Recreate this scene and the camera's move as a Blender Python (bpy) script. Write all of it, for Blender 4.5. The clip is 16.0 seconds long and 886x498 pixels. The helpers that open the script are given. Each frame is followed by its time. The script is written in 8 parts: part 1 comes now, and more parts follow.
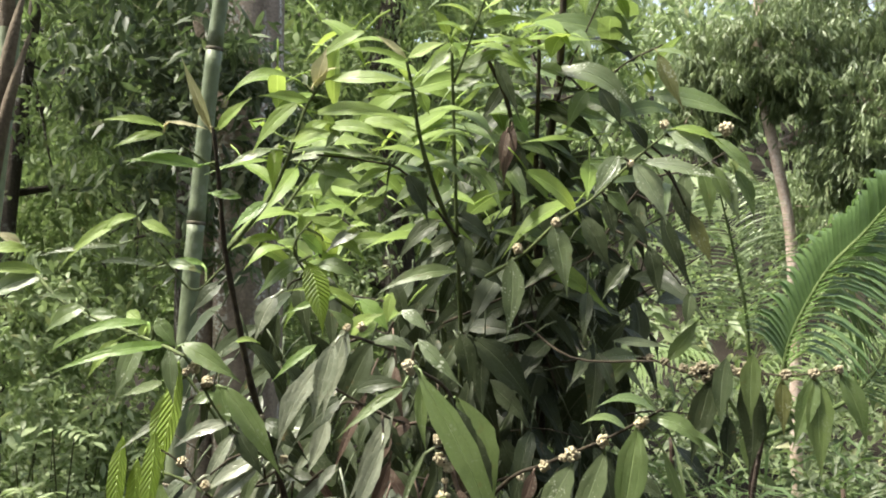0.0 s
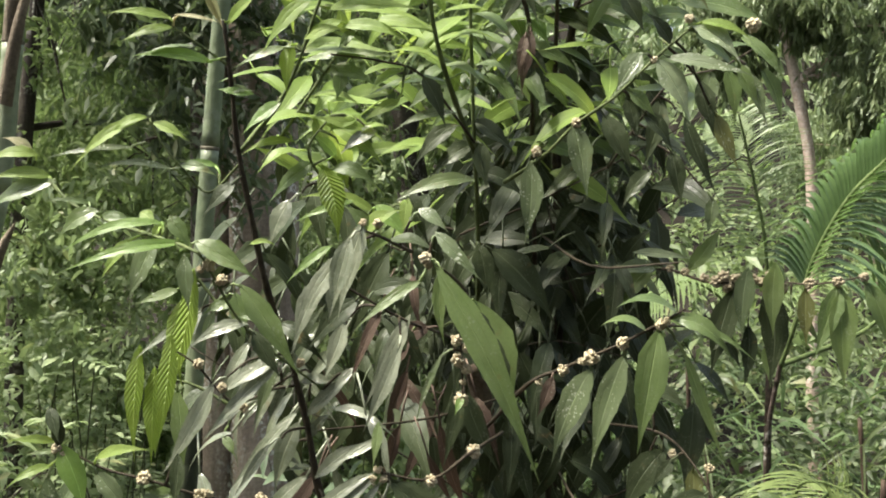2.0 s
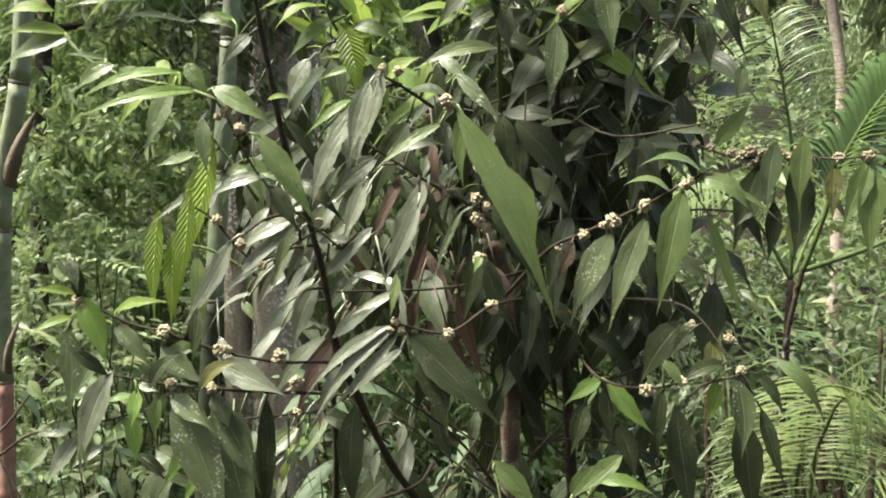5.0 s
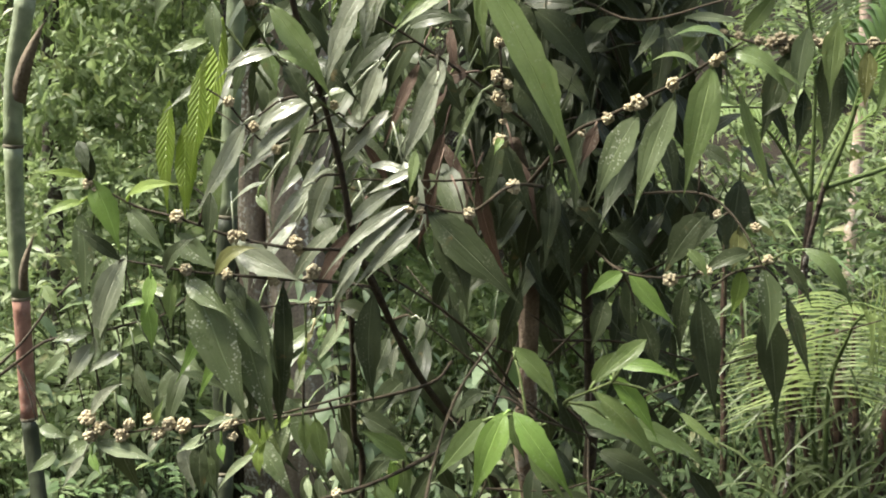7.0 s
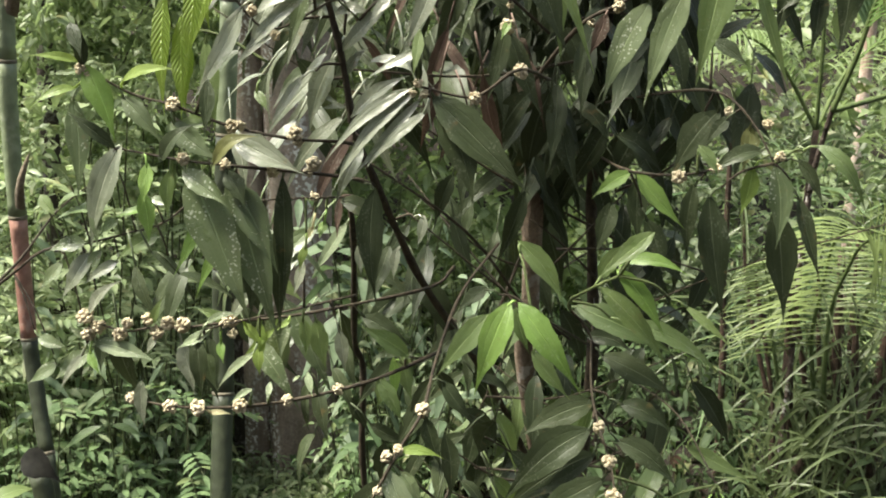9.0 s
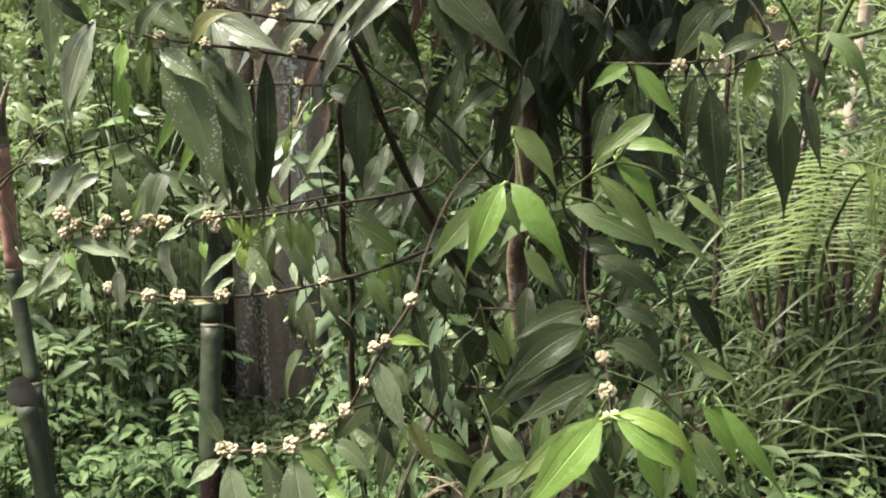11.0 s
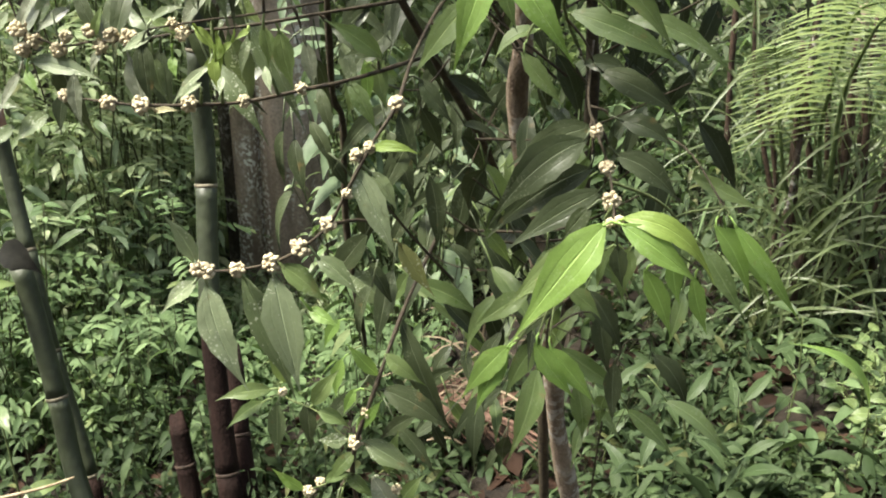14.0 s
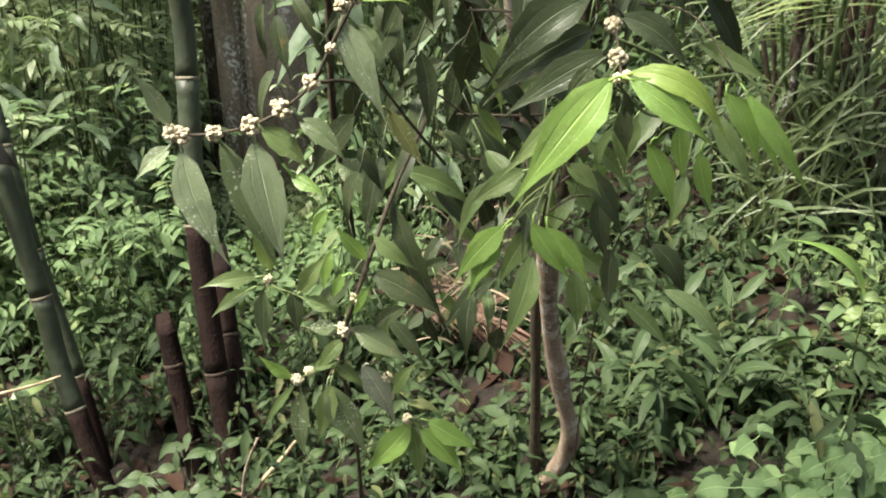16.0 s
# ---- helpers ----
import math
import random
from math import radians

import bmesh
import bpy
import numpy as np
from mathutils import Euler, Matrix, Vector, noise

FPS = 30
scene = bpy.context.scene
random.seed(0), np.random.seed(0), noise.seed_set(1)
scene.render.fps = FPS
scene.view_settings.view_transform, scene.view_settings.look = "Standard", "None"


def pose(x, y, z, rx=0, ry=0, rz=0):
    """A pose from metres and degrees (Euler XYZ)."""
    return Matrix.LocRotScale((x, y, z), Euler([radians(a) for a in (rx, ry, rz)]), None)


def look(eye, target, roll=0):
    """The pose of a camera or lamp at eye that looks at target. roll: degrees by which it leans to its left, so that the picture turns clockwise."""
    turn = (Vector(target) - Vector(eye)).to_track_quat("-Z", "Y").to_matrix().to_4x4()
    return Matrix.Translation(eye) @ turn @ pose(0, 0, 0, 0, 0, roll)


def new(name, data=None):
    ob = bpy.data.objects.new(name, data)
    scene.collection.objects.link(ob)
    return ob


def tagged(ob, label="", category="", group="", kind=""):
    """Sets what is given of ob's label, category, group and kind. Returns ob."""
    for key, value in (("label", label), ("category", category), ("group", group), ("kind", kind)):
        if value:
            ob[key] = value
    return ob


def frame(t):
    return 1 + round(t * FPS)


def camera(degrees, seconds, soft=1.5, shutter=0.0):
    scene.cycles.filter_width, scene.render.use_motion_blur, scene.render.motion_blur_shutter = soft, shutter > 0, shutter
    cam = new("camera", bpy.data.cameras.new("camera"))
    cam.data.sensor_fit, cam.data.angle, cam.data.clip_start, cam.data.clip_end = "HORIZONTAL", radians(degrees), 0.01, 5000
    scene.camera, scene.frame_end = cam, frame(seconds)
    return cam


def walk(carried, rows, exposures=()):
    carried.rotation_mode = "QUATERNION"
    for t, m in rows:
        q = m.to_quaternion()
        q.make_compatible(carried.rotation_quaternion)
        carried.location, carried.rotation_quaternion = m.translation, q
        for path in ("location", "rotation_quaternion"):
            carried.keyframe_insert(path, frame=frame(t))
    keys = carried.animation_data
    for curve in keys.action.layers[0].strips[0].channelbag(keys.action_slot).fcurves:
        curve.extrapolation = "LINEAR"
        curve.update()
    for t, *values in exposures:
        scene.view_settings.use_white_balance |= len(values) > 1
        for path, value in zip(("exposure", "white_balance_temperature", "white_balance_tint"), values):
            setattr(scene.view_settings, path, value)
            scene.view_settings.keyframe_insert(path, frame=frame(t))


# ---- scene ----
cam = camera(51.4, 16.0, soft=2.0)
PATH = [
    (0, (0.06, 0.019, 1.781), (0.025, 2.019, 1.79), 0.3),
    (0.5, (0.057, 0.023, 1.772), (0.019, 2.023, 1.754), 0.3),
    (1, (0.056, 0.036, 1.763), (0.01, 2.035, 1.711), 0.3),
    (1.5, (0.057, 0.035, 1.752), (0.001, 2.032, 1.668), 0.2),
    (2, (0.058, 0.035, 1.74), (-0.01, 2.031, 1.628), 0.1),
    (2.5, (0.058, 0.039, 1.731), (-0.018, 2.032, 1.589), 0.1),
    (3, (0.057, 0.037, 1.723), (-0.024, 2.028, 1.555), 0.2),
    (3.5, (0.057, 0.035, 1.715), (-0.027, 2.024, 1.522), 0.5),
    (4, (0.058, 0.042, 1.706), (-0.031, 2.028, 1.484), 0.7),
    (4.2, (0.061, 0.041, 1.703), (-0.035, 2.024, 1.465), 0.8),
    (6.3, (0.051, 0.042, 1.638), (-0.072, 2.008, 1.291), 0.5),
    (6.5, (0.05, 0.05, 1.636), (-0.074, 2.011, 1.266), 0.4),
    (7, (0.053, 0.055, 1.626), (-0.083, 2.008, 1.219), 0.5),
    (7.5, (0.055, 0.061, 1.614), (-0.087, 2.006, 1.174), 0.6),
    (8, (0.056, 0.068, 1.602), (-0.09, 2.006, 1.13), 0.8),
    (8.5, (0.053, 0.068, 1.59), (-0.088, 1.998, 1.088), 0.8),
    (9, (0.049, 0.064, 1.579), (-0.082, 1.988, 1.048), 0.9),
    (9.2, (0.048, 0.066, 1.574), (-0.081, 1.988, 1.032), 0.95),
    (11.3, (0.053, 0.081, 1.505), (-0.057, 1.973, 0.867), 1.3),
    (11.5, (0.054, 0.085, 1.502), (-0.059, 1.971, 0.847), 1.4),
    (12, (0.055, 0.087, 1.49), (-0.06, 1.963, 0.804), 1.2),
    (12.5, (0.056, 0.09, 1.477), (-0.06, 1.953, 0.759), 1.0),
    (13, (0.059, 0.096, 1.465), (-0.059, 1.943, 0.706), 0.7),
    (13.5, (0.063, 0.106, 1.448), (-0.057, 1.934, 0.646), 0.4),
    (14, (0.065, 0.115, 1.429), (-0.055, 1.923, 0.582), 0.2),
    (14.5, (0.064, 0.121, 1.413), (-0.052, 1.906, 0.519), 0.2),
    (15, (0.059, 0.125, 1.4), (-0.047, 1.889, 0.462), 0.5),
    (15.5, (0.058, 0.132, 1.387), (-0.039, 1.874, 0.409), 0.6),
    (16, (0.061, 0.14, 1.376), (-0.03, 1.863, 0.363), 0.5),
]
EXPOSURES = [(0, 1.68), (1, 1.6), (2, 1.61), (3.2, 1.72), (4, 1.75), (7, 1.75), (9, 1.78), (12, 1.88), (14, 1.93), (16, 1.98)]
walk(cam, [(t, look(eye, target, roll)) for t, eye, target, roll in PATH], EXPOSURES)

# ---- light ----
SUN_EL, SUN_AZ = radians(63), radians(-98)
world = bpy.data.worlds.new("sky")
scene.world = world
world.use_nodes = True
wn = world.node_tree
sky = wn.nodes.new("ShaderNodeTexSky")
sky.sky_type, sky.sun_disc = "NISHITA", False
sky.sun_elevation, sky.sun_rotation = SUN_EL, SUN_AZ
sky.air_density, sky.dust_density, sky.ozone_density = 1.0, 4.0, 1.0
wn.nodes["Background"].inputs["Strength"].default_value = 0.12
soft = wn.nodes.new("ShaderNodeHueSaturation")
soft.inputs["Saturation"].default_value = 0.6  # thin haze
wn.links.new(sky.outputs[0], soft.inputs["Color"])
wn.links.new(soft.outputs[0], wn.nodes["Background"].inputs["Color"])
sun = new("sun", bpy.data.lights.new("sun", "SUN"))
sun.data.energy, sun.data.angle, sun.data.color = 3.9, radians(11), (1.0, 0.95, 0.82)
sun.matrix_world = look((0, 0, 0), (-math.sin(SUN_AZ) * math.cos(SUN_EL), -math.cos(SUN_AZ) * math.cos(SUN_EL), -math.sin(SUN_EL)))

# ---- materials ----


def material(name, rough=0.6):
    m = bpy.data.materials.new(name)
    m.use_nodes = True
    n = m.node_tree.nodes
    b = n["Principled BSDF"]
    b.inputs["Roughness"].default_value = rough
    return m, n, m.node_tree.links, b


def mixed(n, l, fac, a, b, mode="MIX"):
    """A colour mix of a and b, each a colour or a socket."""
    x = n.new("ShaderNodeMix")
    x.data_type, x.blend_type = "RGBA", mode
    for socket, v in ((x.inputs[0], fac), (x.inputs[6], a), (x.inputs[7], b)):
        if isinstance(v, bpy.types.NodeSocket):
            l.new(v, socket)
        elif isinstance(v, (int, float)):
            socket.default_value = v
        else:
            socket.default_value = (*v, 1)
    return x.outputs[2]


def ramp(n, l, source, lo, hi, a=0.0, b=1.0):
    r = n.new("ShaderNodeMapRange")
    l.new(source, r.inputs[0])
    r.inputs[1].default_value, r.inputs[2].default_value, r.inputs[3].default_value, r.inputs[4].default_value = lo, hi, a, b
    return r.outputs[0]


def sums(n, l, op, a, b=None):
    x = n.new("ShaderNodeMath")
    x.operation = op
    for k, v in enumerate((a, b)):
        if isinstance(v, bpy.types.NodeSocket):
            l.new(v, x.inputs[k])
        elif v is not None:
            x.inputs[k].default_value = v
    return x.outputs[0]


def noisy(n, l, scale, detail=4, vector=None, kind="ShaderNodeTexNoise"):
    t = n.new(kind)
    t.inputs["Scale"].default_value = scale
    if kind == "ShaderNodeTexNoise":
        t.inputs["Detail"].default_value = detail
    if vector is None:
        vector = n.new("ShaderNodeNewGeometry").outputs["Position"]
    l.new(vector, t.inputs["Vector"])
    return t.outputs[0]


def leaf_material(name, deep, pale, glow, rough=0.42, through_light=0.35, specks=0.0, corrugated=0.25, gloss=0.5):
    """A blade with a pale midrib, two side nerves, cross veins, blotches and, on old leaves, lichen specks."""
    m, n, l, b = material(name, rough)
    uv = n.new("ShaderNodeUVMap")
    xyz = n.new("ShaderNodeSeparateXYZ")
    l.new(uv.outputs[0], xyz.inputs[0])
    u, v = xyz.outputs[0], xyz.outputs[1]
    off = sums(n, l, "ABSOLUTE", sums(n, l, "SUBTRACT", v, 0.5))
    info = n.new("ShaderNodeObjectInfo").outputs["Random"]
    blotch = noisy(n, l, 38, 5)
    grain = noisy(n, l, 420, 3)
    island = n.new("ShaderNodeNewGeometry").outputs["Random Per Island"]
    tone = sums(n, l, "ADD", sums(n, l, "MULTIPLY", info, 0.4), sums(n, l, "MULTIPLY", blotch, 0.45))
    tone = sums(n, l, "ADD", tone, sums(n, l, "MULTIPLY", island, 0.2))
    c = mixed(n, l, ramp(n, l, tone, 0.15, 0.85), deep, pale)
    c = mixed(n, l, ramp(n, l, grain, 0.3, 0.75, 0, 0.3), c, tuple(0.55 * k for k in deep))
    wave = sums(n, l, "SINE", sums(n, l, "MULTIPLY", sums(n, l, "SUBTRACT", u, sums(n, l, "MULTIPLY", off, 0.3)), 105))
    c = mixed(n, l, ramp(n, l, wave, 0.2, 1.0, 0, corrugated), c, pale)
    ribs = sums(n, l, "SINE", sums(n, l, "MULTIPLY", off, 40))
    nerve = sums(n, l, "ABSOLUTE", sums(n, l, "SUBTRACT", off, 0.24))
    c = mixed(n, l, ramp(n, l, nerve, 0.0, 0.02, 0.3, 0), c, pale)
    rib = ramp(n, l, off, 0.008, 0.03, 1, 0)
    c = mixed(n, l, sums(n, l, "MULTIPLY", rib, 0.75), c, tuple(min(1, 1.6 * k + 0.04) for k in pale))
    if specks:
        streak = n.new("ShaderNodeMapping")
        streak.inputs["Scale"].default_value = (0.12, 0.3, 1)
        l.new(uv.outputs[0], streak.inputs[0])
        shift = n.new("ShaderNodeCombineXYZ")
        l.new(sums(n, l, "MULTIPLY", info, 19.0), shift.inputs[2])
        l.new(shift.outputs[0], streak.inputs[1])
        stretched = streak.outputs[0]
        cells = n.new("ShaderNodeTexVoronoi")
        cells.inputs["Scale"].default_value = 330
        l.new(n.new("ShaderNodeNewGeometry").outputs["Position"], cells.inputs["Vector"])
        size = noisy(n, l, 55, 3)
        dot = sums(n, l, "LESS_THAN", cells.outputs["Distance"], ramp(n, l, size, 0.42, 0.74, 0.0, 0.5))
        c = mixed(n, l, sums(n, l, "MULTIPLY", dot, min(1, specks * 0.75)), c, (0.55, 0.58, 0.46))
        film = noisy(n, l, 24, 5, stretched)
        c = mixed(n, l, ramp(n, l, film, 0.45, 0.75, 0, 0.22 * min(1, specks + 0.3)), c, (0.2, 0.22, 0.15))
        edge = noisy(n, l, 70, 4)
        c = mixed(n, l, ramp(n, l, edge, 0.66, 0.76, 0, 0.6), c, (0.16, 0.11, 0.045))
    l.new(c, b.inputs["Base Color"])
    l.new(ramp(n, l, blotch, 0.3, 0.7, rough - 0.1, rough + 0.22), b.inputs["Roughness"])
    b.inputs["Specular IOR Level"].default_value = gloss
    bump = n.new("ShaderNodeBump")
    bump.inputs["Strength"].default_value = 0.8
    bump.inputs["Distance"].default_value = 0.002
    height = sums(n, l, "ADD", sums(n, l, "MULTIPLY", wave, 2 * corrugated if corrugated > 0.1 else 0.006), sums(n, l, "MULTIPLY", rib, -0.5))
    height = sums(n, l, "ADD", height, sums(n, l, "MULTIPLY", ribs, 0.002))
    height = sums(n, l, "SUBTRACT", height, ramp(n, l, nerve, 0.0, 0.03, 0.1, 0))
    height = sums(n, l, "ADD", height, sums(n, l, "MULTIPLY", blotch, 0.9))
    stretch = n.new("ShaderNodeMapping")
    stretch.inputs["Scale"].default_value = (5, 2.2, 1)
    l.new(uv.outputs[0], stretch.inputs[0])
    seed = n.new("ShaderNodeCombineXYZ")
    l.new(sums(n, l, "MULTIPLY", info, 37.0), seed.inputs[2])
    l.new(seed.outputs[0], stretch.inputs[1])
    height = sums(n, l, "ADD", height, sums(n, l, "MULTIPLY", noisy(n, l, 1.6, 2, stretch.outputs[0]), 0.55))
    l.new(height, bump.inputs["Height"])
    l.new(bump.outputs[0], b.inputs["Normal"])
    tr = n.new("ShaderNodeBsdfTranslucent")
    l.new(mixed(n, l, 0.5, c, glow), tr.inputs["Color"])
    mix = n.new("ShaderNodeMixShader")
    mix.inputs[0].default_value = through_light
    l.new(b.outputs[0], mix.inputs[1])
    l.new(tr.outputs[0], mix.inputs[2])
    l.new(mix.outputs[0], n["Material Output"].inputs[0])
    return m


def foliage_material(name, deep, pale, glow, rough=0.5, through_light=0.3, pinch=0.5, gloss=0.4):
    """Leaves of a crown: each leaf its own tone, clumps lighter or deeper."""
    m, n, l, b = material(name, rough)
    g = n.new("ShaderNodeNewGeometry")
    island = g.outputs["Random Per Island"]
    tone = sums(n, l, "ADD", sums(n, l, "MULTIPLY", island, 0.6), sums(n, l, "MULTIPLY", noisy(n, l, 1.7, 3), 0.55))
    c = mixed(n, l, ramp(n, l, tone, 0.2, 0.95), deep, pale)
    c = mixed(n, l, ramp(n, l, island, 0.955, 0.96, 0, pinch), c, (0.2, 0.15, 0.05))
    c = mixed(n, l, ramp(n, l, noisy(n, l, 60, 3), 0.4, 0.8, 0, 0.4), c, tuple(0.5 * k for k in deep))
    l.new(c, b.inputs["Base Color"])
    b.inputs["Specular IOR Level"].default_value = gloss
    tr = n.new("ShaderNodeBsdfTranslucent")
    l.new(mixed(n, l, 0.5, c, glow), tr.inputs["Color"])
    mix = n.new("ShaderNodeMixShader")
    mix.inputs[0].default_value = through_light
    l.new(b.outputs[0], mix.inputs[1])
    l.new(tr.outputs[0], mix.inputs[2])
    l.new(mix.outputs[0], n["Material Output"].inputs[0])
    return m


def bark_material(name, deep, pale, scale=30, rough=0.85, lichen=0.0, rings=0.0, stretch=4.0, gloss=0.2):
    m, n, l, b = material(name, rough)
    pos = n.new("ShaderNodeNewGeometry").outputs["Position"]
    mp = n.new("ShaderNodeMapping")
    mp.inputs["Scale"].default_value = (1, 1, 1 / stretch)
    l.new(pos, mp.inputs[0])
    streak = noisy(n, l, scale, 6, mp.outputs[0])
    fine = noisy(n, l, scale * 6, 4)
    c = mixed(n, l, ramp(n, l, streak, 0.3, 0.7), deep, pale)
    c = mixed(n, l, ramp(n, l, fine, 0.35, 0.7, 0, 0.5), c, tuple(0.5 * k for k in deep))
    height = sums(n, l, "ADD", streak, sums(n, l, "MULTIPLY", fine, 0.4))
    if rings:
        z = n.new("ShaderNodeSeparateXYZ")
        l.new(pos, z.inputs[0])
        wob = sums(n, l, "ADD", z.outputs[2], sums(n, l, "MULTIPLY", noisy(n, l, 5, 3), 0.12))
        ring = sums(n, l, "SINE", sums(n, l, "MULTIPLY", wob, 34))
        c = mixed(n, l, ramp(n, l, ring, 0.93, 1.0, 0, rings), c, tuple(0.35 * k for k in deep))
        height = sums(n, l, "SUBTRACT", height, ramp(n, l, ring, 0.9, 1.0, 0, 0.6))
    if lichen:
        patch = noisy(n, l, 11, 4, mp.outputs[0] if lichen > 0.9 else None)
        crust = noisy(n, l, 62, 4)
        f = sums(n, l, "MULTIPLY", ramp(n, l, patch, 0.48, 0.58), ramp(n, l, crust, 0.5, 0.56))
        c = mixed(n, l, sums(n, l, "MULTIPLY", f, lichen), c, (0.7, 0.69, 0.63))
    l.new(c, b.inputs["Base Color"])
    b.inputs["Specular IOR Level"].default_value = gloss
    bump = n.new("ShaderNodeBump")
    bump.inputs["Strength"].default_value, bump.inputs["Distance"].default_value = 0.8, 0.01
    l.new(height, bump.inputs["Height"])
    l.new(bump.outputs[0], b.inputs["Normal"])
    return m


def spotted(name, deep, pale, scale, rough=0.7, bump_by=0.002):
    m, n, l, b = material(name, rough)
    t = noisy(n, l, scale, 5)
    c = mixed(n, l, ramp(n, l, t, 0.3, 0.7), deep, pale)
    l.new(c, b.inputs["Base Color"])
    b.inputs["Specular IOR Level"].default_value = 0.2
    bump = n.new("ShaderNodeBump")
    bump.inputs["Strength"].default_value, bump.inputs["Distance"].default_value = 0.6, bump_by
    l.new(noisy(n, l, scale * 4, 4), bump.inputs["Height"])
    l.new(bump.outputs[0], b.inputs["Normal"])
    return m


LEAF = {
    "y": leaf_material("young_leaf", (0.125, 0.205, 0.035), (0.28, 0.375, 0.095), (0.47, 0.58, 0.11), 0.45, 0.42, 0, 0.012, 0.35),
    "c": leaf_material("corrugated_leaf", (0.14, 0.24, 0.03), (0.32, 0.44, 0.07), (0.55, 0.7, 0.08), 0.42, 0.45, 0, 0.5),
    "v": leaf_material("bright_leaf", (0.108, 0.198, 0.038), (0.225, 0.348, 0.082), (0.38, 0.57, 0.11), 0.36, 0.4, 0.15, 0.015),
    "g": leaf_material("green_leaf", (0.075, 0.122, 0.04), (0.165, 0.22, 0.075), (0.3, 0.42, 0.09), 0.36, 0.32, 0.2, 0.012),
    # old leaf green, lowered further to hold the shade inside the shrub
    "d": leaf_material("old_shaded_leaf", (0.021, 0.031, 0.013), (0.054, 0.07, 0.03), (0.1, 0.13, 0.04), 0.38, 0.1, 0.12, 0.012, 0.25),
    "o": leaf_material("lichened_leaf", (0.07, 0.1, 0.042), (0.145, 0.185, 0.085), (0.26, 0.34, 0.11), 0.34, 0.22, 1.0, 0.012, 0.55),
    # paler lichened leaf, its colour raised further to stand for front light
    "l": leaf_material("lit_lichened_leaf", (0.15, 0.192, 0.1), (0.29, 0.345, 0.2), (0.3, 0.38, 0.15), 0.4, 0.22, 1.0, 0.012, 0.45),
    # old leaf with the pale sheen of the sky put into its colour
    "s": leaf_material("sky_sheen_leaf", (0.11, 0.133, 0.073), (0.29, 0.31, 0.22), (0.3, 0.34, 0.18), 0.25, 0.2, 0.3, 0.015, 0.85),
    "h": leaf_material("herb_leaf", (0.16, 0.27, 0.09), (0.31, 0.44, 0.18), (0.33, 0.5, 0.15), 0.5, 0.3, 0, 0.2),
    "f": leaf_material("forest_leaf", (0.03, 0.052, 0.019), (0.07, 0.105, 0.04), (0.15, 0.24, 0.06), 0.5, 0.25, 0, 0.012, 0.25),
    "b": leaf_material("fading_leaf", (0.09, 0.11, 0.03), (0.17, 0.17, 0.055), (0.3, 0.3, 0.08), 0.5, 0.3, 0.6, 0.012),
    "x": leaf_material("withered_leaf", (0.04, 0.027, 0.02), (0.125, 0.082, 0.06), (0.16, 0.1, 0.06), 0.7, 0.15, 0.2, 0.012, 0.2),
    "p": leaf_material("new_shoot", (0.34, 0.34, 0.16), (0.5, 0.44, 0.27), (0.6, 0.6, 0.25), 0.5, 0.4, 0, 0.012),
}
STEM = {
    "dark": spotted("dark_twig", (0.025, 0.02, 0.014), (0.07, 0.055, 0.035), 120),
    "green": spotted("green_twig", (0.06, 0.08, 0.03), (0.13, 0.16, 0.06), 90),
    "bark": bark_material("shrub_bark", (0.13, 0.093, 0.064), (0.36, 0.28, 0.2), 40, 0.85, 0.3, 0.0, 3),
}
BLOOM = spotted("cream_flower", (0.33, 0.275, 0.17), (0.6, 0.53, 0.37), 160, 0.8)
BLOOM_FADED = spotted("faded_flower", (0.24, 0.2, 0.13), (0.46, 0.4, 0.28), 160, 0.85)

# ---- building blocks ----


def mesh_object(name, verts, faces, mat, uv=None, smooth=True):
    me = bpy.data.meshes.new(name)
    me.from_pydata(verts, [], faces)
    if uv is not None:
        layer = me.uv_layers.new(name="UVMap")
        loops = np.empty(len(me.loops), dtype=np.int32)
        me.loops.foreach_get("vertex_index", loops)
        layer.data.foreach_set("uv", np.asarray(uv, dtype=np.float32)[loops].ravel())
    me.polygons.foreach_set("use_smooth", [smooth] * len(me.polygons))
    me.materials.append(mat)
    me.update()
    return new(name, me)


def under(ob, parent, label=""):
    """Make ob, built in world places, a part of parent (a thing's Empty, or a part of it)."""
    ob.parent = parent
    ob.matrix_parent_inverse = Matrix.Translation(-parent.location) if parent.parent is None else Matrix.Identity(4)
    if label:
        ob["label"] = label
    return ob


def thing(name, place, label, category, group="", kind=""):
    ob = new(name)
    ob.location = place
    ob.empty_display_size = 0.05
    return tagged(ob, label, category, group, kind)


def smooth_line(points, steps):
    """A Catmull-Rom line through the points."""
    p = [Vector(q) for q in points]
    if len(p) == 2:
        return [p[0].lerp(p[1], k / steps) for k in range(steps + 1)]
    ext = [2 * p[0] - p[1], *p, 2 * p[-1] - p[-2]]
    out = []
    for i in range(1, len(ext) - 2):
        a, b, c, d = ext[i - 1 : i + 3]
        for k in range(steps):
            t = k / steps
            out.append(0.5 * (2 * b + (c - a) * t + (2 * a - 5 * b + 4 * c - d) * t * t + (3 * b - a - 3 * c + d) * t ** 3))
    out.append(p[-1])
    return out


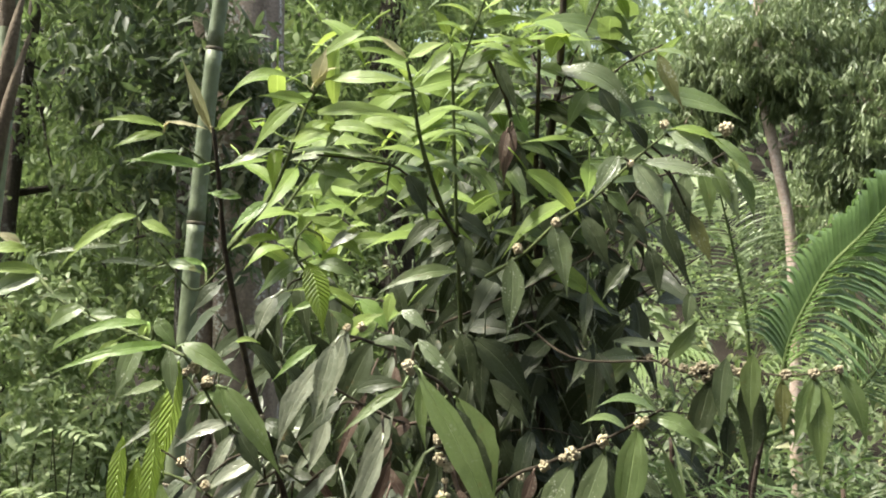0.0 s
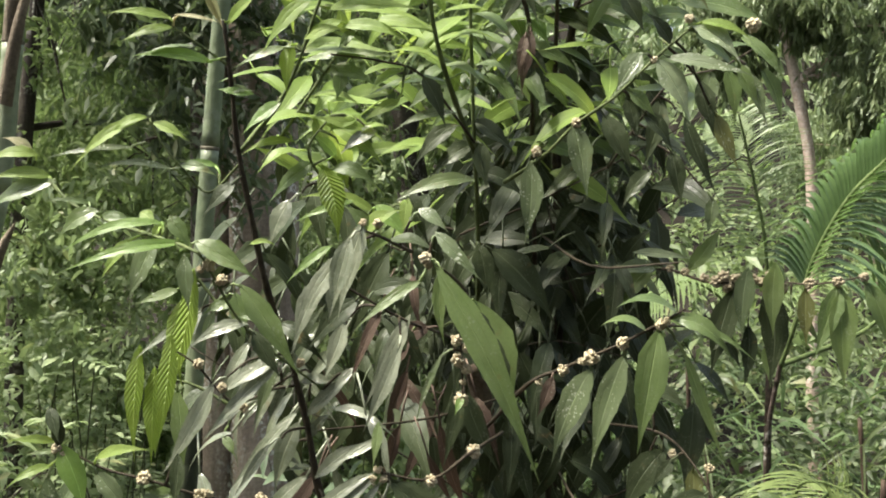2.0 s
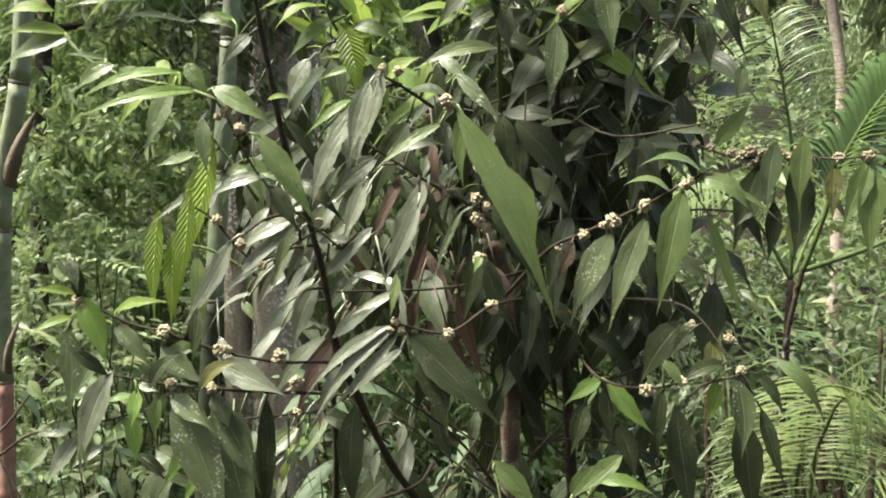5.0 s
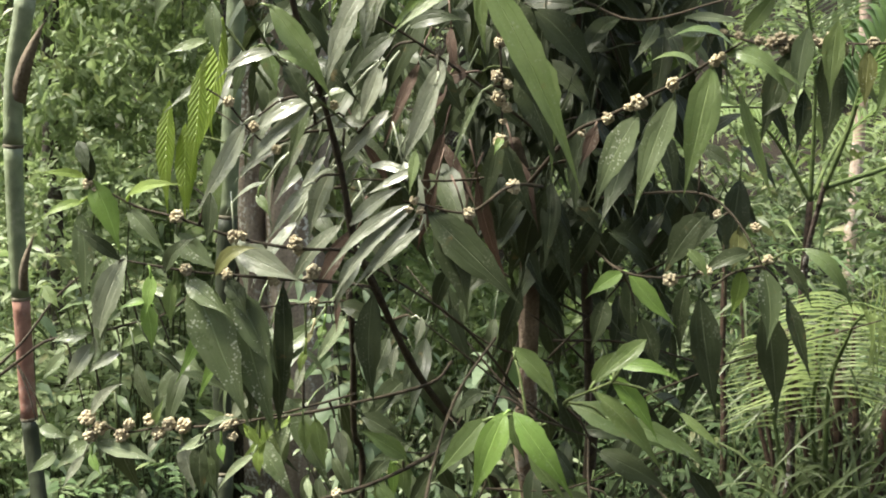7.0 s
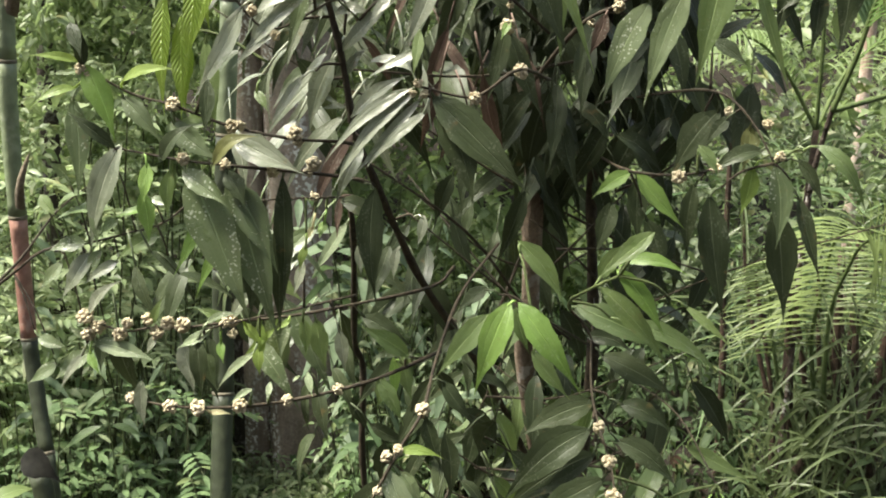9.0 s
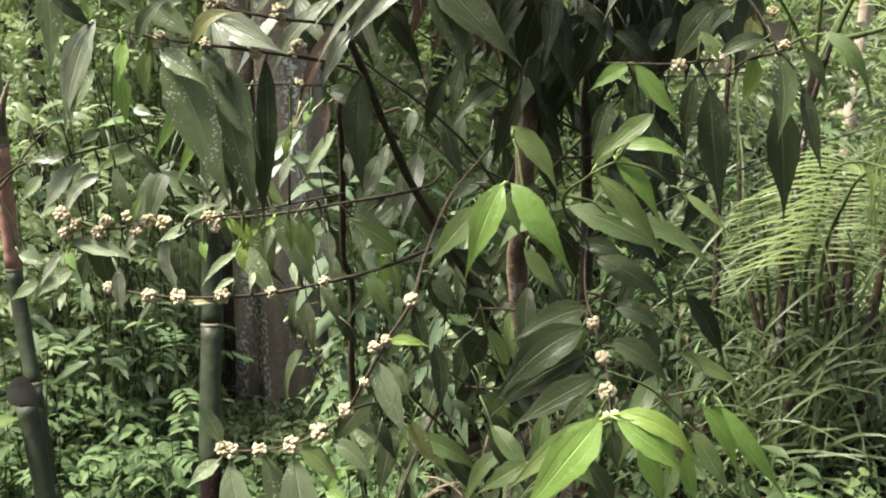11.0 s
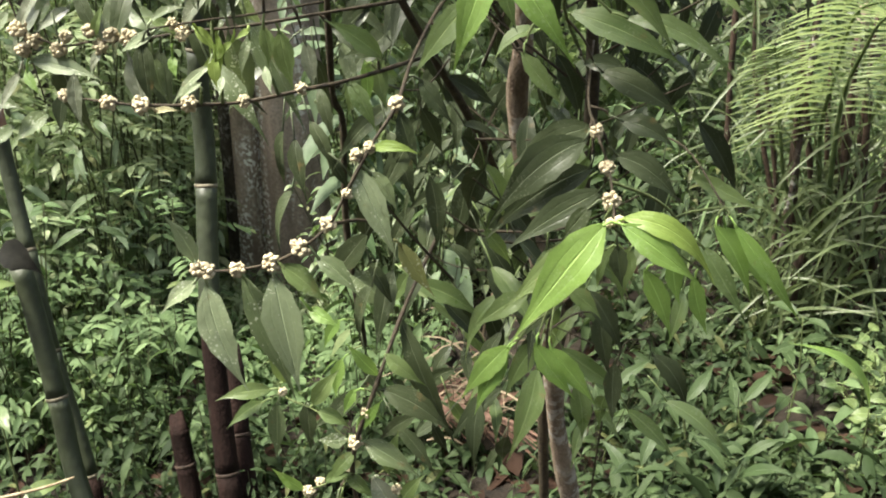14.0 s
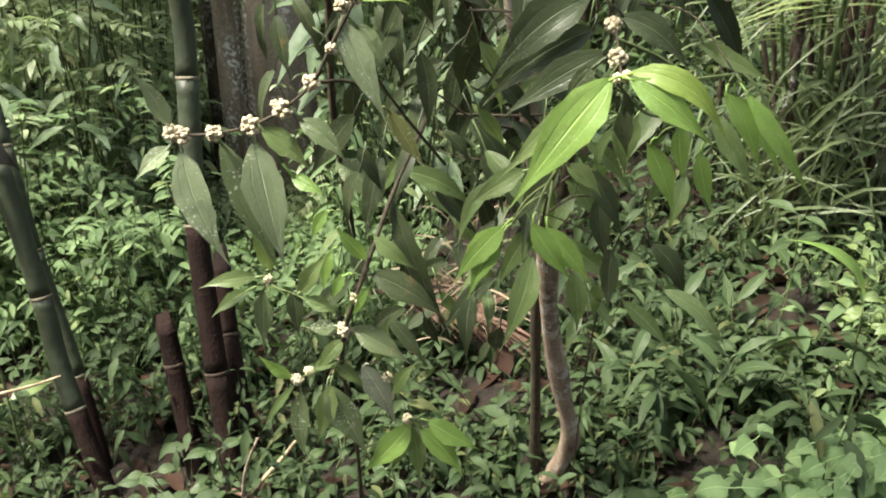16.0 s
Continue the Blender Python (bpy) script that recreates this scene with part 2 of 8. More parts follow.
def tube_data(line, radius, sides=7):
    """Vertices and faces of a tube along the line; radius is a function of 0..1. Both ends closed."""
    verts, faces = [], []
    ref = Vector((0.3, -0.8, 0.52))
    n = len(line)
    for i, p in enumerate(line):
        d = (line[min(i + 1, n - 1)] - line[max(i - 1, 0)]).normalized()
        a = d.cross(ref)
        a = (a if a.length > 1e-3 else d.cross(Vector((1, 0, 0)))).normalized()
        b = d.cross(a)
        r = radius(i / (n - 1))
        for k in range(sides):
            w = 2 * math.pi * k / sides
            verts.append(p + r * (math.cos(w) * a + math.sin(w) * b))
        if i:
            o = (i - 1) * sides
            faces += [(o + k, o + (k + 1) % sides, o + sides + (k + 1) % sides, o + sides + k) for k in range(sides)]
    faces += [tuple(range(sides))[::-1], tuple(range((n - 1) * sides, n * sides))]
    return verts, faces


def tube(name, points, radius, mat, sides=7, steps=5):
    v, f = tube_data(smooth_line(points, steps), radius, sides)
    return mesh_object(name, v, f, mat)


PROFILE = (0.0, 0.4, 0.71, 0.91, 1.0, 0.99, 0.91, 0.77, 0.57, 0.36, 0.19, 0.08, 0.0)
HEART = (0.0, 0.62, 0.9, 1.0, 0.99, 0.94, 0.86, 0.75, 0.62, 0.47, 0.3, 0.13, 0.0)
NORMALS = {"f": Vector((0, -0.86, 0.5)), "u": Vector((0, -0.42, 0.9))}
SHRUB = None
LINES = {}


def branch(points, r0, r1, bark):
    line = smooth_line(points, 5)
    kinks = random.random() * 6

    def radius(s):
        return (r0 + (r1 - r0) * s) * (1 + 0.12 * math.sin(kinks + s * 40))

    v, f = tube_data(line, radius, 9 if r0 > 0.007 else 6)
    ob = mesh_object("stem" if r0 > 0.0055 else "branch", v, f, STEM[bark])
    under(ob, SHRUB)
    LINES[ob.name] = line
    return ob


def blade_data(base, tip, width, facing, droop, root=None, outline=PROFILE):
    """One leaf blade, arched from base to tip, folded along its midrib, with a wavy rim and a stalk to root."""
    a, c = Vector(base), Vector(tip)
    d = c - a
    size = d.length
    n0 = NORMALS[facing]
    side0 = d.cross(n0).normalized()
    lift = side0.cross(d).normalized()
    up = (lift * 0.6 + Vector((0, 0, 0.6))) * droop * size * 1.6
    mid = (a + c) / 2 + up
    fold = random.uniform(0.16, 0.36)
    twist = random.uniform(-0.32, 0.32)
    sway = side0 * random.uniform(-0.06, 0.06) * size
    ripple, phase = random.uniform(0.02, 0.09), random.random() * 6.3
    verts, uv, faces = [], [], []
    count = len(outline)
    for i, w in enumerate(outline):
        s = i / (count - 1)
        p = a * (1 - s) ** 2 + mid * 2 * s * (1 - s) + c * s * s + sway * 4 * s * (1 - s)
        t = ((mid - a) * 2 * (1 - s) + (c - mid) * 2 * s).normalized()
        side = (t.cross(n0)).normalized()
        nor = side.cross(t).normalized()
        ang = twist * (s - 0.3)
        side, nor = side * math.cos(ang) + nor * math.sin(ang), nor * math.cos(ang) - side * math.sin(ang)
        half = max(w, 0.015) * width / 2
        for v in (-1, -0.5, 0, 0.5, 1):
            rise = fold * abs(v) * half * (1.15 - 0.35 * abs(v)) + ripple * half * abs(v) * math.sin(phase + 11 * s + 2 * v)
            jag = 1 + 0.06 * math.sin(phase * 3 + 31 * s) * abs(v) + 0.04 * math.sin(phase * 7 + 13 * s) * v
            verts.append(p + side * (v * half * jag) + nor * rise)
            uv.append((s, v / 2 + 0.5))
        if i:
            o = (i - 1) * 5
            faces += [(o + k, o + k + 1, o + k + 6, o + k + 5) for k in range(4)]
    if root is not None and (root - a).length > 0.004:
        bend = (root + a) / 2 + Vector((0, 0, 0.12 * (root - a).length))
        tv, tf = tube_data([root, bend, a + (mid - a).normalized() * 0.004], lambda s: 0.0011, 4)
        faces += [tuple(k + len(verts) for k in f) for f in tf]
        verts += tv
        uv += [(0.5, 0.5)] * len(tv)
    return [v - a for v in verts], faces, uv


def blade(base, tip, width, mat, facing, droop, root=None, outline=PROFILE):
    v, f, uv = blade_data(base, tip, width, facing, droop, root, outline)
    return mesh_object("leaf", v, f, mat, uv)


def leaf(on, base, tip, width, kind, facing, droop):
    base = Vector(base)
    size = (Vector(tip) - base).length
    if width > 0.27 * size:
        width = size * (0.27 + 0.45 * (width / size - 0.27))
    root = min(LINES[on.name], key=lambda p: (p - base).length)
    gap = (root - base).length
    foot = base + (root - base) * min(1, 0.012 / gap) if gap > 1e-6 else None
    ob = blade(base, tip, width, LEAF[kind], facing, droop, foot)
    ob.location = base
    ob.parent = on
    if gap > 0.014:
        mid = (root + base) / 2 + Vector((0, 0, 0.1 * gap))
        v, f = tube_data(smooth_line([root, mid, foot], 4), lambda s: 0.0016 - 0.0006 * s, 5)
        twig = mesh_object("twig", v, f, STEM["dark"] if kind in "dosb" else STEM["green"])
        twig.parent = on
    return ob


def bloom_mesh(seed):
    """A knot of small round flower heads, one unit in radius."""
    rng = random.Random(seed)
    bm = bmesh.new()
    bmesh.ops.create_icosphere(bm, subdivisions=1, radius=0.55)
    for k in range(26):
        z = 1 - 2 * (k + 0.5) / 26
        w = k * 2.4 + rng.random()
        r = math.sqrt(1 - z * z)
        at = Vector((r * math.cos(w), r * math.sin(w), z)) * rng.uniform(0.55, 0.82)
        bmesh.ops.create_icosphere(bm, subdivisions=1, radius=rng.uniform(0.24, 0.36), matrix=Matrix.Translation(at) @ Euler((w, z, k)).to_matrix().to_4x4())
    me = bpy.data.meshes.new("flower_head")
    bm.to_mesh(me)
    bm.free()
    me.polygons.foreach_set("use_smooth", [True] * len(me.polygons))
    me.materials.append(BLOOM)
    return me


BLOOMS = [bloom_mesh(k) for k in range(5)]
FADED = [me.copy() for me in BLOOMS]
for me in FADED:
    me.materials[0] = BLOOM_FADED


def cluster(on, place, radius, faded=False):
    place = Vector(place)
    root = min(LINES[on.name], key=lambda p: (p - place).length)
    if (root - place).length > 2.2 * radius:
        place = root + (place - root) * (2.2 * radius / (root - place).length) if (root - place).length < 0.03 else place
    ob = new("flower_head", random.choice(FADED if faded else BLOOMS))
    ob.matrix_basis = Matrix.Translation(place) @ Euler([random.random() * 6 for _ in range(3)]).to_matrix().to_4x4() @ Matrix.Scale(radius * random.uniform(1.0, 1.25), 4)
    ob.parent = on
    return ob


RNG = np.random.default_rng(7)


def unit(v):
    return v / np.maximum(np.linalg.norm(v, axis=-1, keepdims=True), 1e-9)


def leaf_cloud(name, at, heading, size, slim, mat, flat=0.0, curl=0.25, fine=False):
    """Many leaves as one mesh. at, heading: n x 3; size: n. Each leaf has a fold along its midrib and a bent tip; fine ones a rounder rim."""
    n = len(at)
    h = unit(heading)
    ref = RNG.normal(size=(n, 3)) * (1 - flat) + np.array([0, 0, 1.0]) * flat * 2
    side = unit(np.cross(h, ref))
    nor = np.cross(side, h)
    L, W = size[:, None], (size * slim)[:, None] * RNG.uniform(0.8, 1.2, (n, 1))
    down = np.array([0, 0, -1.0])
    rows = [at]
    # along the leaf: how far, half width, lift of the rim, fall
    for s, w, lift, fall in ((0.17, 0.3, 0.1, 0.02), (0.42, 0.49, 0.17, 0.14), (0.7, 0.36, 0.11, 0.4)) if fine else ((0.45, 0.48, 0.16, 0.16),):
        centre = at + h * L * s + down * L * curl * fall
        rows += [centre + side * W * w + nor * W * lift, centre, centre - side * W * w + nor * W * lift]
    rows.append(at + h * L + down * L * curl)
    v = np.stack(rows, 1).reshape(-1, 3)
    last = len(rows) - 1
    tri = np.array([(0, 2, 1), (0, 3, 2), (last - 3, last - 2, last), (last - 2, last - 1, last)])
    quad = np.array([(k, k + 1, k + 4, k + 3) for r in (1, 4) for k in (r, r + 1)]) if fine else np.zeros((0, 4), int)
    base = (np.arange(n) * len(rows))[:, None, None]
    t, q = (base + tri).reshape(-1, 3), (base + quad).reshape(-1, 4)
    me = bpy.data.meshes.new(name)
    me.vertices.add(len(v))
    me.vertices.foreach_set("co", v.astype(np.float32).ravel())
    me.loops.add(t.size + q.size)
    me.loops.foreach_set("vertex_index", np.concatenate([t.ravel(), q.ravel()]).astype(np.int32))
    me.polygons.add(len(t) + len(q))
    starts = np.concatenate([np.arange(len(t)) * 3, t.size + np.arange(len(q)) * 4])
    me.polygons.foreach_set("loop_start", starts.astype(np.int32))
    me.update(calc_edges=True)
    me.validate()
    me.materials.append(mat)
    return new(name, me)


def sprays(centres, count, reach, droop=0.3):
    """Twigs of leaves: for every centre, count leaves set along a short twig. Gives places and headings."""
    m = len(centres)
    way = unit(RNG.normal(size=(m, 3)) * (1, 1, 0.5) + (0, 0, -droop * 0.6))
    s = RNG.uniform(-1, 1, (m, count, 1))
    at = centres[:, None] + way[:, None] * s * reach + RNG.normal(size=(m, count, 3)) * reach * 0.16
    h = way[:, None] * 0.7 + RNG.normal(size=(m, count, 3)) * 0.75 + np.array([0, 0, -droop])
    return at.reshape(-1, 3), h.reshape(-1, 3)


def in_blob(n, centre, radii, shell=0.45):
    """Places in an uneven ellipsoid, more towards its outside, gathered in clumps."""
    d = unit(RNG.normal(size=(n, 3)))
    r = RNG.uniform(shell, 1.0, (n, 1)) ** 0.6
    lumps = 1 + 0.22 * np.sin(d[:, :1] * 5 + centre[0] * 3) * np.cos(d[:, 1:2] * 6 + centre[2]) + 0.12 * np.sin(d[:, 2:] * 9 + centre[1])
    return np.array(centre) + d * r * lumps * np.array(radii)

# ---- ground and distance ----


def ground_height(x, y):
    flat = np.where(x < 0.2, 0.2, 0.13) * np.tanh(1.2 * (x - 0.2)) + 0.02 * np.sin(3.1 * x + 1.7 * y) + 0.015 * np.sin(5.3 * y - 2.2 * x)
    near = np.exp(-((np.hypot(x, y - 2) / 6) ** 4))
    hill = 7.5 / (1 + np.exp(-(y - 17) / 2.6)) * (1 - 0.25 * np.sin(x * 0.13))
    dip = 0.24 * np.clip((y - 2) / 1.5, 0, 1) * 0.5 * (1 - np.tanh(2 * x + 0.6))
    return (flat - dip) * near + hill - 0.25 * np.clip((y - 3) / 3, 0, 1) * near


# mould brown, lowered to near black to hold the shade between herbs
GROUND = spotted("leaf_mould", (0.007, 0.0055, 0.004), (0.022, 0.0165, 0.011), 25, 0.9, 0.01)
axis = np.sinh(np.linspace(-6.2, 6.2, 190)) * 3.0
gx, gy = np.meshgrid(axis, axis + 2.0)
gz = ground_height(gx, gy)
k = len(axis)
faces = [(i * k + j, i * k + j + 1, (i + 1) * k + j + 1, (i + 1) * k + j) for i in range(k - 1) for j in range(k - 1)]
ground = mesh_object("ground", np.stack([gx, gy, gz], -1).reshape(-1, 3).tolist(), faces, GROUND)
tagged(ground, "brown forest floor of leaf mould under low herbs", "ground", kind="structure")

# greens stepped by place: shade and sunlight are put into these colours
FOL_DARK = foliage_material("shade_toned_foliage", (0.038, 0.055, 0.026), (0.2, 0.24, 0.135), (0.16, 0.26, 0.07), 0.42, 0.28, 0.3, 0.3)
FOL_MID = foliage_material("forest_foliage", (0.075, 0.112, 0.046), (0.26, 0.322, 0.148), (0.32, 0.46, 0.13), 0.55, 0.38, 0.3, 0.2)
FOL_LIGHT = foliage_material("sunlit_toned_foliage", (0.14, 0.19, 0.09), (0.36, 0.42, 0.235), (0.36, 0.5, 0.16), 0.45, 0.35)
FOL_OLIVE = foliage_material("olive_foliage", (0.085, 0.12, 0.055), (0.24, 0.29, 0.145), (0.26, 0.36, 0.12), 0.42, 0.32, 0.1)
# darker copy of the herb green, with ground shade in its colour
FOL_HERB_SHADED = foliage_material("herb_foliage_shade_toned", (0.02, 0.036, 0.014), (0.056, 0.083, 0.034), (0.11, 0.18, 0.045), 0.62, 0.22, 0.2, 0.15)
FOL_HERB = foliage_material("herb_foliage", (0.05, 0.085, 0.036), (0.15, 0.215, 0.095), (0.26, 0.42, 0.1), 0.66, 0.28, 0.2, 0.16)
FOL_BROAD = foliage_material("broad_dusty_foliage", (0.055, 0.085, 0.045), (0.16, 0.21, 0.125), (0.2, 0.32, 0.1), 0.55, 0.25, 0.3, 0.2)
# the sunlit green scaled down, so the dimmer light is in the colour
FOL_LIGHT_DIM = foliage_material("dimmed_sunlit_foliage", (0.1, 0.145, 0.06), (0.265, 0.32, 0.16), (0.32, 0.46, 0.14), 0.5, 0.35)
# dead-leaf brown, also lowered to hold that shade in its colour
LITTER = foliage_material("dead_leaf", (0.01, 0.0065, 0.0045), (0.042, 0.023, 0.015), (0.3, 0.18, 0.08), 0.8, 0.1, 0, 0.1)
TRUNK_GREY = bark_material("lichened_bark", (0.19, 0.147, 0.114), (0.44, 0.36, 0.295), 15, 0.9, 0.95, 0.0, 6)
TRUNK_DARK = bark_material("dark_bark", (0.03, 0.025, 0.02), (0.09, 0.075, 0.06), 14, 0.9, 0.2, 0, 5)
PALM_BARK = bark_material("palm_bark", (0.035, 0.026, 0.02), (0.1, 0.075, 0.06), 20, 0.85, 0.4, 0.6, 2)
TRUNK_PALE = bark_material("pale_bark", (0.36, 0.26, 0.2), (0.66, 0.54, 0.46), 12, 0.85, 0.3, 0, 3)


def stuff(ob, label, category):
    return tagged(ob, label, category, kind="stuff")


def tree(name, base, points, r0, r1, bark, blobs, leaf_size, slim, mat, droop, label, clumps=260, per=22):
    """A trunk through the points, limbs out to each blob of the crown, and a crown of leaf sprays."""
    base = (base[0], base[1], float(ground_height(base[0], base[1])) - 0.05)
    t = thing(name, base, label, "tree")
    line = [base, *points]
    under(tube("trunk", line, lambda s: (r0 + (r1 - r0) * s) * (1 + 0.35 * max(0, 0.08 - s) / 0.08) * (1 + 0.04 * math.sin(s * 37)), bark, 12, 6), t)
    at, head = [], []
    for c, radii in blobs:
        c = Vector(c)
        start = Vector(points[-1]) if len(points) < 2 else min((Vector(p) for p in points), key=lambda p: (p - c).length)
        bow = (start + c) / 2 + Vector((0, 0, 0.15 * (c - start).length))
        under(tube("limb", [start, bow, c], lambda s: r1 * (0.7 - 0.55 * s), bark, 6, 5), t)
        cs = in_blob(clumps, tuple(c), radii)
        a, h = sprays(cs, per, leaf_size * 1.8, droop)
        at.append(a)
        head.append(h)
        for q in cs[:: max(1, clumps // 14)][:14]:
            q = Vector(q)
            mid = c.lerp(q, 0.5) + Vector((0, 0, 0.05))
            under(tube("twig", [c, mid, q], lambda s: max(0.004, r1 * 0.16 * (1 - 0.8 * s)), bark, 4, 3), t)
    at, head = np.concatenate(at), np.concatenate(head)
    size = leaf_size * RNG.uniform(0.65, 1.25, len(at))
    under(leaf_cloud("crown", at, head, size, slim, mat, 0.2, 0.3), t)
    return t


# the big lichened tree behind the bamboo
big = thing("tree", (-0.83, 3.5, -0.38), "grey-brown tree trunk blotched with pale lichen", "tree")


def fused(name, cx, cy, r, lean, seed, bark=None):
    rng = random.Random(seed)
    verts, faces, sides, rows = [], [], 28, 60
    for i in range(rows):
        z = -0.6 + i * 0.095
        flare = 1 + 0.45 * math.exp(-(z + 0.6) / 0.25)
        for j in range(sides):
            w = 2 * math.pi * j / sides
            rr = r * flare * (1 + 0.05 * math.sin(3 * w + seed) + 0.035 * math.sin(7 * w + 2 * seed + 0.8 * z) + 0.08 * noise.noise((math.cos(w) * 2, math.sin(w) * 2, z * 0.9 + seed)))
            verts.append((cx + lean * (z / 5) + rr * math.cos(w), cy + rr * math.sin(w), z))
        if i:
            o = (i - 1) * sides
            faces += [(o + j, o + (j + 1) % sides, o + sides + (j + 1) % sides, o + sides + j) for j in range(sides)]
    return under(mesh_object(name, verts, faces, bark or TRUNK_GREY), big)


fused("trunk", -0.768, 3.55, 0.132, 0.02, 1)
fused("trunk", -0.937, 3.5, 0.052, 0.06, 4)
# dark column added to stand for the black gap beside the trunk
fused("trunk", -1.01, 3.57, 0.05, 0.05, 7, TRUNK_DARK)
# the blob at 3.75 m is unseen foliage added to shade the trunk
crown_at, crown_h = sprays(np.concatenate([in_blob(120, (-1.0, 4.4, 5.2), (1.8, 1.2, 0.9)), in_blob(60, (-1.45, 3.6, 3.75), (1.0, 0.8, 0.6)), in_blob(90, (-1.0, 3.2, 2.5), (0.4, 0.2, 0.4)), in_blob(90, (-0.8, 3.15, 2.2), (0.35, 0.12, 0.42))]), 22, 0.13, 0.3)
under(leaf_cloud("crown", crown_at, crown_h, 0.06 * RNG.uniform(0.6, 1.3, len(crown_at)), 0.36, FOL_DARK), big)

# dim trees on the left
tree("tree", (-1.15, 5.2, -0.4), [(-1.13, 5.2, 1.5), (-1.1, 5.2, 3.2), (-1.2, 5.3, 4.5)], 0.09, 0.06, TRUNK_DARK,
     [((-2.2, 5.4, 2.9), (1.1, 0.7, 0.9)), ((-0.4, 5.8, 3.4), (0.9, 0.7, 0.9)), ((-1.2, 5.9, 2.3), (0.9, 0.6, 0.8))], 0.07, 0.36, FOL_MID, 0.5,
     "slender dark forest tree with drooping narrow leaves", 300, 24)
tree("tree", (-1.75, 3.5, -0.3), [(-1.72, 3.5, 1.0), (-1.65, 3.5, 2.0), (-1.6, 3.6, 2.8)], 0.04, 0.025, TRUNK_DARK,
     [((-1.6, 3.5, 2.5), (0.6, 0.45, 0.5)), ((-1.25, 3.75, 3.0), (0.6, 0.4, 0.5)), ((-1.95, 3.6, 1.7), (0.5, 0.4, 0.5)), ((-1.3, 3.9, 1.9), (0.5, 0.35, 0.45))], 0.046, 0.4, FOL_MID, 0.4,
     "small dark tree crowding the big trunk", 170, 26)
tree("tree", (-2.5, 4.6, -0.4), [(-2.45, 4.6, 1.0), (-2.35, 4.6, 2.2)], 0.06, 0.04, TRUNK_DARK,
     [((-2.0, 4.5, 2.4), (0.75, 0.5, 0.7)), ((-1.75, 4.9, 1.6), (0.8, 0.5, 0.6)), ((-2.6, 4.7, 1.7), (0.7, 0.5, 0.7))], 0.052, 0.4, FOL_MID, 0.4,
     "small shaded tree with dark glossy leaves", 210, 26)
tree("tree", (-0.3, 6.6, -0.4), [(-0.35, 6.6, 1.5), (-0.5, 6.6, 3.0), (-0.2, 6.6, 4.4)], 0.13, 0.09, TRUNK_DARK,
     [((0.6, 7.0, 3.3), (1.2, 0.8, 1.0)), ((-1.3, 7.0, 3.6), (1.2, 0.8, 1.0)), ((0.3, 7.2, 2.0), (1.3, 0.7, 0.8)), ((-1.6, 7.0, 1.6), (1.2, 0.7, 0.8))], 0.085, 0.36, FOL_MID, 0.5,
     "leaning dark-barked forest tree with green crown", 280, 24)
# the trees on the right
tree("tree", (1.92, 5.0, -0.2), [(1.88, 5.0, 0.6), (1.87, 5.0, 1.3), (1.84, 5.0, 1.9), (1.75, 5.0, 2.36), (1.66, 5.0, 2.8), (1.7, 5.05, 3.4), (1.76, 5.1, 4.0)], 0.034, 0.026, TRUNK_PALE,
     [((2.28, 4.8, 2.5), (0.5, 0.4, 0.42)), ((2.1, 4.75, 2.25), (0.2, 0.2, 0.2)), ((1.8, 4.95, 2.85), (0.35, 0.3, 0.3)), ((2.45, 5.1, 3.2), (0.65, 0.45, 0.45)), ((1.5, 5.3, 2.7), (0.22, 0.22, 0.35))], 0.046, 0.3, FOL_OLIVE, 1.1,
     "pale-trunked tree with hanging olive-green leaves", 520, 26)
tree("tree", (4.6, 10.5, -0.2), [(4.6, 10.5, 1.2), (4.5, 10.5, 2.4)], 0.1, 0.07, TRUNK_PALE,
     [((4.3, 10.0, 2.2), (1.1, 0.7, 0.7)), ((5.0, 10.2, 3.3), (1.0, 0.8, 0.9))], 0.085, 0.3, FOL_OLIVE, 1.0,
     "tree with dense hanging olive-green leaves", 420, 24)
# unseen trees added behind and beside the viewer to block low skylight
for x, y, h in ((-4.2, -3.8, 6.5), (-1.2, -4.0, 8.0), (1.6, -3.8, 8.0), (4.0, -3.0, 7.5), (6.6, -0.6, 6.5), (8.0, 3.6, 4.6), (-6.0, -1.8, 3.0)):
    tree("tree", (x, y, -0.2), [(x, y, h * 0.4), (x + 0.15, y, h * 0.75)], 0.14, 0.07, TRUNK_DARK,
         [((x, y, h * 0.8), (1.9, 1.2, 1.7)), ((x + 0.5, y, h * 0.4), (1.8, 1.1, 1.7))], 0.24, 0.4, FOL_DARK, 0.4, "unseen leafy tree added to block low skylight", 200, 14)
# woods on the far slope
n = 2600
fx, fy = RNG.uniform(-16, 18, n), RNG.uniform(12.5, 25, n)
lift = RNG.uniform(0, 1, n) ** 0.8 * 3.2
fc = np.stack([fx, fy, ground_height(fx, fy) + lift], -1)
a, h = sprays(fc, 14, 0.4, 0.5)
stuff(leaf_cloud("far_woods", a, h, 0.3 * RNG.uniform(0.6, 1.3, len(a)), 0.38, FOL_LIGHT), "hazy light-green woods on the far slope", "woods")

# ---- undergrowth ----


def in_trunk_sightline(a):
    """True for places in the wedge of camera rays that is cleared so the big trunk shows."""
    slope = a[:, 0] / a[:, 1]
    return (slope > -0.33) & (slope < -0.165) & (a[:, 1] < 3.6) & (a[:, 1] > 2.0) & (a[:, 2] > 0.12)


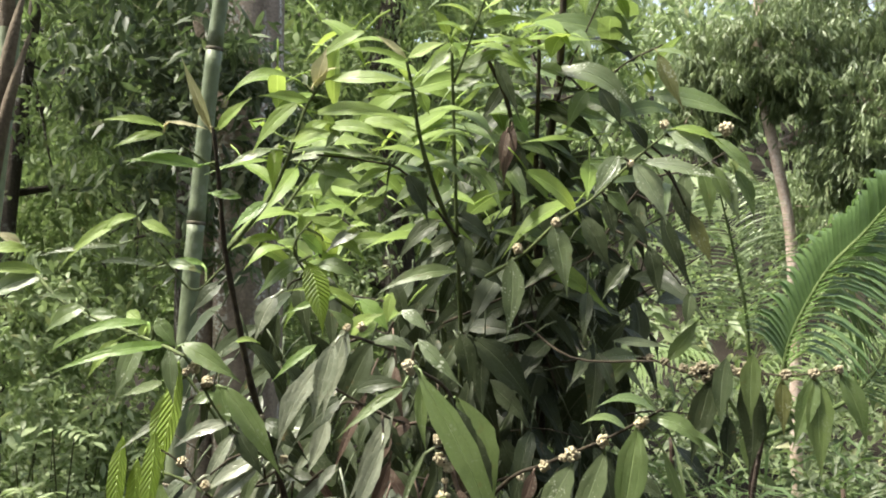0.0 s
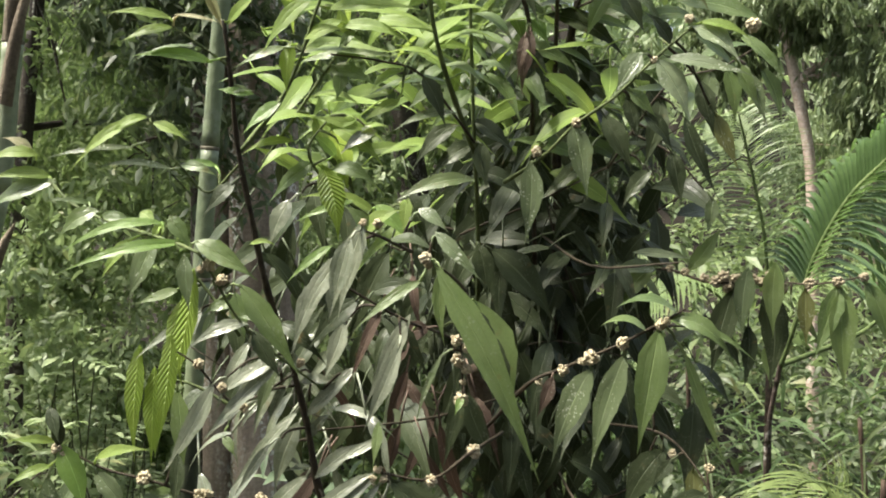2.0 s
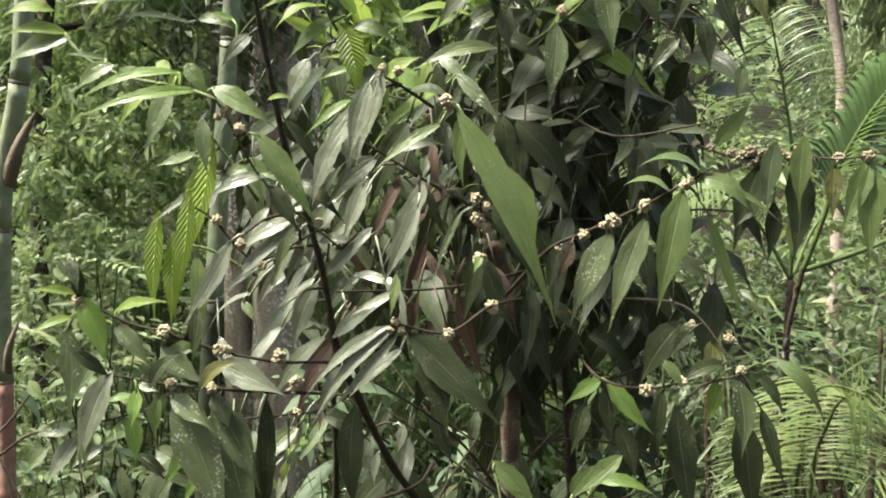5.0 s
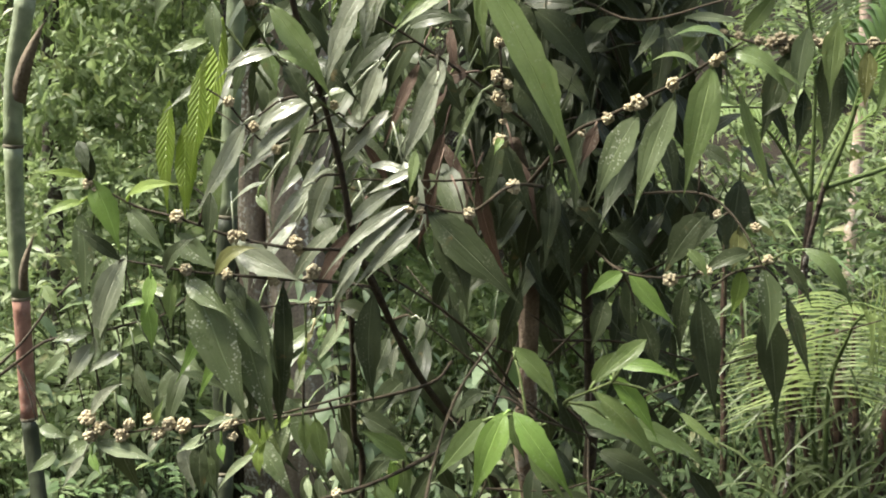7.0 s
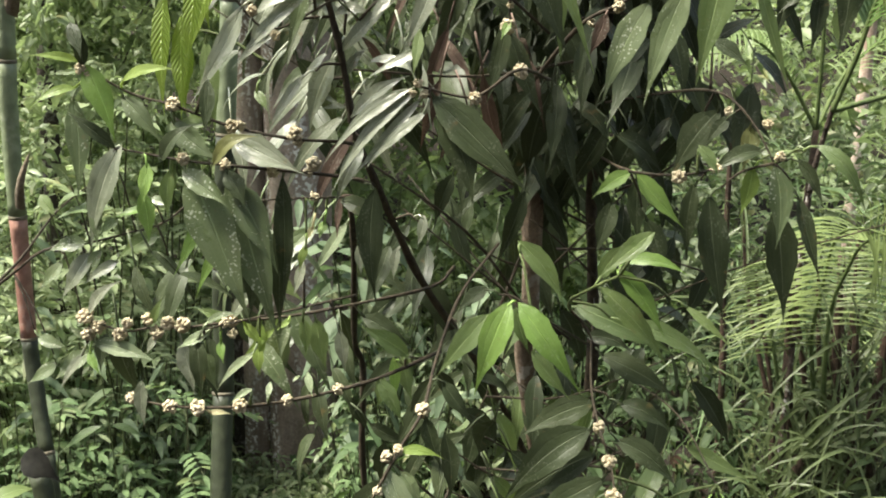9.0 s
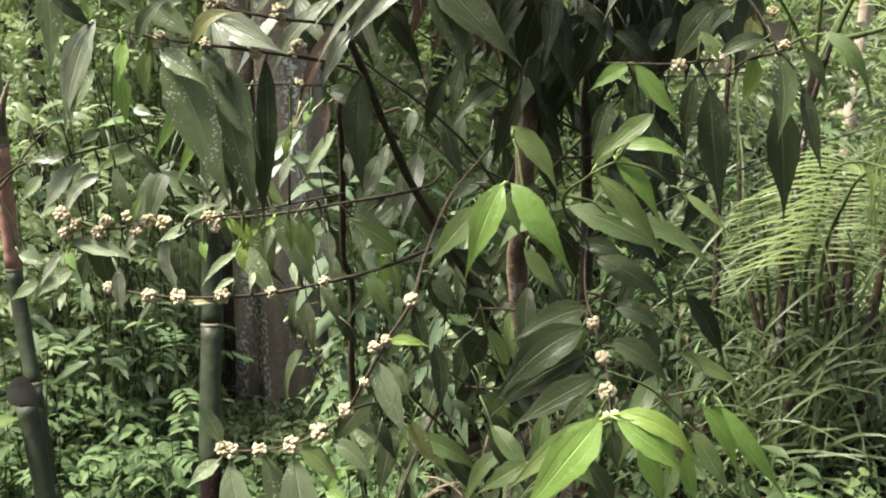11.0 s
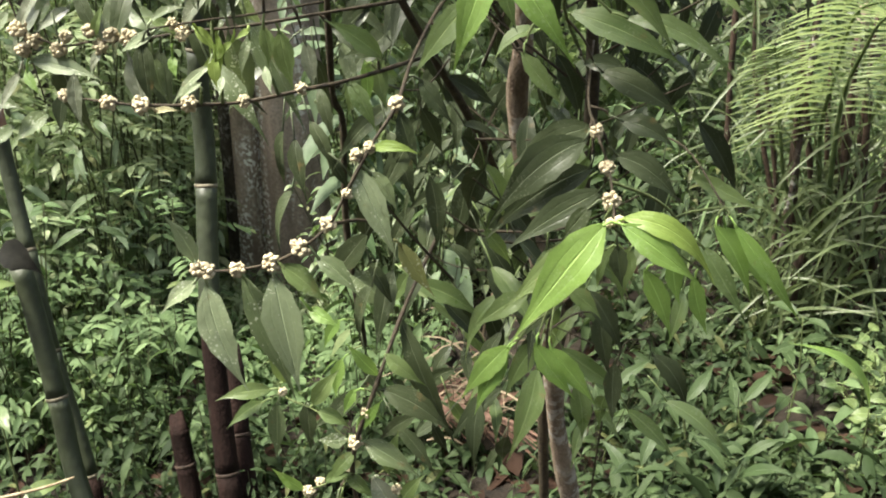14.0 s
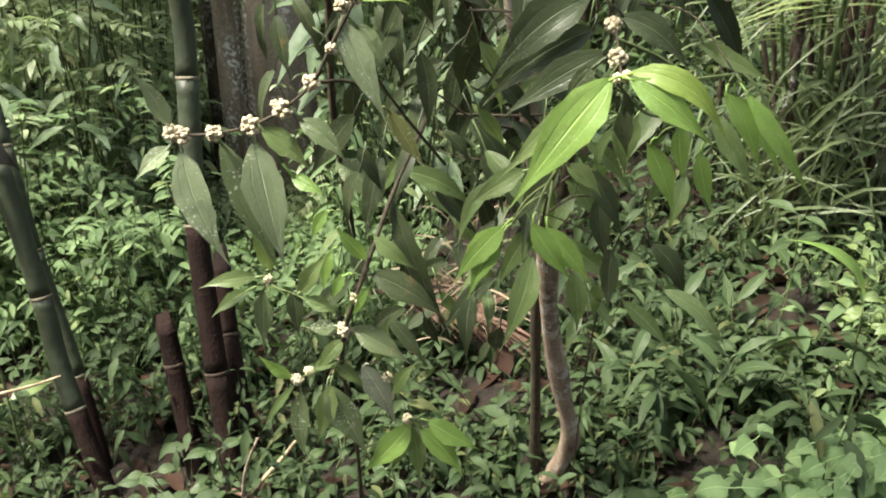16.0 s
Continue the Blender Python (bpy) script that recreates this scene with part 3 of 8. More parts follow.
def bushes(name, count, xr, yr, top, per, size, slim, mat, droop, label):
    """Sprays of leaves over a stretch of ground, in lumps up to top metres high."""
    x, y = RNG.uniform(*xr, count), RNG.uniform(*yr, count)
    lump = 0.55 + 0.45 * np.sin(x * 2.7 + 1.3) * np.sin(y * 2.1 + 0.7 * x)
    z = ground_height(x, y) + RNG.uniform(0.0, 1, count) ** 0.9 * top * lump
    c = np.stack([x, y, z], -1)
    a, h = sprays(c, per, size * 1.7, droop)
    h[:, 2] = np.abs(h[:, 2]) * 0.1 + h[:, 2] * 0.5
    ok = (a[:, 2] > ground_height(a[:, 0], a[:, 1]) + 0.01) & ~in_trunk_sightline(a)
    a, h = a[ok], h[ok]
    return stuff(leaf_cloud(name, a, h, size * RNG.uniform(0.6, 1.3, len(a)), slim, mat, 0.32, 0.3, yr[0] < 4), label, "undergrowth")


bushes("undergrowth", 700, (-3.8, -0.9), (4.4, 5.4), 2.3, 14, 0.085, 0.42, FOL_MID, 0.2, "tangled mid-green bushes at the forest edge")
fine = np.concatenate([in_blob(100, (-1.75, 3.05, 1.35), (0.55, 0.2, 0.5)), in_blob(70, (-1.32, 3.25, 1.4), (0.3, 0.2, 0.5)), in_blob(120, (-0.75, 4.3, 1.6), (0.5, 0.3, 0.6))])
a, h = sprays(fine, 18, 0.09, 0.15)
stuff(leaf_cloud("undergrowth", a, h, 0.042 * RNG.uniform(0.6, 1.3, len(a)), 0.42, FOL_LIGHT, 0.3, 0.3, True), "fine-leaved thicket behind the bamboo, coloured as sunlit", "undergrowth")
bushes("undergrowth", 1100, (-3.2, -0.75), (3.7, 4.5), 2.3, 16, 0.042, 0.42, FOL_LIGHT, 0.1, "fine-leaved bush at the forest edge, coloured as sunlit")
bushes("undergrowth", 560, (0.6, 2.8), (3.3, 4.5), 1.6, 14, 0.065, 0.36, FOL_DARK, 0.3, "green bushes behind the palms")
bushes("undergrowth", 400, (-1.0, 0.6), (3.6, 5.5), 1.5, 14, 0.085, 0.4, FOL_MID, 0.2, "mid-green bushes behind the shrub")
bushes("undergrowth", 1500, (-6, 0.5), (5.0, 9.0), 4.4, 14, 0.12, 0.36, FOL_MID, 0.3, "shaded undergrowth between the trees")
bushes("undergrowth", 900, (0.5, 7.0), (4.2, 9.5), 1.7, 14, 0.12, 0.34, FOL_LIGHT_DIM, 0.3, "bright yellow-green undergrowth in the clearing")
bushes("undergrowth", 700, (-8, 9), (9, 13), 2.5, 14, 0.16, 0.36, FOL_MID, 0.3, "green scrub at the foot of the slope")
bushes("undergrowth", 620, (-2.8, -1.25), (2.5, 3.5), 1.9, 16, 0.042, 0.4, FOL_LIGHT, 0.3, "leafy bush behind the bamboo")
n = 380
gx, gy = RNG.uniform(0.45, 1.9, n), RNG.uniform(2.65, 4.2, n)
g_at = np.stack([gx, gy, ground_height(gx, gy) + RNG.uniform(0.2, 1.0, n)], -1)
g_way = RNG.normal(size=(n, 3)) * (1, 1, 0.6) + (0, 0, 0.5)
stuff(leaf_cloud("tall_grass", g_at, g_way, RNG.uniform(0.15, 0.34, n), 0.045, FOL_HERB, 0.3, 0.5), "thin olive-green grass blades among the palms", "grass")


def plants(count, xr, yr, low, high, leaf_size, slim, mat, label, pairs=(2, 5), tall=2.0):
    """Upright herbs over a stretch of ground: thin stems with pairs of leaves set crosswise, spreading and drooping."""
    x, y = RNG.uniform(*xr, count), RNG.uniform(*yr, count)
    patch = 0.5 + 0.5 * np.sin(x * 4.3 + 1.1) * np.sin(y * 3.7 + x)
    tops = (low + (high - low) * RNG.uniform(0, 1, count) ** tall) * (0.6 + 0.6 * patch)
    sizes = leaf_size * np.clip(np.exp(RNG.normal(0.0, 0.32, count)), 0.5, 2.0)
    at, way, size, sv, sf = [], [], [], [], []
    bare = np.sin(x * 8.1 + 2.3 * y) * np.sin(y * 7.3 - 1.9 * x + 0.8) + 0.35 * RNG.normal(size=count) < -0.5
    for px, py, top, big_leaf, gap in zip(x, y, tops, sizes, bare):
        if gap and high < 0.7:
            continue
        foot = np.array((px, py, float(ground_height(px, py))))
        # herbs stay low where they would hide the trunk from the camera
        if in_trunk_sightline(foot[None] + (0, 0, 0.9))[0]:
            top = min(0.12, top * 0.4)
        lean = RNG.normal(size=2) * 0.22 * top
        tip = foot + (lean[0], lean[1], top)
        k = len(sv)
        r = 0.0012 + 0.003 * top
        for q, rr in ((foot, r), (tip, r * 0.5)):
            sv += [q + (rr, 0, 0), q + (-rr * 0.5, rr * 0.87, 0), q + (-rr * 0.5, -rr * 0.87, 0)]
        sf += [(k, k + 1, k + 4, k + 3), (k + 1, k + 2, k + 5, k + 4), (k + 2, k, k + 3, k + 5)]
        n_pairs = int(RNG.integers(*pairs)) + int(top * 3)
        turn = RNG.uniform(0, 6.28)
        for i in range(n_pairs):
            s = 1 - 0.75 * i / max(1, n_pairs)
            turn += 1.57 + RNG.normal() * 0.25
            for flip in (0, math.pi):
                if RNG.uniform() < 0.1:
                    continue
                a = turn + flip + RNG.normal() * 0.2
                at.append(foot + (tip - foot) * s + np.array((math.cos(a), math.sin(a), 0)) * 0.12 * big_leaf)
                way.append((math.cos(a), math.sin(a), RNG.uniform(-0.8, 0.45)))
                size.append(big_leaf * RNG.uniform(0.7, 1.1) * (0.75 + 0.5 * math.sin(math.pi * min(1, 0.25 + 0.6 * i / n_pairs))))
    ob = leaf_cloud("herbs", np.array(at), np.array(way), np.array(size), slim, mat, 0.55, 0.42, True)
    under(mesh_object("stems", sv, sf, HERB_STEM), stuff(ob, label, "herbs"))


HERB_STEM = spotted("herb_stem", (0.03, 0.035, 0.015), (0.09, 0.1, 0.045), 90)
plants(2700, (-2.4, -0.1), (2.0, 3.0), 0.06, 0.5, 0.033, 0.42, FOL_HERB, "green herbs with pointed leaves behind the bamboo", (2, 5), 2.4)
# the sunlit green brightens this stretch by colour
plants(2600, (-2.6, 0.2), (2.8, 4.2), 0.1, 0.7, 0.037, 0.42, FOL_LIGHT, "leafy green herbs round the big trunk")
plants(110, (-2.2, -0.2), (2.0, 3.6), 0.2, 0.75, 0.055, 0.32, FOL_HERB, "taller green herbs behind the bamboo", (3, 6))
plants(360, (-1.5, 0.1), (1.4, 2.0), 0.04, 0.2, 0.032, 0.38, FOL_HERB_SHADED, "herbs round the bamboo feet, coloured darker for shade")
plants(330, (-1.5, -0.3), (1.7, 2.2), 0.08, 0.34, 0.034, 0.38, FOL_HERB_SHADED, "herbs crowding the bamboo feet, coloured darker for shade", (3, 6), 1.5)
plants(200, (-1.5, 0.4), (1.3, 2.3), 0.02, 0.08, 0.03, 0.45, FOL_HERB_SHADED, "small herbs on the leaf mould, coloured darker for shade")
plants(760, (0.35, 1.9), (1.6, 2.5), 0.03, 0.22, 0.036, 0.36, FOL_HERB_SHADED, "herbs on the forest floor, coloured darker for shade", (2, 5), 2.0)
plants(200, (0.72, 1.9), (1.6, 2.35), 0.05, 0.22, 0.036, 0.4, FOL_HERB, "small-leaved green herbs on the forest floor", (2, 5), 2.2)
plants(170, (-0.38, 0.26), (1.48, 2.05), 0.03, 0.16, 0.038, 0.38, FOL_HERB_SHADED, "herbs round the fallen palm frond, coloured darker for shade")
plants(260, (0.24, 0.8), (1.36, 1.85), 0.03, 0.16, 0.042, 0.36, FOL_HERB_SHADED, "herbs between the shrub and the heart-leaved herbs, coloured darker for shade")
plants(55, (0.3, 1.7), (1.55, 2.5), 0.1, 0.3, 0.075, 0.2, FOL_HERB_SHADED, "narrow-leaved green herbs on the forest floor")
plants(1000, (0.2, 2.4), (2.35, 3.4), 0.08, 0.4, 0.048, 0.32, FOL_HERB_SHADED, "narrow-leaved green herbs under the palms")
plants(900, (-0.2, 3.2), (3.2, 4.6), 0.15, 0.6, 0.055, 0.34, FOL_HERB, "green herbs between the palms and the bushes")
plants(300, (-0.2, 0.75), (1.45, 2.4), 0.04, 0.28, 0.042, 0.33, FOL_HERB_SHADED, "herbs round the shrub's foot, coloured darker for shade")
plants(9, (-1.75, -1.0), (2.15, 2.9), 0.6, 1.3, 0.075, 0.3, FOL_BROAD, "tall broad-leaved plants behind the bamboo", (4, 7), 1.0)
plants(40, (-2.7, -1.55), (2.9, 3.7), 0.8, 1.7, 0.055, 0.36, FOL_BROAD, "tall leafy saplings behind the bamboo", (5, 8), 1.0)
plants(12, (-0.5, 0.1), (2.5, 3.2), 0.6, 1.2, 0.1, 0.34, FOL_BROAD, "tall leafy saplings behind the shrub", (4, 7), 1.0)


def feathered(count, xr, yr, low, high, leaf_size, mat, label):
    """Plants with feather-compound leaves: on each stem several stalks that carry pairs of small leaflets and one at the end."""
    at, way, sv, sf = [], [], [], []

    def stalk(p, q, r):
        k = len(sv)
        for c, rr in ((p, r), (q, r * 0.5)):
            sv.extend([c + (rr, 0, 0), c + (-rr * 0.5, rr * 0.87, 0), c + (-rr * 0.5, -rr * 0.87, 0)])
        sf.extend([(k, k + 1, k + 4, k + 3), (k + 1, k + 2, k + 5, k + 4), (k + 2, k, k + 3, k + 5)])

    for _ in range(count):
        px, py = RNG.uniform(*xr), RNG.uniform(*yr)
        top = RNG.uniform(low, high)
        foot = np.array((px, py, float(ground_height(px, py))))
        if in_trunk_sightline(foot[None] + (0, 0, 0.9))[0]:
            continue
        tip = foot + (RNG.normal() * 0.1 * top, RNG.normal() * 0.1 * top, top)
        stalk(foot, tip, 0.002 + 0.002 * top)
        for i in range(int(RNG.integers(4, 8))):
            a = RNG.uniform(0, 6.28)
            p = foot + (tip - foot) * (1 - 0.11 * i)
            d = np.array((math.cos(a), math.sin(a), RNG.uniform(-0.25, 0.5)))
            d /= np.linalg.norm(d)
            side = np.array((-math.sin(a), math.cos(a), 0.0))
            reach = leaf_size * RNG.uniform(2.6, 4.2)
            sag = np.array((0, 0, -0.3 * reach))
            stalk(p, p + d * reach + sag, 0.0012)
            pairs = int(RNG.integers(3, 6))
            for j in range(pairs):
                s = 0.3 + 0.62 * j / pairs
                c = p + d * reach * s + sag * s * s
                for sign in (-1, 1):
                    at.append(c)
                    way.append(side * sign + d * 0.55 + (0, 0, RNG.uniform(-0.35, 0.1)))
            at.append(p + d * reach + sag)
            way.append(d + (0, 0, -0.3))
    at, way = np.array(at), np.array(way)
    ob = leaf_cloud("herbs", at, way, leaf_size * RNG.uniform(0.75, 1.15, len(at)), 0.36, mat, 0.75, 0.2, True)
    under(mesh_object("stems", sv, sf, HERB_STEM), stuff(ob, label, "herbs"))


# light on these shrubs is put in by the sunlit green
feathered(120, (-2.6, -1.15), (2.6, 3.6), 0.5, 1.6, 0.06, FOL_LIGHT, "feather-leaved shrubs behind the bamboo, coloured as sunlit")
feathered(60, (-1.9, -0.5), (2.1, 2.9), 0.2, 0.7, 0.05, FOL_HERB, "feather-leaved green herbs behind the bamboo")
wx, wy = RNG.uniform(-6, 6, 5000), RNG.uniform(-5, 6, 5000)
away = (np.abs(wx) > 2.2) | (wy < 0.6) | (wy > 3.4)
wx, wy = wx[away], wy[away]
m = len(wx)
wl = np.stack([wx, wy, ground_height(wx, wy) + RNG.uniform(0.005, 0.03, m)], -1)
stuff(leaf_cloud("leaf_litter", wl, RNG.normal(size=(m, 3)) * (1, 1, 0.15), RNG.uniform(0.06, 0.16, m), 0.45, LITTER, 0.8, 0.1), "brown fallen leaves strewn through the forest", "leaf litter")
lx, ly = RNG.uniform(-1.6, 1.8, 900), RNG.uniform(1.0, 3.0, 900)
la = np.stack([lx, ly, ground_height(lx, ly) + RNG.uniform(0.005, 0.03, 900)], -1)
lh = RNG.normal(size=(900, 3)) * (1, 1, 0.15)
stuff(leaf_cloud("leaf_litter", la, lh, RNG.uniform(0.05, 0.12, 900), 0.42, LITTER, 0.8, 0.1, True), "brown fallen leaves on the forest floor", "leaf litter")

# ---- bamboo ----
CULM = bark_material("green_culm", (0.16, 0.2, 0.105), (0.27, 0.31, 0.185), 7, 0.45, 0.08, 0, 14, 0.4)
# darker tone of the same culm green, for lower internodes
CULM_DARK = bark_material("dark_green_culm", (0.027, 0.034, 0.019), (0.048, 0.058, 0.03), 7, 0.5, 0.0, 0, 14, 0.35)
CULM_RED = bark_material("red_stained_culm", (0.22, 0.11, 0.08), (0.4, 0.23, 0.17), 7, 0.6, 0.1, 0, 8)
# sheath brown, lowered further to hold the shadow at the bamboo feet
SHEATH = bark_material("brown_sheath_shaded", (0.0095, 0.006, 0.0048), (0.025, 0.0138, 0.0112), 24, 0.8, 0.0, 0, 10, 0.08)
SHEATH_DRY = bark_material("dry_sheath", (0.12, 0.095, 0.065), (0.28, 0.23, 0.16), 24, 0.8, 0, 0, 10)
NODE_BROWN = spotted("brown_node", (0.02, 0.014, 0.01), (0.07, 0.048, 0.036), 60)
NODE = spotted("pale_node", (0.08, 0.07, 0.048), (0.2, 0.18, 0.125), 60)
BLACKENED = spotted("blackened_leaf", (0.004, 0.004, 0.003), (0.013, 0.013, 0.009), 70, 0.9)
STRAW = spotted("straw", (0.2, 0.15, 0.09), (0.42, 0.34, 0.22), 50)


def bamboo(points, r_low, r_high, gaps, mats, label, ragged=False, name="bamboo_culm", rim=None):
    """points run from the foot up. gaps: the places of the nodes along it, 0..1. mats: one material per internode."""
    # the foot goes on into the ground
    a, b = Vector(points[0]), Vector(points[1])
    tall = sum((Vector(p) - Vector(q)).length for p, q in zip(points, points[1:]))
    points = [tuple(a - (b - a).normalized() * 0.1), *points]
    gaps = [(g * tall + 0.1) / (tall + 0.1) for g in gaps]
    line = smooth_line(points, 12)
    t = thing(name, points[0], label, "bamboo", "bamboo culms")
    lengths = [0.0]
    for p, q in zip(line, line[1:]):
        lengths.append(lengths[-1] + (q - p).length)
    total = lengths[-1]

    def place(s):
        s = min(max(s, 0), 1) * total
        for i in range(1, len(line)):
            if lengths[i] >= s:
                return line[i - 1].lerp(line[i], (s - lengths[i - 1]) / (lengths[i] - lengths[i - 1]))
        return line[-1]

    stops = [0.0, *gaps, 1.0]
    for i, (a, b) in enumerate(zip(stops, stops[1:])):
        pts = [place(a + (b - a) * k / 10) for k in range(11)]

        def radius(s, a=a, b=b):
            g = a + (b - a) * s
            return (r_low + (r_high - r_low) * g) * (1 + 0.07 * math.exp(-(s / 0.03) ** 2) + 0.05 * math.exp(-((1 - s) / 0.03) ** 2))

        v, f = tube_data(pts, radius, 18)
        under(mesh_object("internode", v, f, mats[min(i, len(mats) - 1)]), t)
        if 0 < i:
            r = (r_low + (r_high - r_low) * a) * 1.09
            d = 0.004 / total
            v, f = tube_data([place(a - d), place(a - d * 0.4), place(a + d * 0.4), place(a + d)], lambda s, r=r: r * (0.97 + 0.05 * math.sin(math.pi * s)), 18)
            under(mesh_object("node_ring", v, f, NODE_BROWN if mats[min(i, len(mats) - 1)] is SHEATH else NODE), t)
    if ragged:
        # the split rim of a broken culm
        end, way = line[-1], (line[-1] - line[-2]).normalized()
        verts, faces = [], []
        for j in range(19):
            w = 2 * math.pi * j / 18
            out = Vector((math.cos(w), math.sin(w), 0)) * r_high
            verts += [end - way * 0.01 + out, end + out * 0.8 + way * (0.004 + 0.026 * (1 + math.cos(w + 1)) * random.uniform(0.8, 1.1)), end + out * 0.55 - way * 0.01]
            if j:
                k = 3 * (j - 1)
                faces += [(k, k + 3, k + 4, k + 1), (k + 1, k + 4, k + 5, k + 2)]
        under(mesh_object("broken_rim", verts, faces, rim or mats[-1]), t)
    return t, place


def sheath(t, base, tip, width):
    """A stiff dry culm sheath: a long pointed blade wrapped round the culm at its foot."""
    a, c = Vector(base), Vector(tip)
    verts, faces = [], []
    d = (c - a).normalized()
    s0 = d.cross(Vector((0, -1, 0))).normalized()
    for i in range(9):
        s = i / 8
        w = width * (1 - s) ** 0.8 * (0.75 + 0.5 * s)
        p = a.lerp(c, s) + Vector((0, -0.02 * math.sin(math.pi * s), 0))
        for j in range(5):
            v = (j - 2) / 2
            verts.append(p + s0 * v * w / 2 + Vector((0, 0.35 * w * v * v, 0)))
        if i:
            o = (i - 1) * 5
            faces += [(o + k, o + k + 1, o + k + 6, o + k + 5) for k in range(4)]
    ob = mesh_object("sheath", verts, faces, SHEATH_DRY)
    return under(ob, t, "brown papery culm sheath")


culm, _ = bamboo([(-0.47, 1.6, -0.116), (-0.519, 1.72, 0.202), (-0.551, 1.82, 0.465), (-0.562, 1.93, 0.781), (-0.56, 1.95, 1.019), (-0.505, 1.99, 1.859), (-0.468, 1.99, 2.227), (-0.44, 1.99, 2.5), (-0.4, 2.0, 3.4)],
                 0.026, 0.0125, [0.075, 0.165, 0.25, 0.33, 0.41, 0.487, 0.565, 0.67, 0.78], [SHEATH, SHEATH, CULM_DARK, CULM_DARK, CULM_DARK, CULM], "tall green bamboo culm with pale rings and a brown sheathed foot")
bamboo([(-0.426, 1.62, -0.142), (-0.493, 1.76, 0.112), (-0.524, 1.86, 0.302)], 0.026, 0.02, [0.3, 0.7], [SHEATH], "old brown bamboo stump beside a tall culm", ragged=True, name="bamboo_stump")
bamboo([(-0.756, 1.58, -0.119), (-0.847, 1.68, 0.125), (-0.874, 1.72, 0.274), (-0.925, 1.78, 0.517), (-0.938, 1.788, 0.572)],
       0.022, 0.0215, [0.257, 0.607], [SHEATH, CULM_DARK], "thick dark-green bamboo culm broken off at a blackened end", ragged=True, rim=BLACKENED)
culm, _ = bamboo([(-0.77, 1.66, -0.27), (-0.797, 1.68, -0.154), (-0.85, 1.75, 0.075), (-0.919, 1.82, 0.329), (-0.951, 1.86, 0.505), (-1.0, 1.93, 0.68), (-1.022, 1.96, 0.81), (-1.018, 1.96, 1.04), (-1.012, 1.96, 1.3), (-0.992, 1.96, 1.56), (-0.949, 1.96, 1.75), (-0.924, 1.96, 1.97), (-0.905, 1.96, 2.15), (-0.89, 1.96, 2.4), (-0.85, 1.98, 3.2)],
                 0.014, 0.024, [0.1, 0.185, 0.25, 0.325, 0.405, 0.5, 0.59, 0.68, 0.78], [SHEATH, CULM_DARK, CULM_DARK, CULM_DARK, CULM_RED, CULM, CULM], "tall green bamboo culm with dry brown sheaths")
sheath(culm, (-1.0, 1.935, 1.12), (-0.952, 1.92, 1.25), 0.03)
sheath(culm, (-0.985, 1.945, 1.53), (-0.895, 1.92, 1.69), 0.05)
sheath(culm, (-0.92, 1.92, 1.93), (-0.825, 1.91, 2.25), 0.045)
sheath(culm, (-0.905, 1.92, 2.06), (-0.838, 1.91, 2.34), 0.05)
sheath(culm, (-0.89, 1.92, 2.25), (-0.86, 1.91, 2.55), 0.05)
bamboo([(-0.555, 1.62, -0.17), (-0.6, 1.7, 0.05), (-0.628, 1.75, 0.2)], 0.026, 0.021, [0.35, 0.8], [SHEATH], "short cut brown bamboo stump, coloured darker for its shadow", ragged=True, name="bamboo_stump")

# ---- palms ----
PALM = foliage_material("palm_leaf", (0.04, 0.08, 0.03), (0.13, 0.19, 0.075), (0.25, 0.42, 0.1), 0.36, 0.32, 0, 0.4)
PALM_LIGHT = foliage_material("light_palm_leaf", (0.12, 0.175, 0.052), (0.265, 0.32, 0.125), (0.38, 0.48, 0.15), 0.4, 0.38, 0)
PALM_FINE = foliage_material("fine_palm_leaf", (0.09, 0.14, 0.05), (0.24, 0.31, 0.13), (0.3, 0.44, 0.14), 0.4, 0.35, 0)
RACHIS = spotted("green_rachis", (0.05, 0.075, 0.025), (0.11, 0.145, 0.05), 50)
CANE = spotted("brown_cane", (0.02, 0.014, 0.01), (0.075, 0.05, 0.035), 60)


def leaflets(name, rows, mat, parent):
    """rows: (base, tip, width, sag) for each leaflet; strap-shaped, folded along the middle; each a part of parent."""
    for base, tip, width, sag in rows:
        verts, faces = [], []
        d = tip - base
        side = d.cross(Vector((0.1, -0.5, 0.85))).normalized()
        nor = side.cross(d).normalized()
        for i in range(6):
            s = i / 5
            p = d * s - Vector((0, 0, sag * d.length * s * s)) + nor * 0.06 * d.length * math.sin(math.pi * s)
            w = width * (0.55, 0.95, 1.0, 0.85, 0.5, 0.04)[i] / 2
            verts += [p - side * w + nor * w * 0.35, p, p + side * w + nor * w * 0.35]
            if i:
                k = (i - 1) * 3
                faces += [(k, k + 1, k + 4, k + 3), (k + 1, k + 2, k + 5, k + 4)]
        ob = under(mesh_object(name, verts, faces, mat), parent)
        ob.location = base


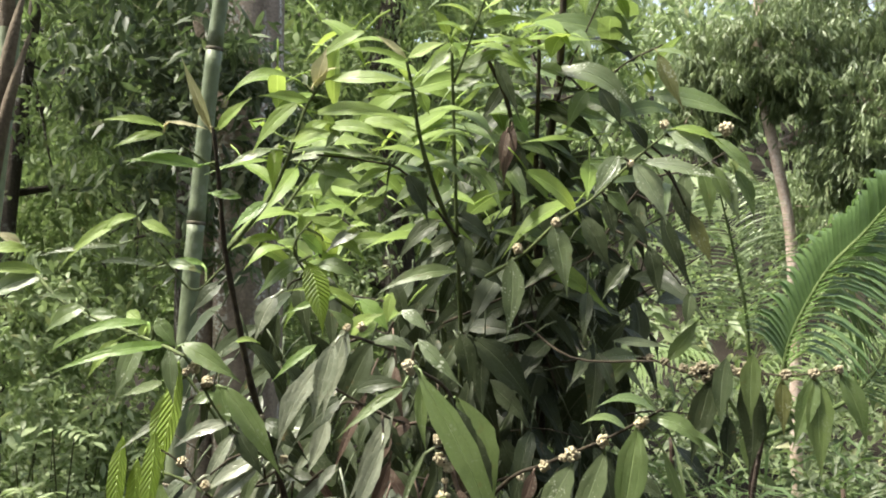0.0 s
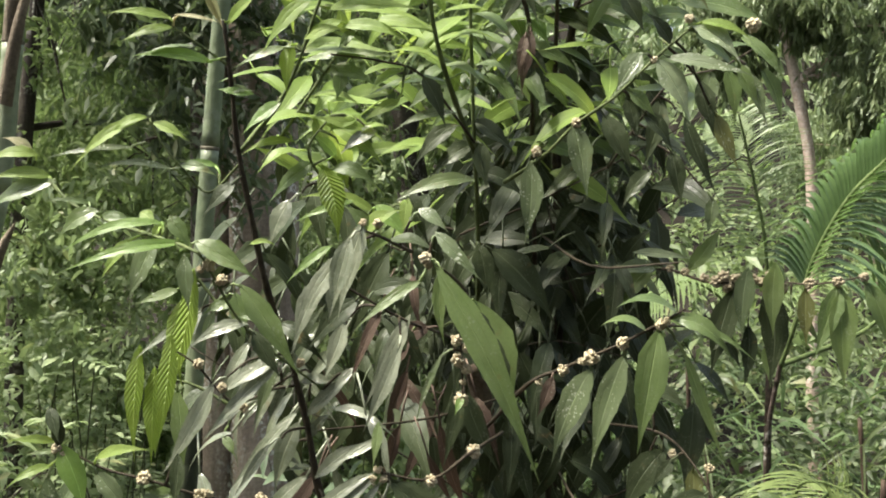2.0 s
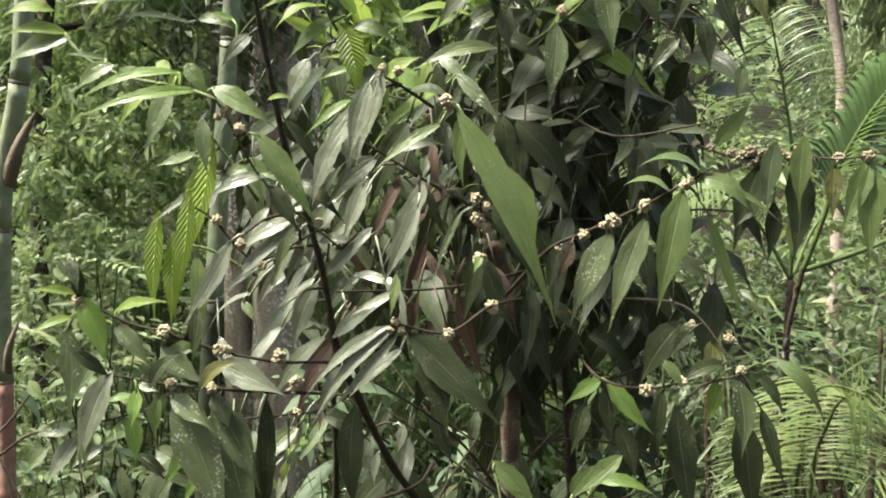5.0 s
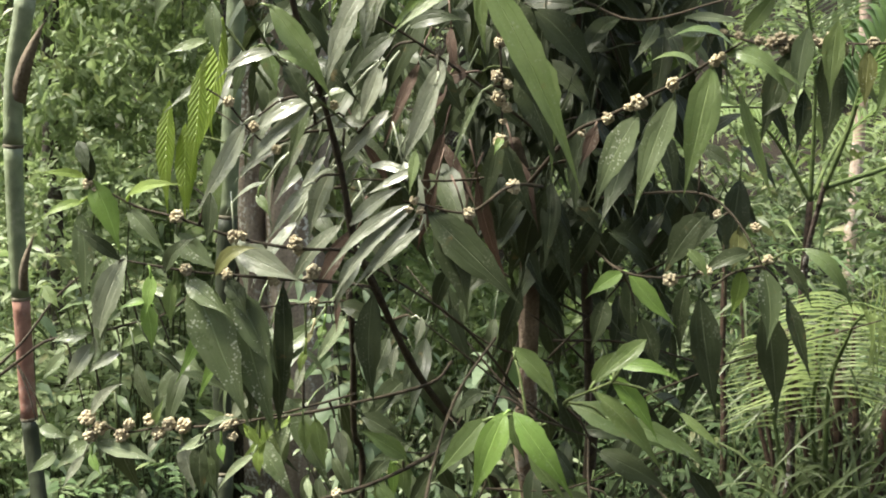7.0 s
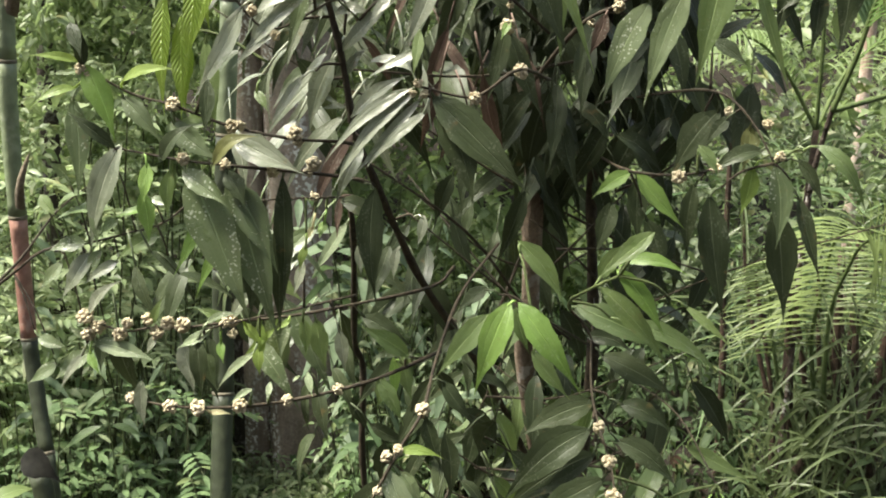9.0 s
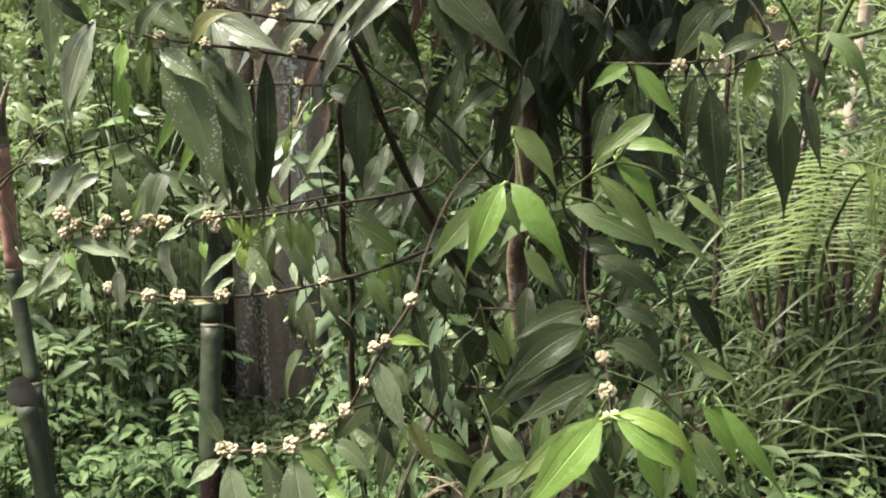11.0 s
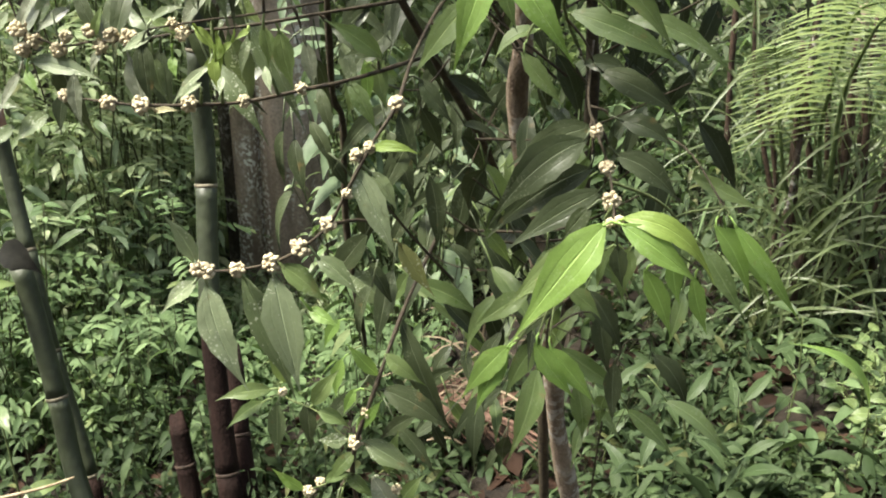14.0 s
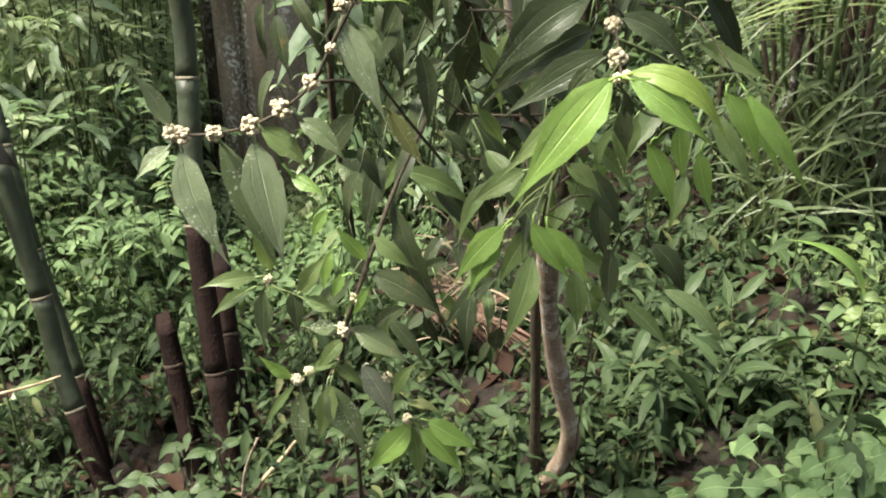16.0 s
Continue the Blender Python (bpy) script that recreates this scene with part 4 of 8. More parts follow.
def frond(t, points, count, reach, width, mat, sag=0.25, lean=0.55, start=0.12, roll=0.0, facing=False):
    """A feather frond along the points: a rachis and leaflets on both sides."""
    line = smooth_line(points, 16)
    v, f = tube_data(line, lambda s: 0.006 * (1 - 0.75 * s) + 0.001, 6)
    r = under(mesh_object("rachis", v, f, RACHIS), t)
    rows = []
    n = len(line) - 1
    for k in range(count):
        s = start + (1 - start) * (k + 0.5) / count
        i = min(int(s * n), n - 1)
        p = line[i].lerp(line[i + 1], s * n - i)
        d = (line[i + 1] - line[i]).normalized()
        side = d.cross(Vector((0, -1, 0) if facing else (0, 0, 1))).normalized()
        top = side.cross(d)
        side, top = side * math.cos(roll) + top * math.sin(roll), top * math.cos(roll) - side * math.sin(roll)
        size = reach * (0.35 + 0.65 * math.sin(math.pi * min(0.97, 0.12 + 0.86 * s)) ** 0.7)
        for sign in (-1, 1):
            way = (side * sign + d * lean * random.uniform(0.94, 1.08) + top * random.uniform(0.14, 0.24)).normalized()
            rows.append((p, p + way * size * random.uniform(0.9, 1.08), width * random.uniform(0.85, 1.15), sag * random.uniform(0.88, 1.14)))
    leaflets("leaflet", rows, mat, r)
    return r


palm = thing("palm", (0.9, 2.32, 0.05), "slim palm with arching dark-green feather fronds", "palm")
under(tube("trunk", [(0.83, 2.42, -0.05), (0.82, 2.4, 0.6), (0.8, 2.36, 1.1), (0.81, 2.3, 1.34)], lambda s: 0.008 - 0.002 * s + 0.0004 * math.sin(s * 90), PALM_BARK, 12, 16), palm)
frond(palm, [(0.81, 2.3, 1.33), (0.836, 2.26, 1.464), (0.858, 2.23, 1.597), (0.922, 2.2, 1.738), (1.0, 2.18, 1.83), (1.078, 2.15, 1.924), (1.21, 2.1, 2.02), (1.4, 2.02, 2.05)], 60, 0.27, 0.02, PALM, 0.6, 0.9, 0.2, 0.95, True)
frond(palm, [(0.81, 2.3, 1.33), (1.0, 2.45, 1.36), (1.12, 2.52, 1.4), (1.22, 2.56, 1.5), (1.258, 2.58, 1.644), (1.313, 2.6, 1.77), (1.42, 2.6, 1.88)], 46, 0.36, 0.012, PALM, 0.12, 0.4, 0.35, facing=True)
palm = thing("palm", (1.05, 3.0, 0.0), "young palm with fine green feather fronds", "palm")
under(tube("stem", [(1.02, 3.02, -0.05), (1.01, 3.01, 0.5), (0.99, 2.95, 1.2)], lambda s: 0.02 - 0.01 * s, CANE, 10), palm)
frond(palm, [(0.99, 2.95, 1.2), (0.971, 2.92, 1.449), (0.95, 2.9, 1.625), (0.917, 2.9, 1.783), (0.882, 2.88, 1.906), (0.85, 2.85, 1.994)], 40, 0.23, 0.009, PALM_FINE, 0.2, 0.35, 0.3, facing=True)
frond(palm, [(0.99, 2.95, 1.2), (1.1, 3.05, 1.38), (1.25, 3.05, 1.5), (1.42, 3.0, 1.5), (1.6, 2.95, 1.42)], 36, 0.24, 0.009, PALM_FINE, 0.5, 0.5, 0.2)
frond(palm, [(0.99, 2.95, 1.2), (0.86, 2.95, 1.4), (0.72, 2.9, 1.48), (0.58, 2.85, 1.42)], 36, 0.22, 0.009, PALM_FINE, 0.4, 0.5, 0.2)
palm = thing("palm", (0.95, 2.47, 0.05), "low palm with fine yellow-green feather fronds", "palm")
under(tube("stem", [(0.97, 2.5, -0.05), (0.96, 2.48, 0.15), (0.946, 2.46, 0.33)], lambda s: 0.028 - 0.01 * s, CANE, 10), palm)
frond(palm, [(0.946, 2.46, 0.32), *[(0.895, 2.430, 0.579), (0.865, 2.400, 0.732), (0.857, 2.350, 0.877), (0.857, 2.300, 1.020), (0.870, 2.200, 1.073), (0.903, 2.100, 1.081)]], 27, 0.22, 0.007, PALM_LIGHT, 0.25, 0.2, 0.35, facing=True)
frond(palm, [(0.946, 2.46, 0.32), *[(0.816, 2.420, 0.547), (0.769, 2.400, 0.703), (0.742, 2.400, 0.850), (0.719, 2.400, 0.931)]], 22, 0.14, 0.006, PALM_LIGHT, 0.08, 0.15, 0.45, facing=True)
frond(palm, [(0.95, 2.46, 0.33), *[(0.886, 2.350, 0.747), (0.874, 2.300, 0.873), (0.876, 2.250, 0.958), (0.884, 2.200, 1.035), (0.934, 2.150, 1.084)]], 22, 0.2, 0.0065, PALM_LIGHT, 0.3, 0.3, 0.3, facing=True)
frond(palm, [(0.95, 2.46, 0.33), (1.15, 2.55, 0.6), (1.35, 2.55, 0.72), (1.55, 2.5, 0.68)], 40, 0.26, 0.008, PALM_LIGHT, 0.3, 0.4, 0.25)

# ---- cane clump and strap leaves ----
spare = random.Random(8)
clump = thing("cane_clump", (0.95, 2.55, 0.05), "clump of dark brown canes with hanging dry strips", "cane clump")
STRAP = foliage_material("strap_leaf", (0.035, 0.053, 0.021), (0.115, 0.147, 0.06), (0.24, 0.31, 0.09), 0.45, 0.25, 0)
rows = []
for pts, r in (([(0.86, 2.46, 0.0), (0.84, 2.46, 0.4), (0.85, 2.58, 0.85)], 0.011), ([(0.98, 2.45, 0.0), (0.97, 2.45, 0.4), (0.99, 2.55, 0.8)], 0.013), ([(1.1, 2.44, 0.0), (1.07, 2.42, 0.45), (1.06, 2.42, 0.9)], 0.013),
               ([(0.9, 2.44, 0.0), (0.874, 2.42, 0.225), (0.827, 2.42, 0.606), (0.791, 2.42, 0.94)], 0.013), ([(1.02, 2.42, 0.0), (1.007, 2.42, 0.14), (0.952, 2.42, 0.578), (0.92, 2.42, 0.95)], 0.015),
               ([(1.05, 2.46, 0.0), (1.032, 2.4, 0.134), (0.999, 2.4, 0.517), (0.967, 2.4, 0.82)], 0.014), ([(0.93, 2.6, 0.0), (0.868, 2.6, 0.34), (0.758, 2.62, 0.733), (0.711, 2.64, 1.05)], 0.009),
               ([(0.74, 2.7, 0.0), (0.719, 2.7, 0.526), (0.696, 2.7, 0.8), (0.677, 2.7, 1.25)], 0.012), ([(1.2, 2.6, 0.0), (1.19, 2.6, 0.4), (1.21, 2.62, 0.95)], 0.014), ([(1.26, 2.7, 0.0), (1.23, 2.7, 0.5), (1.18, 2.72, 1.1)], 0.012),
               *(([(x, 2.46 + 0.2 * spare.random(), 0.0), (x + spare.uniform(-0.03, 0.03), 2.5, 0.4), (x + spare.uniform(-0.09, 0.05), 2.5, spare.uniform(0.6, 1.0))], spare.uniform(0.008, 0.015)) for x in (0.8, 0.89, 0.95, 1.0, 1.04, 1.09, 1.14, 1.18))):
    under(tube("cane", pts, lambda s, r=r: r * (1 - 0.4 * s) * (1 + 0.07 * math.sin(s * 60) + 0.1 * math.sin(s * 17 + 90 * r)), CANE, 8, 12), clump)
    line = smooth_line(pts, 8)
    for j in range(22):
        p = line[random.randrange(3, len(line))] + Vector((0, -0.01, 0))
        w = random.uniform(0, 6.28)
        way = Vector((math.cos(w) * 0.6, -0.3 + 0.3 * math.sin(w), random.uniform(-0.9, 1.4))).normalized()
        rows.append((p, p + way * random.uniform(0.12, 0.34), random.uniform(0.005, 0.01), random.uniform(0.2, 0.8)))
leaflets("strap_leaf", rows, STRAP, clump)
tuft = thing("strap_leaf_plant", (0.86, 2.36, 0.1), "tuft of long arching olive-green strap leaves", "plant")
under(tube("stem", [(0.87, 2.4, 0.0), (0.86, 2.37, 0.2), (0.85, 2.36, 0.4)], lambda s: 0.016, CANE, 8), tuft)
rows = []
for k in range(130):
    w = random.uniform(0, 6.28)
    p = Vector((0.875 + random.uniform(-0.12, 0.16), 2.37 + random.uniform(-0.06, 0.06), random.uniform(0.08, 0.5)))
    way = Vector((math.cos(w), math.sin(w) * 0.7 - 0.15, random.uniform(0.3, 2.6))).normalized()
    rows.append((p, p + way * random.uniform(0.2, 0.45), random.uniform(0.006, 0.012), random.uniform(0.1, 0.7)))
leaflets("strap_leaf", rows, STRAP, tuft)

# ---- fallen palm leaf, sticks, herbs ----
dry = thing("dead_palm_frond", (0.0, 2.0, 0.05), "fallen dry orange-brown palm frond on the ground", "palm frond")
DRY = spotted("dry_palm", (0.06, 0.034, 0.023), (0.17, 0.1, 0.068), 40)
under(tube("rachis", [(-0.22, 2.09, 0.1), (-0.05, 2.02, 0.125), (0.08, 1.96, 0.1)], lambda s: 0.005 - 0.002 * s, DRY, 6), dry)
rows = []
for k in range(26):
    p = Vector((-0.17 + 0.009 * k, 2.07 - 0.004 * k, 0.12))
    rows.append((p, p + Vector((0.12 + 0.002 * k, -0.1, random.uniform(-0.06, 0.03))), 0.009, 0.15))
    rows.append((p, p + Vector((0.1, 0.14, random.uniform(-0.05, 0.03))), 0.009, 0.2))
leaflets("leaflet", rows, DRY, dry)
for pts, r, mat, label in (
    ([(-0.98, 1.47, 0.2), (-0.84, 1.52, 0.212), (-0.775, 1.55, 0.222)], 0.004, STRAW, "pale straw-coloured stick against the bamboo"),
    ([(-0.4, 1.47, 0.0), (-0.345, 1.53, 0.04), (-0.315, 1.56, 0.07)], 0.005, STRAW, "short whitish dead stick among leaves"),
    ([(-0.41, 1.46, -0.02), (-0.39, 1.44, 0.09), (-0.35, 1.42, 0.2)], 0.004, STEM["bark"], "bare grey dead twig standing by the stump"),
    ([(-0.44, 1.5, -0.02), (-0.38, 1.46, 0.0), (-0.3, 1.42, 0.03)], 0.006, DRY, "broken reddish stick on the ground"),
):
    tagged(tube("stick", pts, lambda s, r=r: r * (1 - 0.4 * s), mat, 7), label, "stick")


def herb(place, height, count, size, kind, label, slim=0.55, rise=0.25, outline=PROFILE):
    """An upright herb: a stem with opposite leaves, largest at the top."""
    x, y = place
    z = float(ground_height(np.array(x), np.array(y)))
    t = thing("herb", (x, y, z), label, "herb", "herbs by the shrub")
    top = Vector((x + random.uniform(-0.03, 0.03), y + random.uniform(-0.03, 0.03), z + height))
    under(tube("stem", [(x, y, z - 0.01), Vector((x, y, z)).lerp(top, 0.5) + Vector((0.01, 0, 0)), top], lambda s: 0.003 - 0.0015 * s, STEM["green"], 5), t)
    for k in range(count):
        s = 0.3 + 0.7 * k / max(1, count - 1)
        p = Vector((x, y, z)).lerp(top, s)
        w = random.random() + (k % 2) * math.pi / 2
        for turn in (0, math.pi):
            a = w + turn
            d = Vector((math.cos(a), math.sin(a), rise - 0.2 * random.random()))
            L = size * random.uniform(0.75, 1.15)
            ob = blade(p + d * 0.012, p + d * (L + 0.012) + Vector((0, 0, -0.25 * L)), L * slim, LEAF[kind], "u", 0.12, p, outline)
            ob.location = p + d * 0.012
            under(ob, t)
    return t


DRY_GRASS = spotted("dry_grass_blade", (0.1, 0.076, 0.046), (0.24, 0.19, 0.125), 50)
grass = thing("dry_grass", (0.03, 1.97, 0.0), "tuft of dry straw-coloured grass behind the shrub", "grass")
rows = []
for k in range(40):
    p = Vector((0.015 + random.uniform(-0.07, 0.07), 1.98 + random.uniform(-0.06, 0.06), random.uniform(0.02, 0.34)))
    way = Vector((random.uniform(-1, 1), random.uniform(-0.5, 0.3), random.uniform(0.1, 1.6))).normalized()
    rows.append((p, p + way * random.uniform(0.14, 0.32), random.uniform(0.003, 0.006), random.uniform(0.2, 1.0)))
leaflets("grass_blade", rows, DRY_GRASS, grass)
spots = random.Random(11)
for k in range(84):
    x = 0.44 + 0.55 * spots.random() ** 0.8
    y = 1.2 + spots.random() * (0.2 + 0.5 * (x - 0.45))
    herb((x, y), spots.uniform(0.05, 0.15), 3, spots.uniform(0.038, 0.056), "h", "fresh pale-green herb with broad heart-shaped leaves", 0.74, 0.2, HEART)
for k in range(16):
    x = spots.uniform(0.85, 1.15)
    herb((x, spots.uniform(1.7, 2.15)), spots.uniform(0.06, 0.16), 3, 0.042, "g", "small green herb with rounded leaves", 0.66, 0.2, HEART)
for q, h in (((0.56, 1.72), 0.16), ((0.5, 1.85), 0.18), ((0.62, 1.88), 0.14), ((0.36, 1.66), 0.14), ((0.33, 1.92), 0.2)):
    herb(q, h, 3, 0.105, "f", "shaded green plant with long upright pointed leaves", 0.24, 0.9)
herb((0.775, 2.008), 0.3, 4, 0.09, "f", "thin upright herb with narrow pointed leaves", 0.28)
for q in ((-0.65, 1.55), (-0.58, 1.5), (-0.32, 1.5), (-0.5, 1.55), (-0.25, 1.6), (-0.7, 1.95), (-0.15, 1.75), (-0.12, 1.5)):
    herb(q, random.uniform(0.08, 0.16), 3, 0.05, "f", "green herb with narrow oval leaves at the bamboo foot", 0.42)
for q, size in (((-0.95, 2.2), 0.1), ((-1.05, 2.4), 0.11), ((-1.2, 2.3), 0.1)):
    herb(q, random.uniform(0.7, 1.0), 4, size, "f", "slender plant with drooping leaves behind the bamboo", 0.27, -0.2)
arching = thing("strap_leaf_plant", (0.871, 1.783, 0.087), "single long green leaf arching over the low herbs", "plant")
under(tube("stem", [(0.871, 1.783, 0.087), (0.861, 1.783, 0.195), (0.844, 1.763, 0.323)], lambda s: 0.003 - 0.0015 * s, STEM["green"], 5), arching)
arched = under(blade((0.844, 1.763, 0.323), (0.643, 1.723, 0.494), 0.034, LEAF["v"], "u", 0.26), arching)
arched.location = (0.844, 1.763, 0.323)
rag = blade((-0.933, 1.720, 0.642), (-0.838, 1.700, 0.600), 0.06, BLACKENED, "f", 0.2)
rag.location = (-0.933, 1.720, 0.642)
herb((-0.98, 1.66), 0.72, 3, 0.1, "g", "leafy green plant in front of the bamboo", 0.4)
tagged(tube("stick", [(-0.99, 1.76, 0.985), (-0.93, 1.8, 1.05), (-0.871, 1.85, 1.138), (-0.8, 1.9, 1.2)], lambda s: 0.0035 - 0.002 * s, STEM["dark"], 6), "thin brown twig leaning on the bamboo", "stick")
rag.name = "dead_leaf"
tagged(rag, "blackened dead leaf caught on the bamboo culms", "leaf")

# ---- the flowering shrub ----
SHRUB = thing("flowering_shrub", (0.19, 1.53, 0.0), "tall shrub with long drooping green leaves and cream flower clusters", "shrub")
b = branch([(0.198, 1.52, 0.003), (0.231, 1.5, 0.127), (0.235, 1.48, 0.196), (0.205, 1.45, 0.334), (0.171, 1.4, 0.514), (0.152, 1.36, 0.686), (0.089, 1.3, 1.05), (0.088, 1.26, 1.181), (0.084, 1.22, 1.323), (0.076, 1.2, 1.448), (0.057, 1.17, 1.528)], 0.02, 0.011, 'bark')
leaf(b, (0.068, 1.208, 1.366), (0.072, 1.196, 1.330), 0.020, 'g', 'f', 0.04)
b = branch([(0.18, 1.54, -0.009), (0.166, 1.5, 0.265), (0.154, 1.46, 0.519), (0.179, 1.4, 0.753), (0.187, 1.36, 1.05), (0.176, 1.33, 1.205), (0.167, 1.31, 1.327), (0.173, 1.29, 1.527), (0.17, 1.28, 1.658), (0.169, 1.27, 1.757), (0.168, 1.26, 1.86), (0.188, 1.24, 1.983), (0.191, 1.22, 2.038), (0.193, 1.2, 2.128)], 0.011, 0.004, 'dark')
leaf(b, (0.177, 1.270, 1.715), (0.298, 1.258, 1.675), 0.029, 'd', 'f', 0.12)
leaf(b, (0.191, 1.22, 2.038), (0.267, 1.202, 2.045), 0.028, 'g', 'u', 0.144)
leaf(b, (0.179, 1.228, 2.021), (0.290, 1.200, 1.982), 0.025, 'g', 'f', 0.22)
leaf(b, (0.191, 1.222, 2.028), (0.122, 1.207, 2.043), 0.038, 'g', 'u', 0.12)
leaf(b, (0.165, 1.235, 1.993), (0.243, 1.224, 1.990), 0.012, 'd', 'f', 0.1)
leaf(b, (0.188, 1.24, 1.983), (0.124, 1.226, 1.973), 0.032, 'd', 'u', 0.16)
leaf(b, (0.149, 1.240, 1.975), (0.250, 1.230, 1.917), 0.033, 'd', 'f', 0.12)
leaf(b, (0.182, 1.248, 1.939), (0.207, 1.239, 1.878), 0.029, 'd', 'f', 0.16)
leaf(b, (0.192, 1.21, 2.08), (0.143, 1.199, 2.092), 0.038, 'y', 'u', 0.12)
leaf(b, (0.192, 1.208, 2.094), (0.223, 1.201, 2.136), 0.025, 'y', 'f', 0.08)
leaf(b, (0.171, 1.258, 1.879), (0.126, 1.251, 1.848), 0.028, 'd', 'f', 0.16)
leaf(b, (0.169, 1.264, 1.819), (0.21, 1.257, 1.781), 0.029, 'd', 'f', 0.16)
leaf(b, (0.17, 1.269, 1.773), (0.119, 1.259, 1.712), 0.032, 'd', 'f', 0.16)
leaf(b, (0.17, 1.272, 1.727), (0.226, 1.263, 1.674), 0.035, 'd', 'f', 0.2)
leaf(b, (0.17, 1.276, 1.696), (0.12, 1.267, 1.635), 0.034, 'd', 'f', 0.16)
leaf(b, (0.167, 1.279, 1.698), (0.230, 1.268, 1.616), 0.035, 'd', 'f', 0.1)
leaf(b, (0.167, 1.281, 1.633), (0.113, 1.271, 1.573), 0.035, 'd', 'f', 0.16)
leaf(b, (0.168, 1.285, 1.587), (0.213, 1.275, 1.519), 0.035, 'd', 'f', 0.16)
leaf(b, (0.168, 1.286, 1.571), (0.121, 1.277, 1.51), 0.035, 'd', 'f', 0.16)
b = branch([(0.137, 1.42, 0.777), (0.041, 1.3, 1.031), (-0.035, 1.08, 1.244), (-0.056, 1, 1.322), (-0.08, 0.95, 1.403), (-0.094, 0.92, 1.455), (-0.103, 0.912, 1.517), (-0.114, 0.905, 1.57), (-0.127, 0.89, 1.626)], 0.0056, 0.0028, 'dark')
leaf(b, (-0.129, 0.910, 1.496), (-0.097, 0.898, 1.477), 0.005, 's', 'f', 0.04)
leaf(b, (-0.100, 0.913, 1.478), (-0.125, 0.901, 1.476), 0.006, 's', 'f', 0.1)
leaf(b, (-0.062, 0.996, 1.323), (-0.065, 0.984, 1.287), 0.011, 's', 'f', 0.04)
leaf(b, (0.018, 1.320, 0.978), (-0.000, 1.308, 0.878), 0.035, 'd', 'f', 0.03)
leaf(b, (0.107, 1.392, 0.838), (0.083, 1.380, 0.779), 0.032, 'g', 'f', 0.05)
leaf(b, (-0.032, 0.966, 1.365), (-0.038, 0.954, 1.334), 0.013, 's', 'f', 0.04)
leaf(b, (0.024, 1.320, 0.946), (0.012, 1.308, 0.827), 0.037, 'd', 'f', 0.03)
leaf(b, (-0.129, 0.892, 1.601), (-0.149, 0.880, 1.524), 0.015, 'o', 'f', 0.05)
leaf(b, (-0.122, 0.894, 1.611), (-0.167, 0.888, 1.626), 0.012, 'g', 'f', 0.26)
leaf(b, (-0.126, 0.892, 1.621), (-0.079, 0.884, 1.582), 0.016, 'd', 'f', 0.26)
leaf(b, (-0.125, 0.880, 1.587), (-0.180, 0.869, 1.552), 0.015, 's', 'f', 0.12)
leaf(b, (-0.124, 0.901, 1.585), (-0.08, 0.893, 1.641), 0.016, 'd', 'f', 0.13)
leaf(b, (-0.119, 0.905, 1.572), (-0.139, 0.896, 1.521), 0.012, 's', 'f', 0.05)
leaf(b, (-0.109, 0.906, 1.562), (-0.072, 0.901, 1.56), 0.014, 's', 'f', 0.195)
leaf(b, (-0.110, 0.910, 1.524), (-0.134, 0.901, 1.453), 0.022, 's', 'f', 0.05)
leaf(b, (-0.105, 0.91, 1.527), (-0.051, 0.902, 1.576), 0.014, 's', 'f', 0.156)
leaf(b, (-0.127, 0.903, 1.574), (-0.153, 0.896, 1.509), 0.013, 's', 'f', 0.06)
leaf(b, (-0.101, 0.913, 1.506), (-0.078, 0.909, 1.533), 0.012, 's', 'f', 0.13)
leaf(b, (-0.155, 0.880, 1.545), (-0.194, 0.871, 1.512), 0.006, 's', 'f', 0.06)
leaf(b, (-0.132, 0.880, 1.510), (-0.165, 0.872, 1.461), 0.010, 's', 'f', 0.05)
leaf(b, (-0.182, 0.870, 1.569), (-0.229, 0.859, 1.484), 0.019, 's', 'f', 0.06)
leaf(b, (-0.083, 0.9, 1.443), (-0.11, 0.892, 1.384), 0.016, 's', 'f', 0.26)
leaf(b, (-0.094, 0.9, 1.47), (-0.039, 0.892, 1.51), 0.015, 's', 'f', 0.156)
cluster(b, (-0.196, 0.87, 1.586), 0.0047)
cluster(b, (-0.174, 0.87, 1.564), 0.0047)
cluster(b, (-0.157, 0.88, 1.543), 0.0042)
cluster(b, (-0.103, 0.9, 1.583), 0.0042)
b = branch([(0.063, 1.18, 1.602), (0.062, 1.1, 1.707), (0.057, 1.05, 1.812), (0.053, 1.03, 1.935), (0.051, 1, 2.003)], 0.0034, 0.0017, 'green')
leaf(b, (0.051, 0.996, 2.002), (0.063, 0.984, 1.980), 0.007, 'y', 'f', 0.05)
leaf(b, (0.056, 1.014, 1.960), (0.092, 1.002, 1.970), 0.016, 'g', 'f', 0.08)
leaf(b, (0.078, 1.112, 1.680), (0.152, 1.100, 1.593), 0.046, 'd', 'f', 0.1)
leaf(b, (0.050, 1.000, 1.997), (0.023, 0.989, 1.968), 0.018, 'g', 'f', 0.08)
leaf(b, (0.048, 1.000, 2.012), (0.030, 0.995, 2.042), 0.018, 'y', 'f', 0.05)
leaf(b, (0.051, 1.000, 2.015), (0.073, 0.993, 2.023), 0.014, 'y', 'f', 0.06)
leaf(b, (0.051, 1.011, 1.981), (0.015, 1.001, 1.955), 0.028, 'y', 'u', 0.16)
leaf(b, (0.057, 1.015, 1.975), (0.112, 1.002, 2.001), 0.019, 'g', 'f', 0.1)
leaf(b, (0.053, 1.03, 1.935), (0.101, 1.017, 1.897), 0.027, 'g', 'u', 0.2)
